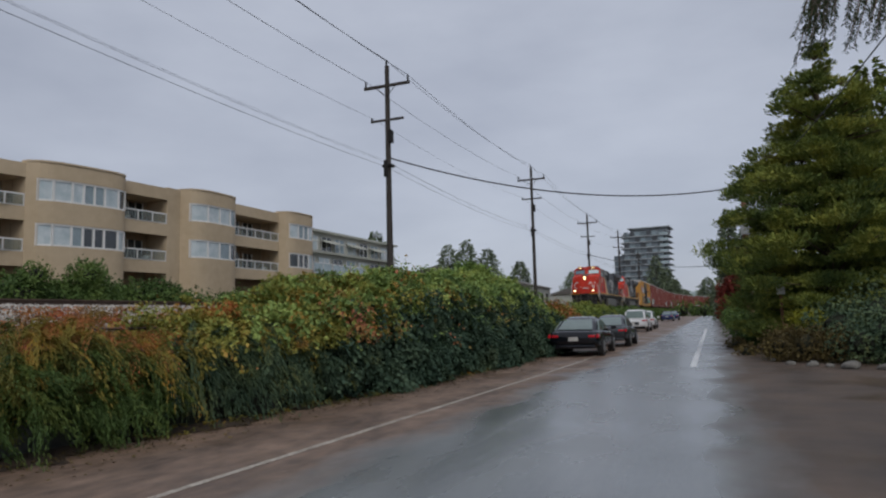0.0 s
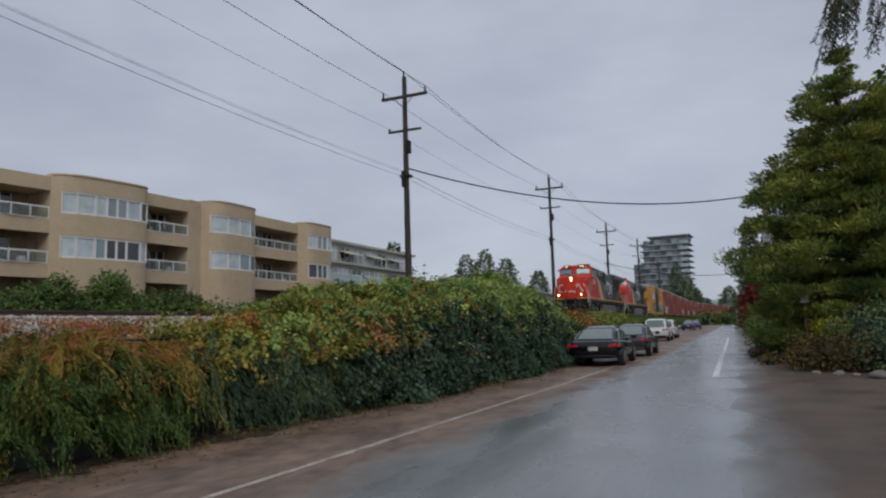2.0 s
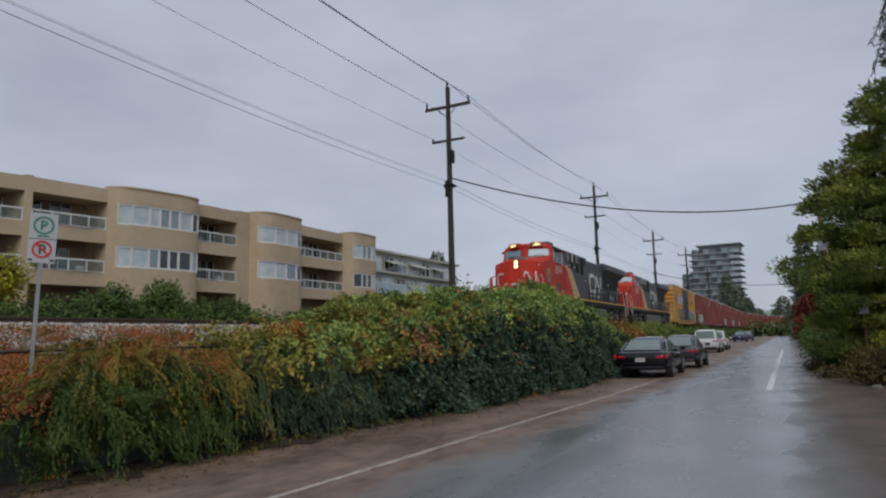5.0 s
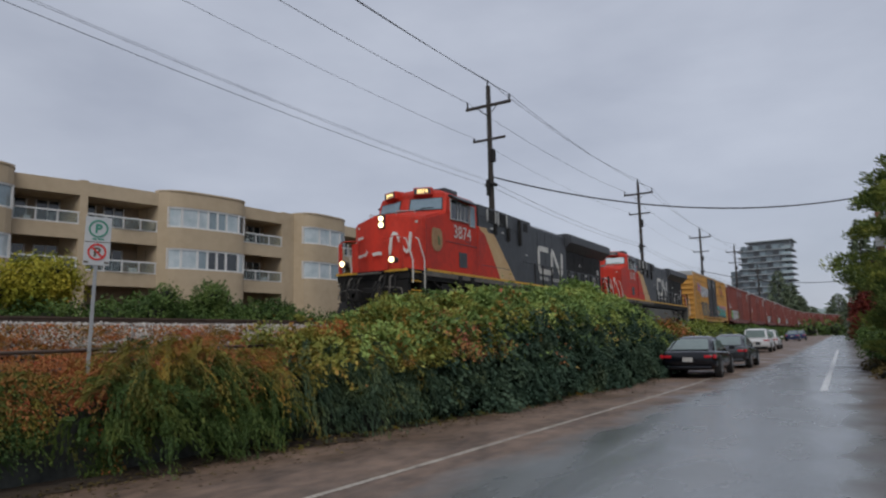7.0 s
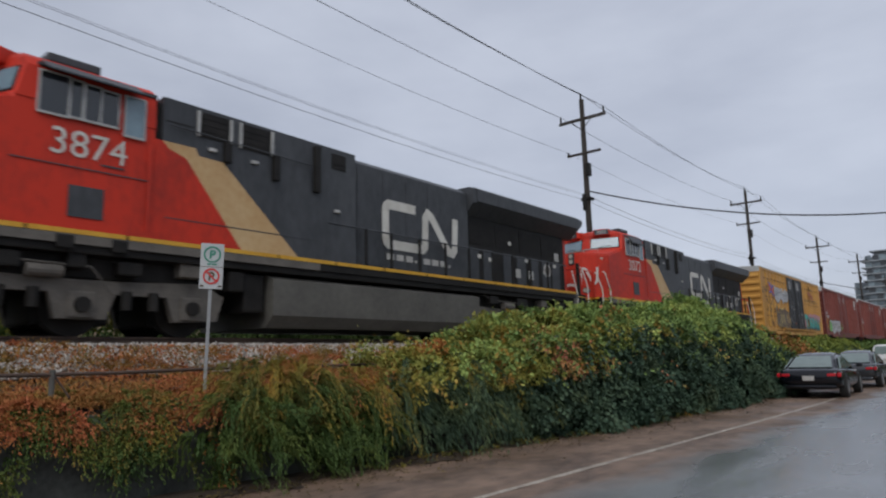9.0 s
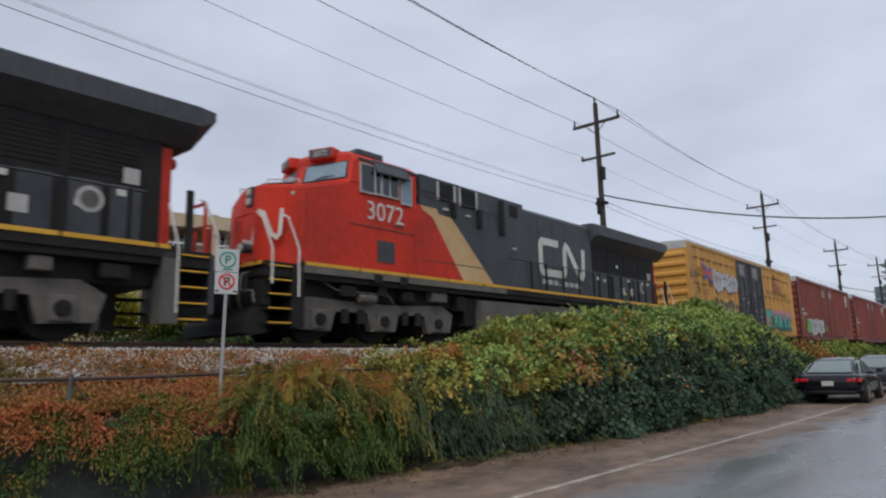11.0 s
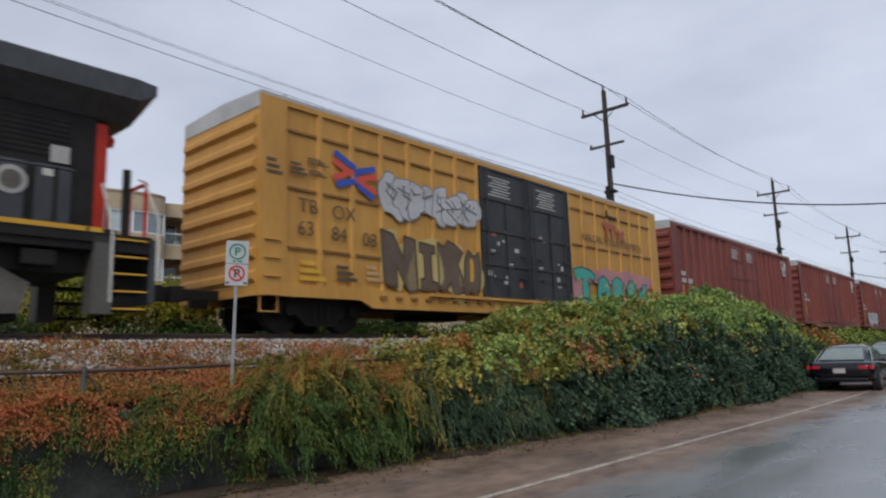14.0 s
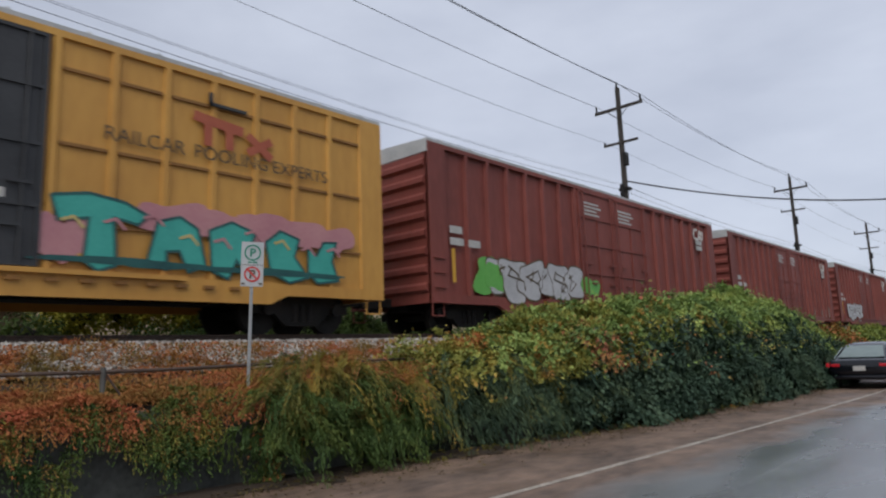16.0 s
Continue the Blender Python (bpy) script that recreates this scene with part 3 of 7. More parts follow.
def stones(name, n, y0, y1):
    P = np.empty((n, 3))
    P[:, 1] = rng.uniform(y0, y1, n)
    P[:, 0] = rng.uniform(-12.2, -10.1, n)
    P[:, 2] = np.interp(-P[:, 0], [10.1, 10.6, 11.1, 11.5, 12.2], [1.38, 1.55, 1.73, 1.87, 1.89]) + 0.015
    octa = np.array([(1, 0, 0), (0, 1, 0), (-1, 0, 0), (0, -1, 0), (0, 0, 1), (0, 0, -1)], float)
    size = rng.uniform(0.018, 0.05, (n, 1, 1))
    V = octa[None] * size * rng.uniform(0.6, 1.3, (n, 6, 1)) + rng.normal(0, 0.008, (n, 6, 3))
    a = rng.uniform(0, 6.3, n)
    rot = np.stack([np.stack([np.cos(a), -np.sin(a), 0 * a], -1), np.stack([np.sin(a), np.cos(a), 0 * a], -1), np.stack([0 * a, 0 * a, 0 * a + 1], -1)], 1)
    V = np.einsum("nij,nkj->nki", rot, V) + P[:, None]
    tri = np.array([(0, 1, 4), (1, 2, 4), (2, 3, 4), (3, 0, 4), (1, 0, 5), (2, 1, 5), (3, 2, 5), (0, 3, 5)])
    F = (np.arange(n)[:, None, None] * 6 + tri[None]).reshape(-1)
    me = bpy.data.meshes.new(name)
    me.vertices.add(n * 6); me.vertices.foreach_set("co", V.ravel())
    me.loops.add(len(F)); me.loops.foreach_set("vertex_index", F.astype(np.int32))
    me.polygons.add(len(F) // 3); me.polygons.foreach_set("loop_start", np.arange(0, len(F), 3, dtype=np.int32))
    me.update(calc_edges=True)
    me.materials.append(STONE)
    tagged(new(name, me), "loose pale grey ballast stones beside the rails", "ballast", kind="stuff")


stones("ballast_stones", 15000, -4, 26)

track = thing("railway_track", "rusty steel rails on dark sleepers", "track", kind="structure")
RAIL_PROFILE = [(-0.075, -0.17), (0.075, -0.17), (0.075, -0.155), (0.012, -0.13), (0.012, -0.045), (0.037, -0.035), (0.037, 0.0), (-0.037, 0.0), (-0.037, -0.035), (-0.012, -0.045), (-0.012, -0.13), (-0.075, -0.155)]
for off in (-0.755, 0.755):
    secs = []
    for s in [-40, 60, 205] + list(range(215, 420, 12)):
        x, y, h = track_at(s)
        c, sn = math.cos(radians(h)), math.sin(radians(h))
        secs.append([(x + (off + u) * c, y + (off + u) * sn, RAIL_TOP + v) for u, v in RAIL_PROFILE])
    part("rail", loft(secs), RUST, track)
tie = mesh_of("sleeper", box((-1.3, -0.115, -0.10), (1.3, 0.115, 0.10), 0.015), POLEWOOD)
for i in range(150):
    ob = new("sleeper", tie)
    ob.parent = track
    ob.location = (TRACK_X + 0.03 * math.sin(i * 2.3), -8 + i * 0.54, RAIL_TOP - 0.272)
bm = bmesh.new()
secs = []
for s in list(range(205, 420, 12)):
    x, y, h = track_at(s)
    c, sn = math.cos(radians(h)), math.sin(radians(h))
    secs.append([(x + u * c, y + u * sn, z) for u, z in ((-3, 0), (3, 0), (1.6, 1.88), (-1.6, 1.88))])
solid("ballast_bend", loft(secs), STONE, "pale stone bed of the railway's far bend", kind="structure")
# ---- plants on the bank ----


def lump(y, z, k=1.0):
    return 0.46 * noise.noise((y * 0.6, z * 0.9, k)) + 0.38 * noise.noise((y * 1.5, z * 1.7, k + 4)) + 0.16 * noise.noise((y * 3.6, z * 3.9, k + 7))


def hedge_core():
    """A lumpy body under the hedge's leaves; its near-black colour paints the shade inside."""
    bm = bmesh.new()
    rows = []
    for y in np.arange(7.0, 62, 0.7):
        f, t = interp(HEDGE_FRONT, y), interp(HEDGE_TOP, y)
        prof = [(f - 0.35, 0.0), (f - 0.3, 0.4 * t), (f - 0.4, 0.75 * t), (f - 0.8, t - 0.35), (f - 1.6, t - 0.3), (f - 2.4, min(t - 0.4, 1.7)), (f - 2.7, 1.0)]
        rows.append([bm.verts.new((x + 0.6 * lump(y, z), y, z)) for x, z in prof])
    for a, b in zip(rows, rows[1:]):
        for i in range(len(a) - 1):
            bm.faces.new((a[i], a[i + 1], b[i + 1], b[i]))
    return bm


solid("hedge_inside", hedge_core(), CORE, "near-black filler painted as the shade inside the hedge", "hedge", kind="stuff", smooth=True)


def hedge_points(n, y0, y1, u0, u1, jitter):
    """Points over the hedge: u runs from its foot (0) up the face (0.6) and over the top (1)."""
    y = rng.uniform(y0, y1, n)
    u = rng.uniform(u0, u1, n)
    f = np.interp(y, *zip(*HEDGE_FRONT))
    t = np.interp(y, *zip(*HEDGE_TOP))
    z = np.where(u < 0.6, u / 0.6 * (t - 0.25), t - 0.25 + 0.25 * np.sin((u - 0.6) / 0.4 * math.pi))
    x = np.where(u < 0.6, f - 0.35 * (u / 0.6) ** 2, f - 0.35 - 1.9 * (u - 0.6) / 0.4)
    d = np.array([lump(a, b) + 0.12 * noise.noise((a * 4, b * 4, 9)) for a, b in zip(y, z)])
    top = np.clip((u - 0.5) / 0.15, 0, 1)
    j = np.abs(rng.normal(0, jitter, n))
    x = x + (d + j) * (1 - 0.7 * top)
    z = np.maximum(z + (0.9 * d + j) * top, 0.02)
    nrm = np.stack([1 - 0.8 * top, 0 * top, 0.15 + 0.85 * top], -1)
    return np.stack([x, y, z], -1), nrm


def leaf_cover(name, mat, n, y0, y1, u0, u1, size, label, category, jitter=0.1, droop=0.6, spread=0.7, keep=None):
    P, nr = hedge_points(n, y0, y1, u0, u1, jitter)
    if keep is not None:
        ok = keep(P)
        P, nr = P[ok], nr[ok]
    v = np.array([noise.noise((b * 1.3, c * 1.5, a * 1.3)) + 0.7 * noise.noise((b * 3.1, c * 3.3, a * 3.1 + 8)) for a, b, c in P])
    ok = rng.random(len(P)) < np.clip(0.62 + 1.9 * v, 0.05, 1)
    P, nr = P[ok] + nr[ok] * (0.22 * v[ok])[:, None], nr[ok]
    P[:, 2] = np.maximum(P[:, 2], 0.02)
    k = len(P)
    D = nr * 0.5 + unit(k) * spread + np.array([0, 0, -droop])
    N = nr + unit(k) * 0.6
    L = size * rng.uniform(0.6, 1.3, k)
    return leaves(name, mat, P, D, N, L, L * rng.uniform(0.6, 0.95, k), label, category)


def bloom(lo, hi, k):
    def keep(P):
        v = np.array([noise.noise((a * 0.75, b * 1.1, k)) for a, b in zip(P[:, 1], P[:, 2])])
        return (v > lo) & (v < hi)
    return keep


leaf_cover("ivy_hedge", IVY, 56000, 10.5, 30, 0.0, 0.58, 0.09, "dark green ivy that hangs over the wall", "ivy", 0.12, 0.9, 0.7)
leaf_cover("ivy_hedge", IVY, 16000, 30, 62, 0.0, 0.6, 0.12, "dark green ivy along the far end of the bank", "ivy", 0.11, 0.9, 0.6)
leaf_cover("bramble_hedge", BRAMBLE, 46000, 9.5, 25, 0.5, 1.0, 0.074, "green and yellowing brambles on top of the hedge", "bramble", 0.14, 0.15, 0.9)
leaf_cover("bramble_hedge", BRAMBLE, 9000, 11, 27, 0.34, 0.62, 0.075, "bramble leaves that hang down the ivy face", "bramble", 0.2, 0.6, 0.8, bloom(-0.05, 1, 2))
leaf_cover("turning_brambles", AUTUMN, 11000, 8.0, 15.5, 0.40, 1.0, 0.064, "yellow, orange and red bramble leaves in autumn", "bramble", 0.13, 0.3, 0.9, bloom(-0.02, 1, 6))
def near(yc, zc, ry, rz):
    def keep(P):
        v = np.array([0.5 * noise.noise((a * 1.6, b * 1.6, 12)) for a, b in zip(P[:, 1], P[:, 2])])
        return ((P[:, 1] - yc) / ry) ** 2 + ((P[:, 2] - zc) / rz) ** 2 + v * 2.2 < 1.0
    return keep


leaf_cover("turning_brambles", AUTUMN, 16000, 7.6, 12.2, 0.42, 1.0, 0.062, "yellow-olive bramble leaves beside the ballast", "bramble", 0.14, 0.2, 0.9, near(9.3, 1.75, 1.7, 0.8))
leaf_cover("red_brambles", REDDISH, 9000, 9.6, 14.0, 0.30, 0.75, 0.068, "red and orange bramble leaves on the hedge face", "bramble", 0.26, 0.5, 0.9, near(11.6, 1.5, 1.1, 0.42))
for yc_, zc_, ry_, rz_, n_ in ((11.2, 1.62, 0.8, 0.36, 7000), (12.2, 1.25, 0.55, 0.28, 5000), (10.7, 1.35, 0.3, 0.22, 3500), (14.4, 1.55, 0.4, 0.25, 3000)):
    leaf_cover("red_brambles", REDDISH, n_, yc_ - 1.2, yc_ + 1.2, 0.3, 0.8, 0.068, "cluster of red and orange bramble leaves on the hedge", "bramble", 0.24, 0.4, 0.9, near(yc_, zc_, ry_, rz_))
leaf_cover("red_brambles", REDDISH, 1600, 12.5, 20.0, 0.2, 0.7, 0.085, "scattered red bramble leaves on the ivy", "bramble", 0.24, 0.5, 0.9, bloom(0.24, 1, 17))
leaf_cover("turning_brambles", ORANGE, 7000, 30, 38, 0.5, 1.0, 0.13, "orange-brown shrubs beside the rails in autumn", "bramble", 0.2, 0.2, 0.9)
leaf_cover("green_hedge", LIGHTHEDGE, 20000, 24.8, 62, 0.42, 1.0, 0.13, "light green hedge along the railway bank", "hedge", 0.15, 0.2, 0.9)
for y0, y1 in ((62, 120), (120, 200)):
    n = 9000
    y = rng.uniform(y0, y1, n)
    x = np.interp(y, *zip(*HEDGE_FRONT)) - rng.uniform(0, 1.6, n)
    z = rng.uniform(0.0, 2.0, n) + 0.3 * np.array([noise.noise((a * 0.3, 0, 2)) for a in y])
    leaves("far_hedge", BUSH, np.stack([x, y, z], -1), unit(n), unit(n), rng.uniform(0.2, 0.4, n), rng.uniform(0.15, 0.3, n), "low green shrubs along the far bank", "hedge")


def sprays(name, mat, n, y0, y1, start, label, reach=(0.5, 1.1), per=26, size=0.045, drop=(0.6, 1.3), cluster=0.0, scatter=0.45, slim=0.38):
    """Arching stems that droop towards the road, set with small leaves."""
    P, D = [], []
    roots = rng.uniform(y0, y1, max(2, int((y1 - y0) / 0.42)))
    vigour = rng.uniform(0.55, 1.1, len(roots))
    for _ in range(n):
        y, grow = rng.uniform(y0, y1), 1.0
        if rng.random() < cluster:
            i = rng.integers(len(roots))
            y, grow = float(np.clip(roots[i] + rng.normal(0, 0.11), y0, y1)), vigour[i]
        x, z = start(y)
        r, h = rng.uniform(*reach) * grow, rng.uniform(*drop) * grow
        side = rng.normal(0, 0.5)
        lift = rng.uniform(0.03, 0.2)
        for s in np.sort(rng.uniform(0, 1, per)):
            px = x + r * s ** 0.8
            pz = z + lift * math.sin(min(s * 2.2, math.pi)) - h * s ** 2.2
            if pz < 0.03:
                break
            P.append((px, y + side * s, pz))
            D.append((r * 0.7, side, -h * 2.0 * s + 0.3 * (1 - s)))
    P = np.array(P) + rng.normal(0, 0.02, (len(P), 3))
    P[:, 2] = np.maximum(P[:, 2], 0.03)
    k = len(P)
    D = np.array(D) / 1.5 + unit(k) * scatter
    L = size * rng.uniform(0.6, 1.5, k)
    return leaves(name, mat, P, D, unit(k) + np.array([0.6, 0, 0.5]), L, L * slim, label, "shrub")


def face_start(lo, hi):
    def start(y):
        t = interp(HEDGE_TOP, y)
        z = rng.uniform(lo, hi) * t
        return interp(HEDGE_FRONT, y) - 0.3 + lump(y, z), z
    return start


def top_start(y):
    return interp(HEDGE_FRONT, y) - rng.uniform(0.2, 1.9), interp(HEDGE_TOP, y) - rng.uniform(0.0, 0.25)


def tufts(name, mat, P, N, reach, twigs, per, size, label, category, slim=0.5, droop=0.5, spread=0.8):
    """Small tufts of twigs: each springs from its place round its normal, bends down and carries fine leaves."""
    k = len(P)
    R = (reach * rng.uniform(0.55, 1.35, k))[:, None, None]
    U = N[:, None, :] + spread * unit(k * twigs).reshape(k, twigs, 3)
    U /= np.linalg.norm(U, axis=2, keepdims=True)
    s = rng.uniform(0.12, 1, (k, twigs, per))
    Q = P[:, None, None, :] + U[:, :, None, :] * (R * s)[..., None]
    Q[..., 2] -= droop * R * s * s
    D = np.repeat(U[:, :, None, :], per, 2)
    D[..., 2] -= 1.6 * droop * s
    Q, D = Q.reshape(-1, 3), D.reshape(-1, 3)
    ok = Q[:, 2] > 0.03
    Q, D = Q[ok], D[ok]
    m = len(Q)
    L = size * rng.uniform(0.6, 1.4, m)
    return leaves(name, mat, Q + rng.normal(0, 0.006, (m, 3)), D + unit(m) * 0.55, unit(m) + np.array([0.6, 0, 0.7]), L, L * slim, label, category)


def strands(name, mat, crowns, per, size, label, slim=0.2, sweep=0.25, drop=(0.45, 1.25)):
    """Shrubs of hanging strands: bundles of stems spring from a crown, arch over and fall. Crowns are (x, y, z, reach, bundles)."""
    P, D = [], []
    for cx, cy, cz, reach, bundles in crowns:
        for _ in range(bundles):
            a, el = rng.normal(sweep, 0.95), rng.uniform(0.2, 1.15)
            ln = reach * rng.uniform(0.5, 1.15)
            fall = rng.uniform(*drop) * ln
            bend = rng.normal(0, 0.28) * ln
            o = np.array([cx + rng.normal(0, 0.15), cy + rng.normal(0, 0.25), cz + rng.normal(0, 0.05)])
            for _ in range(9):
                a2, e2, l2 = a + rng.normal(0, 0.07), el + rng.normal(0, 0.05), ln * rng.uniform(0.75, 1.08)
                v = np.array([math.cos(a2) * math.cos(e2), math.sin(a2) * math.cos(e2), math.sin(e2) * 0.62]) * l2
                s = np.sort(rng.uniform(0.05, 1, per))[:, None]
                p = o + rng.normal(0, 0.02, 3) + v * s + np.array([0, bend, 0]) * s * s - np.array([0, 0, fall]) * s ** 2.1
                d = v + np.array([0, 2 * bend, 0]) * s - np.array([0, 0, 2.1 * fall]) * s ** 1.1
                ok = p[:, 2] > 0.05
                P.append(p[ok]); D.append(d[ok])
    P, D = np.concatenate(P), np.concatenate(D)
    k = len(P)
    D = D / (np.linalg.norm(D, axis=1, keepdims=True) + 1e-6) + unit(k) * 0.2
    L = size * rng.uniform(0.6, 1.4, k)
    return leaves(name, mat, P + rng.normal(0, 0.008, (k, 3)), D, unit(k) + np.array([0.6, 0, 0.6]), L, L * slim, label, "shrub")


def bank_points(n, y0, y1, v0, v1, seed, reach_down=0.45):
    """Places on the bank's edge: v runs from behind the fence (0) to the wall's edge (0.65) and down its face (1), in ragged lobes."""
    y, v = rng.uniform(y0, y1, n), rng.uniform(v0, v1, n)
    f = np.interp(y, *zip(*HEDGE_FRONT)) - 0.55
    hang = np.array([max(0.06, reach_down + 0.75 * noise.noise((a * 1.15, seed, 2)) + 0.3 * noise.noise((a * 3.1, seed, 5))) for a in y])
    flat = v < 0.65
    e = np.clip(v / 0.65, 0, 1)
    w = np.clip((v - 0.65) / 0.35, 0, 1)
    x = np.where(flat, f - 1.25 * (1 - e), f + 0.06 + 0.08 * w)
    z = np.where(flat, 1.0 + 0.16 * (1 - e), 1.0 - hang * w)
    bump = np.array([noise.noise((p * 2.2, q * 2.2, r * 2.2 + seed)) for p, q, r in zip(x, y, z)])
    ok = rng.random(n) < np.clip(0.55 + 1.8 * bump, 0.04, 1)
    N = np.stack([np.where(flat, 0.45, 0.9), 0 * y, np.where(flat, 0.9, 0.15)], -1)
    P = np.stack([x, y, z + 0.1 * bump * flat], -1) + N * (0.1 * bump)[:, None]
    return P[ok], N[ok]


P_, N_ = bank_points(4600, -3.8, 6.0, 0.0, 0.74, 3)
tufts("orange_cotoneaster", ORANGE, P_, N_, 0.17, 6, 9, 0.032, "low orange-red cotoneaster spreading over the bank", "shrub", 0.5, 0.45)
P_, N_ = bank_points(1500, -3.8, 7.0, 0.25, 1.0, 8, 0.5)
tufts("olive_cotoneaster", OLIVE, P_, N_, 0.2, 6, 10, 0.034, "olive and orange sprays that hang over the wall", "shrub", 0.48, 0.8)
P_, N_ = bank_points(2300, -3.8, 7.4, 0.55, 1.0, 8, 0.62)
tufts("green_cotoneaster", SMALLGREEN, P_, N_, 0.2, 6, 10, 0.034, "dark green sprays that hang down the low wall", "shrub", 0.48, 0.95)
P_, N_ = bank_points(500, -3.8, 6.4, 0.55, 0.95, 8)
tufts("orange_cotoneaster", ORANGE, P_, N_, 0.19, 6, 9, 0.034, "orange-red cotoneaster over the wall's edge", "shrub", 0.5, 0.7)
FH = interp(HEDGE_FRONT, 6.0)
strands("arching_shrub", SMALLGREEN, [(FH - 0.55, 5.2, 1.0, 0.9, 22), (FH - 0.55, 6.0, 1.15, 1.05, 30), (FH - 0.4, 6.8, 1.0, 1.0, 26), (FH - 0.4, 5.4, 0.7, 0.75, 18), (FH - 0.25, 6.5, 0.65, 0.75, 20), (FH - 0.3, 4.7, 0.6, 0.65, 14), (FH - 0.25, 6.0, 0.5, 0.6, 18), (FH - 0.2, 7.1, 0.55, 0.65, 18)], 32, 0.06, "dark green stems low in the arching shrub", 0.2, 0.15)
strands("arching_shrub", OLIVE, [(FH - 0.6, 4.9, 1.16, 0.8, 18), (FH - 0.65, 5.7, 1.42, 0.95, 34), (FH - 0.5, 6.4, 1.2, 0.9, 26), (FH - 0.3, 7.2, 1.1, 0.85, 14)], 32, 0.06, "arching olive shrub with orange tips beside the fence", 0.2, 0.1)
strands("arching_shrub", ORANGE, [(FH - 0.6, 5.5, 1.45, 0.75, 12), (FH - 0.6, 6.0, 1.48, 0.8, 14), (FH - 0.45, 6.9, 1.22, 0.95, 16), (FH - 0.5, 7.4, 1.1, 0.8, 10)], 16, 0.042, "orange tips of the arching shrub beside the fence", 0.22, 0.3)
dg = [(interp(HEDGE_FRONT, y) - 0.6, y, z, r, k) for y, z, r, k in ((7.7, 1.05, 1.0, 26), (8.3, 1.24, 1.2, 40), (9.0, 1.28, 1.3, 44), (9.7, 1.22, 1.25, 42), (10.5, 1.1, 1.1, 36), (11.2, 0.95, 0.95, 26), (7.2, 0.8, 0.8, 22), (8.2, 0.75, 0.85, 26), (9.0, 0.6, 0.8, 24), (9.7, 0.75, 0.85, 26), (10.4, 0.55, 0.75, 22), (10.9, 0.66, 0.8, 22), (11.6, 0.6, 0.7, 16), (8.6, 0.42, 0.6, 18), (9.9, 0.42, 0.6, 18))]
strands("drooping_shrub", DROOP, dg, 34, 0.075, "dark green drooping shrub that covers the wall", 0.16, 0.75, (0.5, 1.35))
strands("drooping_shrub", OLIVE, [(x, y, z + 0.06, r * 0.95, k // 4) for x, y, z, r, k in dg[:6]], 28, 0.07, "olive tips of the drooping shrub", 0.16, 0.75)


def hedge_tufts(name, mat, n, y0, y1, u0, u1, reach, per, size, label, category, droop=0.4, keep=None, slim=0.6):
    P, N = hedge_points(n, y0, y1, u0, u1, 0.1)
    if keep is not None:
        ok = keep(P)
        P, N = P[ok], N[ok]
    bump = np.array([noise.noise((b * 1.7, c * 1.9, a * 1.7)) for a, b, c in P])
    ok = rng.random(len(P)) < np.clip(0.6 + 1.8 * bump, 0.05, 1)
    return tufts(name, mat, (P + N * (0.2 * bump)[:, None])[ok], N[ok], reach, 6, per, size, label, category, slim, droop)


hedge_tufts("bramble_tufts", BRAMBLE, 2600, 9.0, 24.8, 0.5, 1.0, 0.27, 9, 0.062, "pale green and yellowing bramble sprays on the hedge", "bramble", 0.35)
hedge_tufts("bramble_tufts", AUTUMN, 1700, 8.2, 13.5, 0.45, 1.0, 0.25, 9, 0.058, "yellow-olive bramble sprays beside the ballast", "bramble", 0.35, near(10.6, 1.85, 2.4, 0.9))
hedge_tufts("ivy_tufts", IVY, 2200, 11.0, 30, 0.02, 0.55, 0.24, 9, 0.065, "dark green ivy trails on the hedge face", "ivy", 0.9)
n = 2400
P_ = np.stack([rng.uniform(-11.75, -10.2, n), rng.uniform(-4, 12, n), np.zeros(n)], -1)
grow_ = np.array([noise.noise((a * 1.1, b * 0.8, 21)) + 0.5 * noise.noise((a * 3, b * 2.6, 4)) for a, b, c in P_])
P_ = P_[grow_ > np.interp(-P_[:, 0], [10.2, 10.7, 11.1, 11.75], [-0.4, 0.05, 0.3, 0.48])]
P_[:, 2] = np.interp(-P_[:, 0], [10.2, 10.6, 11.1, 11.5, 11.75], [1.39, 1.54, 1.72, 1.86, 1.88])
tufts("orange_weeds", ORANGE, P_, np.tile(np.array([0.25, 0, 1.0]), (len(P_), 1)), 0.16, 6, 8, 0.034, "rusty orange weeds that creep over the ballast", "weeds", 0.45, 0.3)
bm = bmesh.new()
rows = []
for y in np.arange(-6, 26, 0.1):
    f = interp(HEDGE_FRONT, y)
    e = f + 0.12 + 0.45 * noise.noise((y * 0.7, 3, 1)) + 0.4 * noise.noise((y * 2.9, 5, 1))
    rows.append([bm.verts.new((x, y, z)) for x, z in ((f - 0.6, 0.03), ((f - 0.6 + e) / 2, 0.04), (e, 0.012 + 0.004))])
for a, b in zip(rows, rows[1:]):
    for i in range(2):
        bm.faces.new((a[i], a[i + 1], b[i + 1], b[i]))
solid("soil_edge", bm, SOIL, "dark wet soil and litter along the foot of the hedge", kind="structure")
P_ = np.stack([np.interp(np.linspace(6.5, 25, 420), *zip(*HEDGE_FRONT)) + rng.uniform(-0.35, 0.3, 420), np.linspace(6.5, 25, 420), np.full(420, 0.03)], -1)
tufts("hedge_foot_weeds", OLIVE, P_[::3], np.tile(np.array([0.5, 0, 0.7]), (140, 1)), 0.12, 6, 6, 0.035, "low weeds along the foot of the hedge", "weeds", 0.4, 0.5)
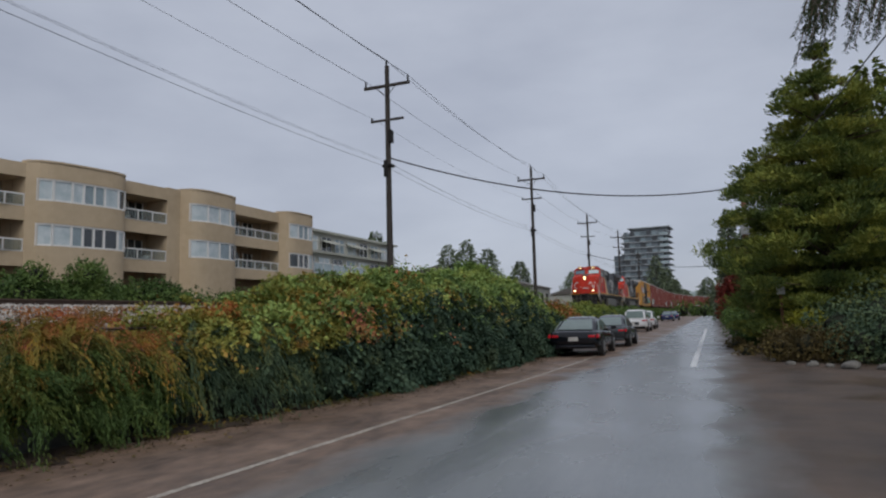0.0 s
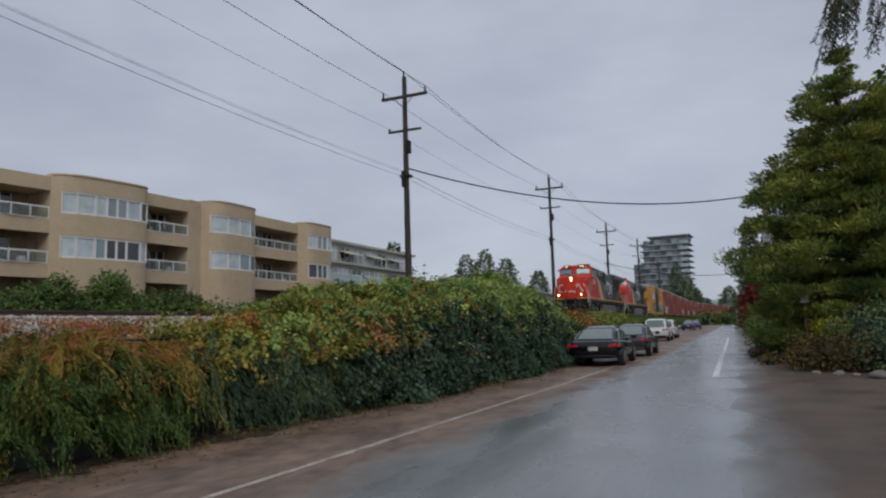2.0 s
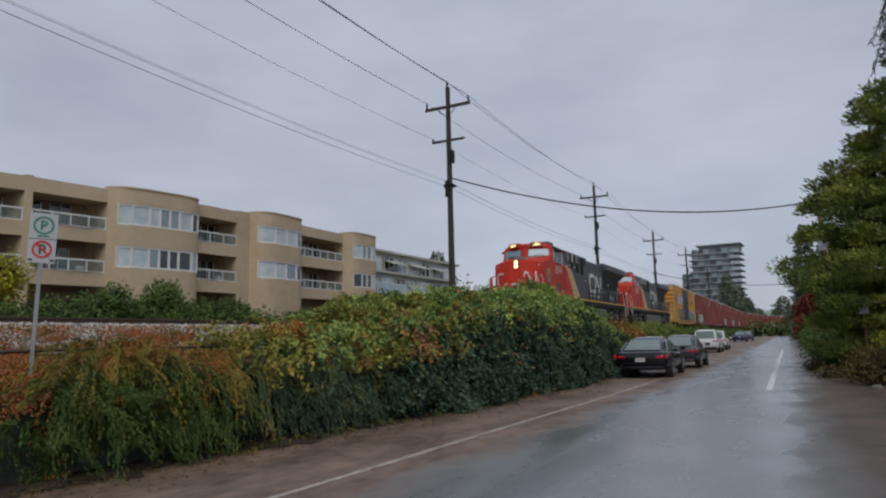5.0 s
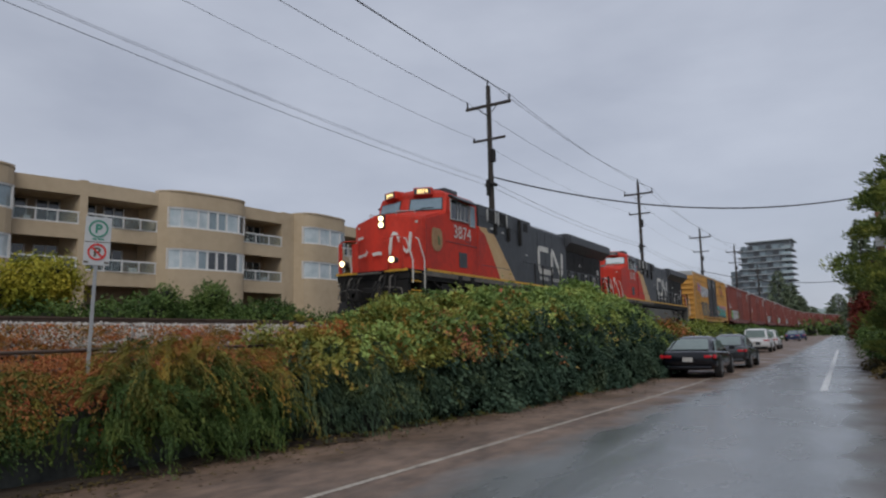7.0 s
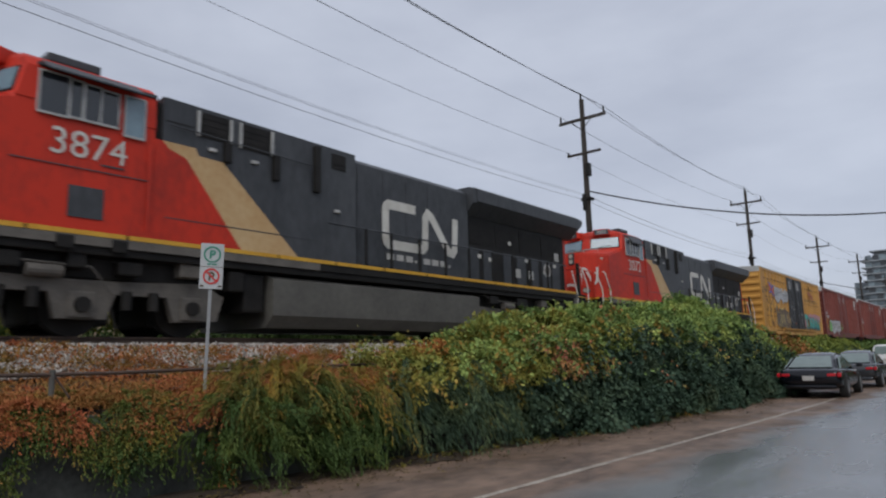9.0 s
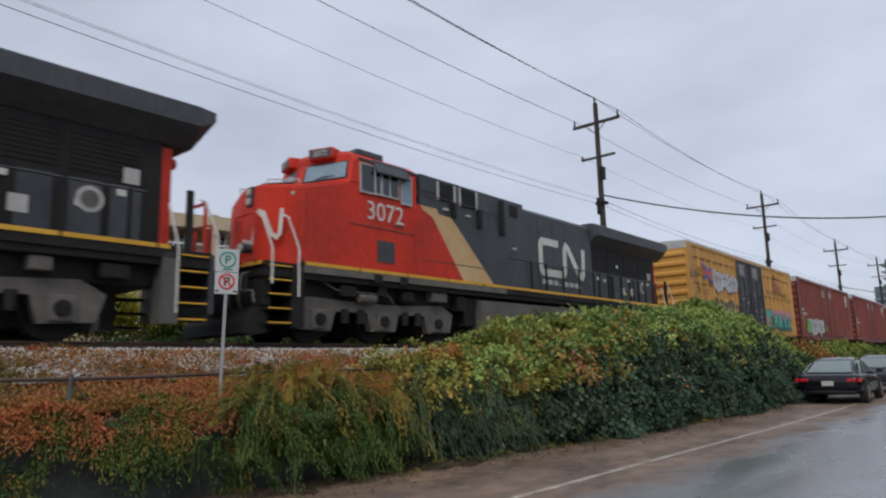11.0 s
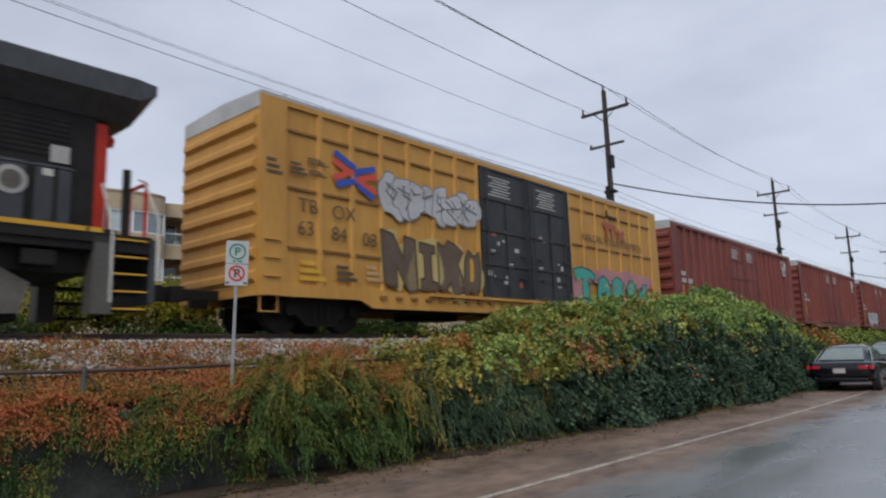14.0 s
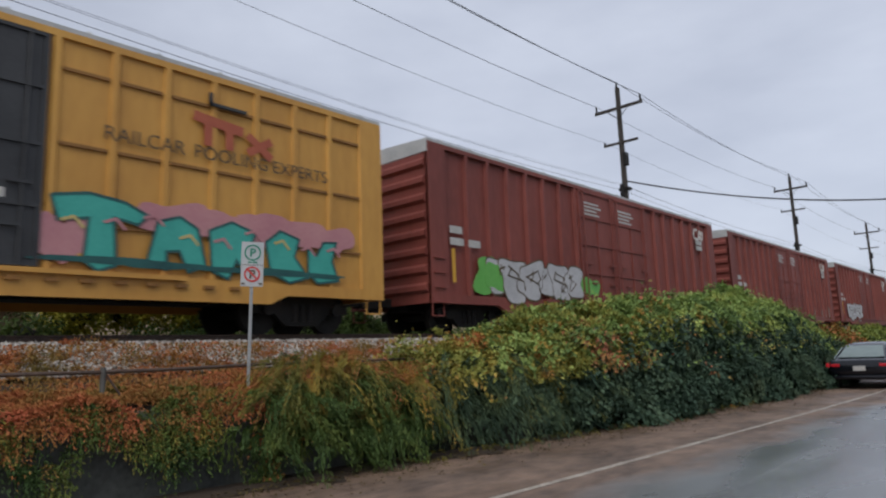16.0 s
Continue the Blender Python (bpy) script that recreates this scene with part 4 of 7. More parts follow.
hedge_tufts("bramble_tufts", PALEBRAMBLE, 520, 9.5, 27, 0.55, 0.95, 0.34, 10, 0.08, "pale yellow-green bramble shoots on the hedge", "bramble", 0.25, bloom(0.02, 1, 31))
sprays("ivy_trails", IVY, 1000, 10.8, 27, face_start(0.35, 0.95), "trailing ivy stems on the hedge face", (0.12, 0.55), 30, 0.085, (0.4, 1.0), 0.8, 0.6, 0.65)
sprays("bramble_shoots", BRAMBLE, 640, 8.6, 24.6, top_start, "arching bramble shoots above the hedge", (0.25, 0.9), 28, 0.085, (0.05, 0.6), 0.75, 0.7, 0.6)
sprays("bramble_shoots", AUTUMN, 200, 7.6, 16, top_start, "arching yellow bramble shoots in autumn", (0.25, 0.9), 28, 0.08, (0.05, 0.6), 0.75, 0.7, 0.6)
# low growth between fence and ballast
n = 60000
y = rng.uniform(-4, 13, n); x = rng.uniform(-11.15, -8.3, n)
cover_ = np.array([noise.noise((a * 0.9, b * 0.7, 4)) + 0.6 * noise.noise((a * 2.5, b * 2.2, 14)) for a, b in zip(x, y)])
ok = cover_ > np.interp(-x, [8.3, 10.0, 10.6, 11.15], [-0.7, -0.6, -0.25, 0.25])
x, y, cover_ = x[ok], y[ok], cover_[ok]
n = len(x)
z = np.interp(-x, [8.3, 9.4, 10.2, 10.6, 11.1], [1.1, 1.2, 1.38, 1.54, 1.72]) + np.clip(0.1 + 0.3 * cover_, 0.02, 0.26) * rng.uniform(0, 1, n)
leaves("orange_groundcover", ORANGE, np.stack([x, y, z], -1), unit(n) + np.array([0, 0, 0.5]), unit(n) + np.array([0.3, 0, 1]), rng.uniform(0.03, 0.065, n), rng.uniform(0.012, 0.03, n), "rusty orange growth beside the ballast", "ground cover")
n = 520
P, D = [], []
for _ in range(n):
    x0, y0 = rng.uniform(-11.2, -10.2), rng.choice([4.6, 6.3, 8.6, 1.8, 3.0, 5.5]) + rng.normal(0, 0.4)
    for s in np.linspace(0, 1, 14):
        P.append((x0 + 0.1 * s * rng.normal(), y0 + 0.25 * s * rng.normal(), 1.45 + 0.38 * s)); D.append((rng.normal(), rng.normal(), 0.6))
P = np.array(P); k = len(P)
leaves("orange_weeds", ORANGE, P, np.array(D), unit(k), rng.uniform(0.03, 0.07, k), rng.uniform(0.02, 0.04, k), "dry orange weeds standing on the ballast", "weeds")
n = 2600
y = rng.uniform(-2, 26, n)
leaves("fallen_leaves", SHRUB, np.stack([np.interp(y, *zip(*HEDGE_FRONT)) + np.abs(rng.normal(0, 0.5, n)) - 0.1, y, np.full(n, 0.03)], -1), unit(n) * np.array([1, 1, 0.1]), np.array([0, 0, 1]) + 0.3 * unit(n), rng.uniform(0.03, 0.07, n), rng.uniform(0.03, 0.05, n), "fallen leaves along the foot of the hedge", "leaf litter")


def mound(name, mat, centres, n, size, label, category="bush"):
    """A bush of leaf clumps: centres are (x, y, z, radius); each clump is a ragged shell of leaves round a near-black
    filler that paints the shade inside.
    """
    P, N = [], []
    tot = sum(c[3] ** 2 for c in centres)
    bm = bmesh.new()
    for x, y, z, r in centres:
        k = int(n * r * r / tot)
        u = unit(k)
        rad = r * (0.62 + 0.5 * rng.random(k)) * (1 + 0.5 * np.array([noise.noise((a[0] * 2.2 + x, a[1] * 2.2 + y, a[2] * 2.2)) + 0.5 * noise.noise((a[0] * 5 + x, a[1] * 5 + y, a[2] * 5)) for a in u]))
        P.append(np.array([x, y, z]) + u * rad[:, None] * np.array([1, 1, 0.85])); N.append(u)
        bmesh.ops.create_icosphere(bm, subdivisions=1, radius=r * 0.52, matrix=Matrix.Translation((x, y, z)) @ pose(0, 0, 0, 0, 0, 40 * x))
    P, N = np.concatenate(P), np.concatenate(N)
    ok = P[:, 2] > 0.02
    P, N = P[ok], N[ok]
    k = len(P)
    L = size * rng.uniform(0.6, 1.4, k)
    ob = leaves(name, mat, P, N * 0.6 + unit(k) * 0.8 + np.array([0, 0, -0.25]), N + unit(k) * 0.6, L, L * 0.7, label, category)
    # solid balls, no modelled twigs: their colour paints the shade between leaves
    part("twigs", bm, CORE, ob, "near-black filler painted as inner shade")
    return ob


def bush_row(y0, y1, x, z, r, n, seed):
    rd = random.Random(seed)
    return [(x + rd.uniform(-0.8, 0.8), rd.uniform(y0, y1), z + rd.uniform(-0.35, 0.35), r * rd.uniform(0.7, 1.25)) for _ in range(n)]


mound("trackside_bush", BUSH, bush_row(9.5, 18.5, -17.3, 2.1, 0.6, 30, 1) + bush_row(12, 15.0, -17.3, 2.7, 0.5, 7, 5), 42000, 0.085, "dark green leafy bushes behind the railway")
mound("trackside_bush", BUSH, bush_row(18, 34, -17.6, 1.9, 0.65, 30, 2), 22000, 0.11, "dark green bushes along the far side of the track")
mound("yellow_bush", GOLD, bush_row(5.5, 9.6, -17.8, 3.0, 0.65, 16, 3), 24000, 0.08, "yellow-green autumn bush behind the railway")
mound("trackside_bush", BUSH, bush_row(-2, 9.5, -17.3, 1.85, 0.6, 22, 4), 26000, 0.085, "green bushes and weeds behind the rails")
mound("trackside_bush", BUSH, bush_row(34, 62, -18.0, 2.0, 1.0, 18, 6), 7000, 0.2, "green bushes below the apartment building")

# ---- the train ----
WHEEL_R = 0.5


def wheelset(parent, y, r=WHEEL_R):
    """An axle with two flanged wheels that turn together."""
    bm = bmesh.new()
    add_tube(bm, (-0.75, 0, 0), (0.75, 0, 0), 0.085, n=10)
    for s in (-1, 1):
        add_tube(bm, (s * 0.68, 0, 0), (s * 0.72, 0, 0), r + 0.03, n=24)
        add_tube(bm, (s * 0.72, 0, 0), (s * 0.82, 0, 0), r, n=24)
        add_tube(bm, (s * 0.82, 0, 0), (s * 0.86, 0, 0), 0.2, n=12)
    ob = part("wheelset", bm, STEEL, parent)
    ob.location = (0, y, r)
    return ob


def loco_truck(parent, y0):
    """A three-axle bogie: cast side frames with pedestals, axle boxes and springs."""
    for s in (-1, 1):
        x0, x1 = sorted((s * 1.02, s * 1.2))
        outline = [(y0 - 0.6, 0.30), (y0 + 0.35, 0.26), (y0 + 0.5, 0.72), (y0 + 1.5, 0.72), (y0 + 1.62, 0.28), (y0 + 2.45, 0.28), (y0 + 2.6, 0.72),
                   (y0 + 3.55, 0.72), (y0 + 3.7, 0.26), (y0 + 4.6, 0.30), (y0 + 4.75, 0.78), (y0 + 4.3, 1.02), (y0 + 2.6, 0.95), (y0 + 1.4, 0.95), (y0 - 0.3, 1.02), (y0 - 0.75, 0.78)]
        fr = part("bogie_frame", prism(outline, "x", x0, x1), TRUCKGREY, parent)
        for k in range(3):
            yy = y0 + 2.02 * k
            part("axle_box", boxes([((s * 1.2 - 0.06, yy - 0.22, 0.3), (s * 1.2 + 0.06, yy + 0.22, 0.74))], 0.03), TRUCKGREY, fr)
            part("axle_cap", tube((s * 1.2, yy, 0.52), (s * 1.33, yy, 0.52), 0.15, 0.13, 14), STEEL, fr)
        for k in range(2):
            for q in (-0.25, 0.25):
                part("spring", tube((s * 1.22, y0 + 1.01 + 2.02 * k + q, 0.45), (s * 1.22, y0 + 1.01 + 2.02 * k + q, 0.78), 0.1, n=8), STEEL, fr)
    for k in range(3):
        part("traction_motor", boxes([((-0.62, y0 + 2.02 * k - 0.55, 0.2), (0.62, y0 + 2.02 * k + 0.75, 0.95))], 0.06), STEEL, parent)
    return [wheelset(parent, y0 + 2.02 * k, 0.53) for k in range(3)]


def coupler(parent, y, d):
    part("coupler", boxes([((-0.09, min(y, y + d * 0.9), 0.72), (0.09, max(y, y + d * 0.9), 0.95)), ((-0.17, min(y, y + d * 0.22), 0.68), (0.17, max(y, y + d * 0.22), 1.0))], 0.03), STEEL, parent)


def meander(parent, y, z, w, h, mat, x, band, label):
    """A rounded, winding painted band: an open loop and a wave beside it."""
    a = w * 0.53
    part("painted_emblem", ribbon([(y + w * 0.40, z + h), (y + 0.12, z + h), (y + 0.03, z + h - 0.06), (y, z + h - 0.16), (y, z + 0.16), (y + 0.03, z + 0.06), (y + 0.12, z), (y + a - 0.1, z),
                                   (y + a, z + 0.1), (y + a + 0.04, z + h - 0.16), (y + a + 0.14, z + h - 0.02), (y + a + 0.3, z + h - 0.1), (y + w - 0.34, z + 0.06), (y + w - 0.16, z + 0.02), (y + w - 0.06, z + 0.14), (y + w, z + h)], band, x), mat, parent, label)


def locomotive(label, number, lit):
    """A six-axle diesel: wide nose and cab, long hood with flared radiators, walkways, tank and bogies. y runs back from the front coupler."""
    L = thing("locomotive", label, "locomotive", group="locomotives of the train")
    # frame, walkway and stripe
    part("underframe", boxes([((-1.45, 0.98, 1.36), (1.45, 22.5, 1.62))], 0.02), STEEL, L)
    for s in (-1, 1):
        x0, x1 = sorted((s * 1.45, s * 1.5))
        part("side_sill", box((x0, 1.9, 1.5), (x1, 21.9, 1.74)), STEEL, L)
        if s > 0:
            part("side_sill", box((1.50, 1.95, 1.50), (1.512, 9.6, 1.66)), TRUCKGREY, L, "dusty grey lower sill")
        k = 0
        y = 2.0
        while y < 21.6:
            y1 = min(y + 1.62, 21.7)
            xs0, xs1 = sorted((s * 1.50, s * 1.516))
            part("reflective_stripe", box((xs0, y, 1.665), (xs1, y1 - 0.05, 1.745)), YELLOW, L)
            y = y1
            k += 1
    for lo, hi in (((-1.15, 2.0, 0.98), (1.15, 8.0, 1.37)), ((-1.15, 15.7, 0.98), (1.15, 21.6, 1.37)), ((-0.9, 8.01, 0.6), (0.9, 15.69, 1.36))):
        part("underfloor_gear", box(lo, hi, 0.03), STEEL, L)
    part("walkway", box((-1.49, 0.92, 1.62), (1.49, 22.5, 1.668)), STEEL, L)
    # nose and cab body: full-width sides that run forward, angled flanks and a narrow front
    ring_ = [(-1.47, 5.66), (1.47, 5.66), (1.47, 3.32), (1.47, 1.92), (0.40, 1.42), (-0.40, 1.42), (-1.47, 1.92), (-1.47, 3.32)]
    tops = [3.95, 3.95, 3.86, 3.47, 3.64, 3.64, 3.47, 3.86]
    bm = bmesh.new()
    lo = [bm.verts.new((x, y, 1.67)) for x, y in ring_]
    hi = [bm.verts.new((x * 0.985, y + (0.17 if y < 1.5 else 0.03 if y < 3 else 0), z)) for (x, y), z in zip(ring_, tops)]
    c1, c2 = bm.verts.new((0.12, 2.84, 3.93)), bm.verts.new((-0.12, 2.84, 3.93))
    for i in range(8):
        bm.faces.new((lo[i], lo[(i + 1) % 8], hi[(i + 1) % 8], hi[i]))
    bm.faces.new(lo[::-1])
    for f in ((hi[4], hi[5], c2, c1), (hi[3], hi[4], c1, hi[2]), (hi[5], hi[6], hi[7], c2), (hi[0], hi[1], hi[2], c1, c2, hi[7])):
        bm.faces.new(f)
    bmesh.ops.recalc_face_normals(bm, faces=bm.faces)
    bmesh.ops.bevel(bm, geom=[e for e in bm.edges if max(v.co.y for v in e.verts) < 3.4 and not all(v.co.z < 1.7 for v in e.verts)], offset=0.055, segments=3, affect="EDGES")
    nose = part("nose", bm, RED, L, "red nose with angled flanks")
    part("nose_hatch", loft([[(-0.36, 1.7, 3.65), (0.36, 1.7, 3.65), (0.36, 1.7, 3.69), (-0.36, 1.7, 3.69)], [(-0.36, 2.6, 3.88), (0.36, 2.6, 3.88), (0.36, 2.6, 3.91), (-0.36, 2.6, 3.91)]]), TRUCKGREY, nose, "dark anti-slip strip on the nose top")
    for s in (-1, 1):
        part("wiper", pipe([(s * 0.45, 3.0, 3.96), (s * 0.75, 3.06, 4.02), (s * 1.05, 3.2, 4.03)], 0.015), STEEL, L)
        part("nose_grab", pipe([(s * 0.55, 1.62, 3.6), (s * 0.55, 1.64, 3.72), (s * 0.85, 2.3, 3.80), (s * 0.85, 2.3, 3.7)], 0.016), GALV, L)
        part("class_light", box((s * 1.2 - 0.05, 1.84, 3.28), (s * 1.2 + 0.05, 1.9, 3.36), 0.01), LAMPOFF, L)
    housing = part("headlight", box((-0.13, 1.51, 3.16), (0.13, 1.62, 3.62), 0.02), BLACK, L, "black twin headlight housing")
    for z in (3.28, 3.50):
        part("lens", tube((0, 1.48, z), (0, 1.512, z), 0.085, n=16), LAMP if lit else LAMPOFF, housing)
    for s in (-1, 1):
        d = part("ditch_light", tube((s * 1.0, 0.68, 1.96), (s * 1.0, 0.95, 1.96), 0.12, 0.09, 14), BLACK, L)
        part("lens", tube((s * 1.0, 0.655, 1.96), (s * 1.0, 0.682, 1.96), 0.088, n=14), LAMP if lit else LAMPOFF, d)
    for s in (-1, 1):
        part("platform_panel", box((s * 0.62 - 0.12, 0.86, 1.66), (s * 0.62 + 0.12, 0.91, 2.62), 0.02), RED, L, "red end panel with handrail")
        part("platform_panel", box((s * 1.24 - 0.07, 0.86, 1.66), (s * 1.24 + 0.07, 0.91, 2.66), 0.02), RED, L, "red end post of the platform")
        part("end_rail", pipe([(s * 0.50, 0.88, 1.7), (s * 0.50, 0.88, 2.70), (s * 1.1, 0.88, 2.74), (s * 1.30, 0.92, 2.66)], 0.022), RED, L)
    # painted winding band over the nose: an open loop on one flank, a wave on the other
    dx, dy = 0.9061, 0.4232
    wave = ribbon([(0.0, 2.20), (0.04, 2.78), (0.12, 2.94), (0.22, 2.90), (0.46, 2.40), (0.58, 2.32), (0.66, 2.42), (0.68, 2.98)], 0.095, 0)
    part("painted_emblem", wave, WHITE, L, "white winding band painted on the nose").matrix_basis = Matrix(((dy, dx, 0, 0.40), (-dx, dy, 0.075, 1.26), (0, 0, 1, 0), (0, 0, 0, 1)))
    loop = ribbon([(0.30, 2.92), (0.66, 2.92), (0.78, 2.82), (0.78, 2.42), (0.68, 2.30), (0.10, 2.30), (0.0, 2.42)], 0.095, 0)
    part("painted_emblem", loop, WHITE, L, "white winding band painted on the nose").matrix_basis = Matrix(((-dy, -dx, 0, -0.40), (-dx, dy, 0.075, 1.26), (0, 0, 1, 0), (0, 0, 0, 1)))
    part("painted_emblem", ribbon([(-0.36, 2.26), (-0.1, 2.3), (0.36, 2.22)], 0.11, 0), WHITE, L, "white winding band painted on the nose").matrix_basis = Matrix(((0, 1, 0, 0), (-1, 0, 0.085, 1.27), (0, 0, 1, 0), (0, 0, 0, 1)))
    # cab: a raised block whose front is a shallow wedge
    def cab_ring(z, side, yo, yi, rear=5.66):
        return [(-side, rear, z), (side, rear, z), (side, yo, z), (0.12, yi, z), (-0.12, yi, z), (-side, yo, z)]
    part("cab", loft([cab_ring(3.84, 1.465, 3.32, 2.84), cab_ring(4.42, 1.44, 3.46, 3.02), cab_ring(4.56, 1.36, 3.44, 3.02), cab_ring(4.68, 1.18, 3.46, 3.06), cab_ring(4.76, 0.9, 3.6, 3.3)]), RED, L, "red driver's cab")
    part("roof_unit", boxes([((0.1, 3.85, 4.70), (1.15, 4.75, 4.86))], 0.03), BLACK, L, "dark air conditioner on the cab roof")
    for s in (-1, 1):
        def front(u, z):
            """A point on the sloping front: u runs from the middle to the outer edge."""
            k = (z - 3.84) / 0.58
            return Vector((s * (0.12 + u * (1.345 - 0.025 * k)), 2.84 + 0.18 * k + u * (0.48 - 0.04 * k), z))
        out = Vector((s * 0.33, -0.9, 0.27)).normalized()
        def plate_on(name, u0, u1, z0, z1, thick, mat, parent, label=""):
            bm = bmesh.new()
            pts = [front(u0, z0), front(u1, z0), front(u1 - 0.02, z1), front(u0, z1)]
            lo_ = [bm.verts.new(p - out * 0.01) for p in pts]
            hi_ = [bm.verts.new(p + out * thick) for p in pts]
            for i in range(4):
                bm.faces.new((lo_[i], lo_[(i + 1) % 4], hi_[(i + 1) % 4], hi_[i]))
            bm.faces.new(hi_); bm.faces.new(lo_[::-1])
            return part(name, bm, mat, parent, label)
        gasket = plate_on("windshield_gasket", 0.05, 0.93, 3.93, 4.40, 0.012, STEEL, L)
        plate_on("windshield", 0.08, 0.90, 3.96, 4.37, 0.024, WINDSHIELD, gasket, "windshield with the sky's reflection put into its pale colour")
        ang = 19.6 * s
        nb = part("number_board", box((-0.34, -0.14, -0.14), (0.34, 0.3, 0.14), 0.035), RED, L, "number board over the windshield")
        nb.matrix_basis = pose(s * 0.66, 3.16, 4.63, 0, 0, ang)
        part("board_face", box((-0.30, -0.155, -0.105), (0.30, -0.141, 0.105)), BLACK, nb)
        front_text(number, 0.2, NUMBERLIT if lit else PALEINK, nb, 0, -0.158, -0.07)
    for s in (-1, 1):
        x = s * 1.468
        for y0, y1, z0, z1 in ((3.66, 4.10, 3.66, 4.34), (4.14, 4.32, 3.68, 4.32), (4.38, 4.62, 3.68, 4.30), (4.66, 4.94, 3.68, 4.28), (5.08, 5.42, 3.58, 4.30)):
            w = part("side_window", box((min(x, x + s * 0.02), y0, z0), (max(x, x + s * 0.02), y1, z1)), WINDSHIELD if y0 > 5 else WINDOW, L)
            part("frame", boxes([((min(x, x + s * 0.035), y0 - 0.03, z0 - 0.04), (max(x, x + s * 0.035), y1 + 0.03, z0)), ((min(x, x + s * 0.035), y0 - 0.03, z1), (max(x, x + s * 0.035), y1 + 0.03, z1 + 0.03)),
                                 ((min(x, x + s * 0.035), y0 - 0.03, z0), (max(x, x + s * 0.035), y0, z1)), ((min(x, x + s * 0.035), y1, z0), (max(x, x + s * 0.035), y1 + 0.03, z1))]), GALV, w)
        part("sunshade", prism([(s * 1.42, 4.56), (s * 1.72, 4.36), (s * 1.72, 4.33), (s * 1.42, 4.50)] if lit else [(s * 1.42, 4.56), (s * 1.62, 4.20), (s * 1.60, 4.16), (s * 1.42, 4.48)], "y", 3.68 if lit else 4.1, 5.3), BLACK, L, "dark sunshade over the cab windows")
        part("eave_rail", box((min(s * 1.40, s * 1.47), 3.62, 4.44), (max(s * 1.40, s * 1.47), 5.66, 4.50)), BLACK, L)
        part("grab_iron", pipe([(s * 1.53, 5.55, 1.9), (s * 1.53, 5.55, 3.5)], 0.018), RED, L)
    part("side_vent", box((1.47, 4.20, 1.96), (1.485, 4.78, 2.5)), BLACK, L, "black louvred vent in the cab side")
    part("seam", box((1.47, 3.3, 2.80), (1.478, 5.6, 2.82)), BLACK, L)
    part("seam", box((1.47, 4.7, 2.92), (1.478, 5.1, 2.95)), BLACK, L)
    lettering("fleet_number", number, 0.66, WHITE, L, 3.84, 3.0, 1.474, "white fleet number on the cab side")
    if lit:
        cr = part("round_crest", patch(2.70, 2.80, 0.34, 0.42, 1.471, 0.006, 4, 0.05), CREST, L, "round tan crest painted on the cab")
        part("crest_leaf", patch(2.82, 2.76, 0.07, 0.16, 1.477, 0.004, 9, 0.2), OLDGREEN, cr, "faded green leaf on the crest")
    # electrical cabinet behind the cab: red, cream diagonal, then black
    X = 1.46
    zt = 4.53
    H0, H1 = 5.80, 10.74
    part("hood", prism([(H0, 1.67), (H1, 1.67), (H1, zt - 0.05), (H0, zt)], "x", -X, X - 0.02), BLACK, L, "black hood behind the cab")
    part("cab_gap", box((-1.36, 5.66, 1.67), (1.36, H0, 4.42)), STEEL, L, "dark gap behind the cab")
    def slab(pts, mat, lab, x1=X):
        part("hood_panel", prism(pts, "x", X - 0.02, x1), mat, L, lab)
    slab([(5.662, 1.67), (7.62, 1.67), (6.30, 3.40), (5.95, 3.52), (5.80, 3.66), (5.662, 3.66)], RED, "red side panel")
    slab([(7.62, 1.67), (9.10, 1.67), (7.10, 3.50), (6.55, 3.52), (6.48, 3.66), (5.80, 3.66), (5.95, 3.52), (6.30, 3.40)], STRIPE, "cream diagonal stripe, stained tan")
    slab([(9.10, 1.67), (H1, 1.67), (H1, zt - 0.05), (H0, zt), (H0, 3.66), (6.48, 3.66), (6.55, 3.52), (7.10, 3.50)], BLACK, "black side panel")
    part("seam", box((X, 5.9, 2.18), (X + 0.006, 9.6, 2.2)), BLACK, L)
    part("seam", box((X, 5.85, 4.06), (X + 0.008, 6.45, 4.08)), STEEL, L)
    for y0, y1, z0, z1 in ((6.56, 7.20, 3.92, 4.44), (7.52, 8.22, 3.90, 4.44), (9.98, 10.42, 3.98, 4.36)):
        sc = part("intake_screen", box((X, y0, z0), (X + 0.012, y1, z1)), STEEL, L, "dark air intake screen")
        part("slats", boxes([((X + 0.012, y0, z0 + 0.13 * q), (X + 0.02, y1, z0 + 0.13 * q + 0.015)) for q in range(1, int((z1 - z0) / 0.13))]), STEEL, sc)
        if y0 < 9:
            for ya in (y0 - 0.07, y1 + 0.02):
                part("jamb", box((X, ya, z0), (X + 0.05, ya + 0.05, z1)), GALV, sc, "pale upright strip")
    for yy, zb in ((7.08, 3.50), (8.28, 3.36), (9.42, 3.30)):
        part("hood_rib", box((X, yy, zb), (X + 0.10, yy + 0.16, 4.40 if yy > 9 else 3.92), 0.015), STEEL, L)
    for yy, zz in ((6.75, 3.66), (7.75, 3.62), (10.05, 2.92)):
        part("lift_lug", box((X, yy, zz), (X + 0.06, yy + 0.16, zz + 0.07), 0.01), GALV, L)
    part("grab_rail", pipe([(X + 0.07, 5.95, 3.98), (X + 0.07, 9.3, 3.90)], 0.014), BLACK, L)
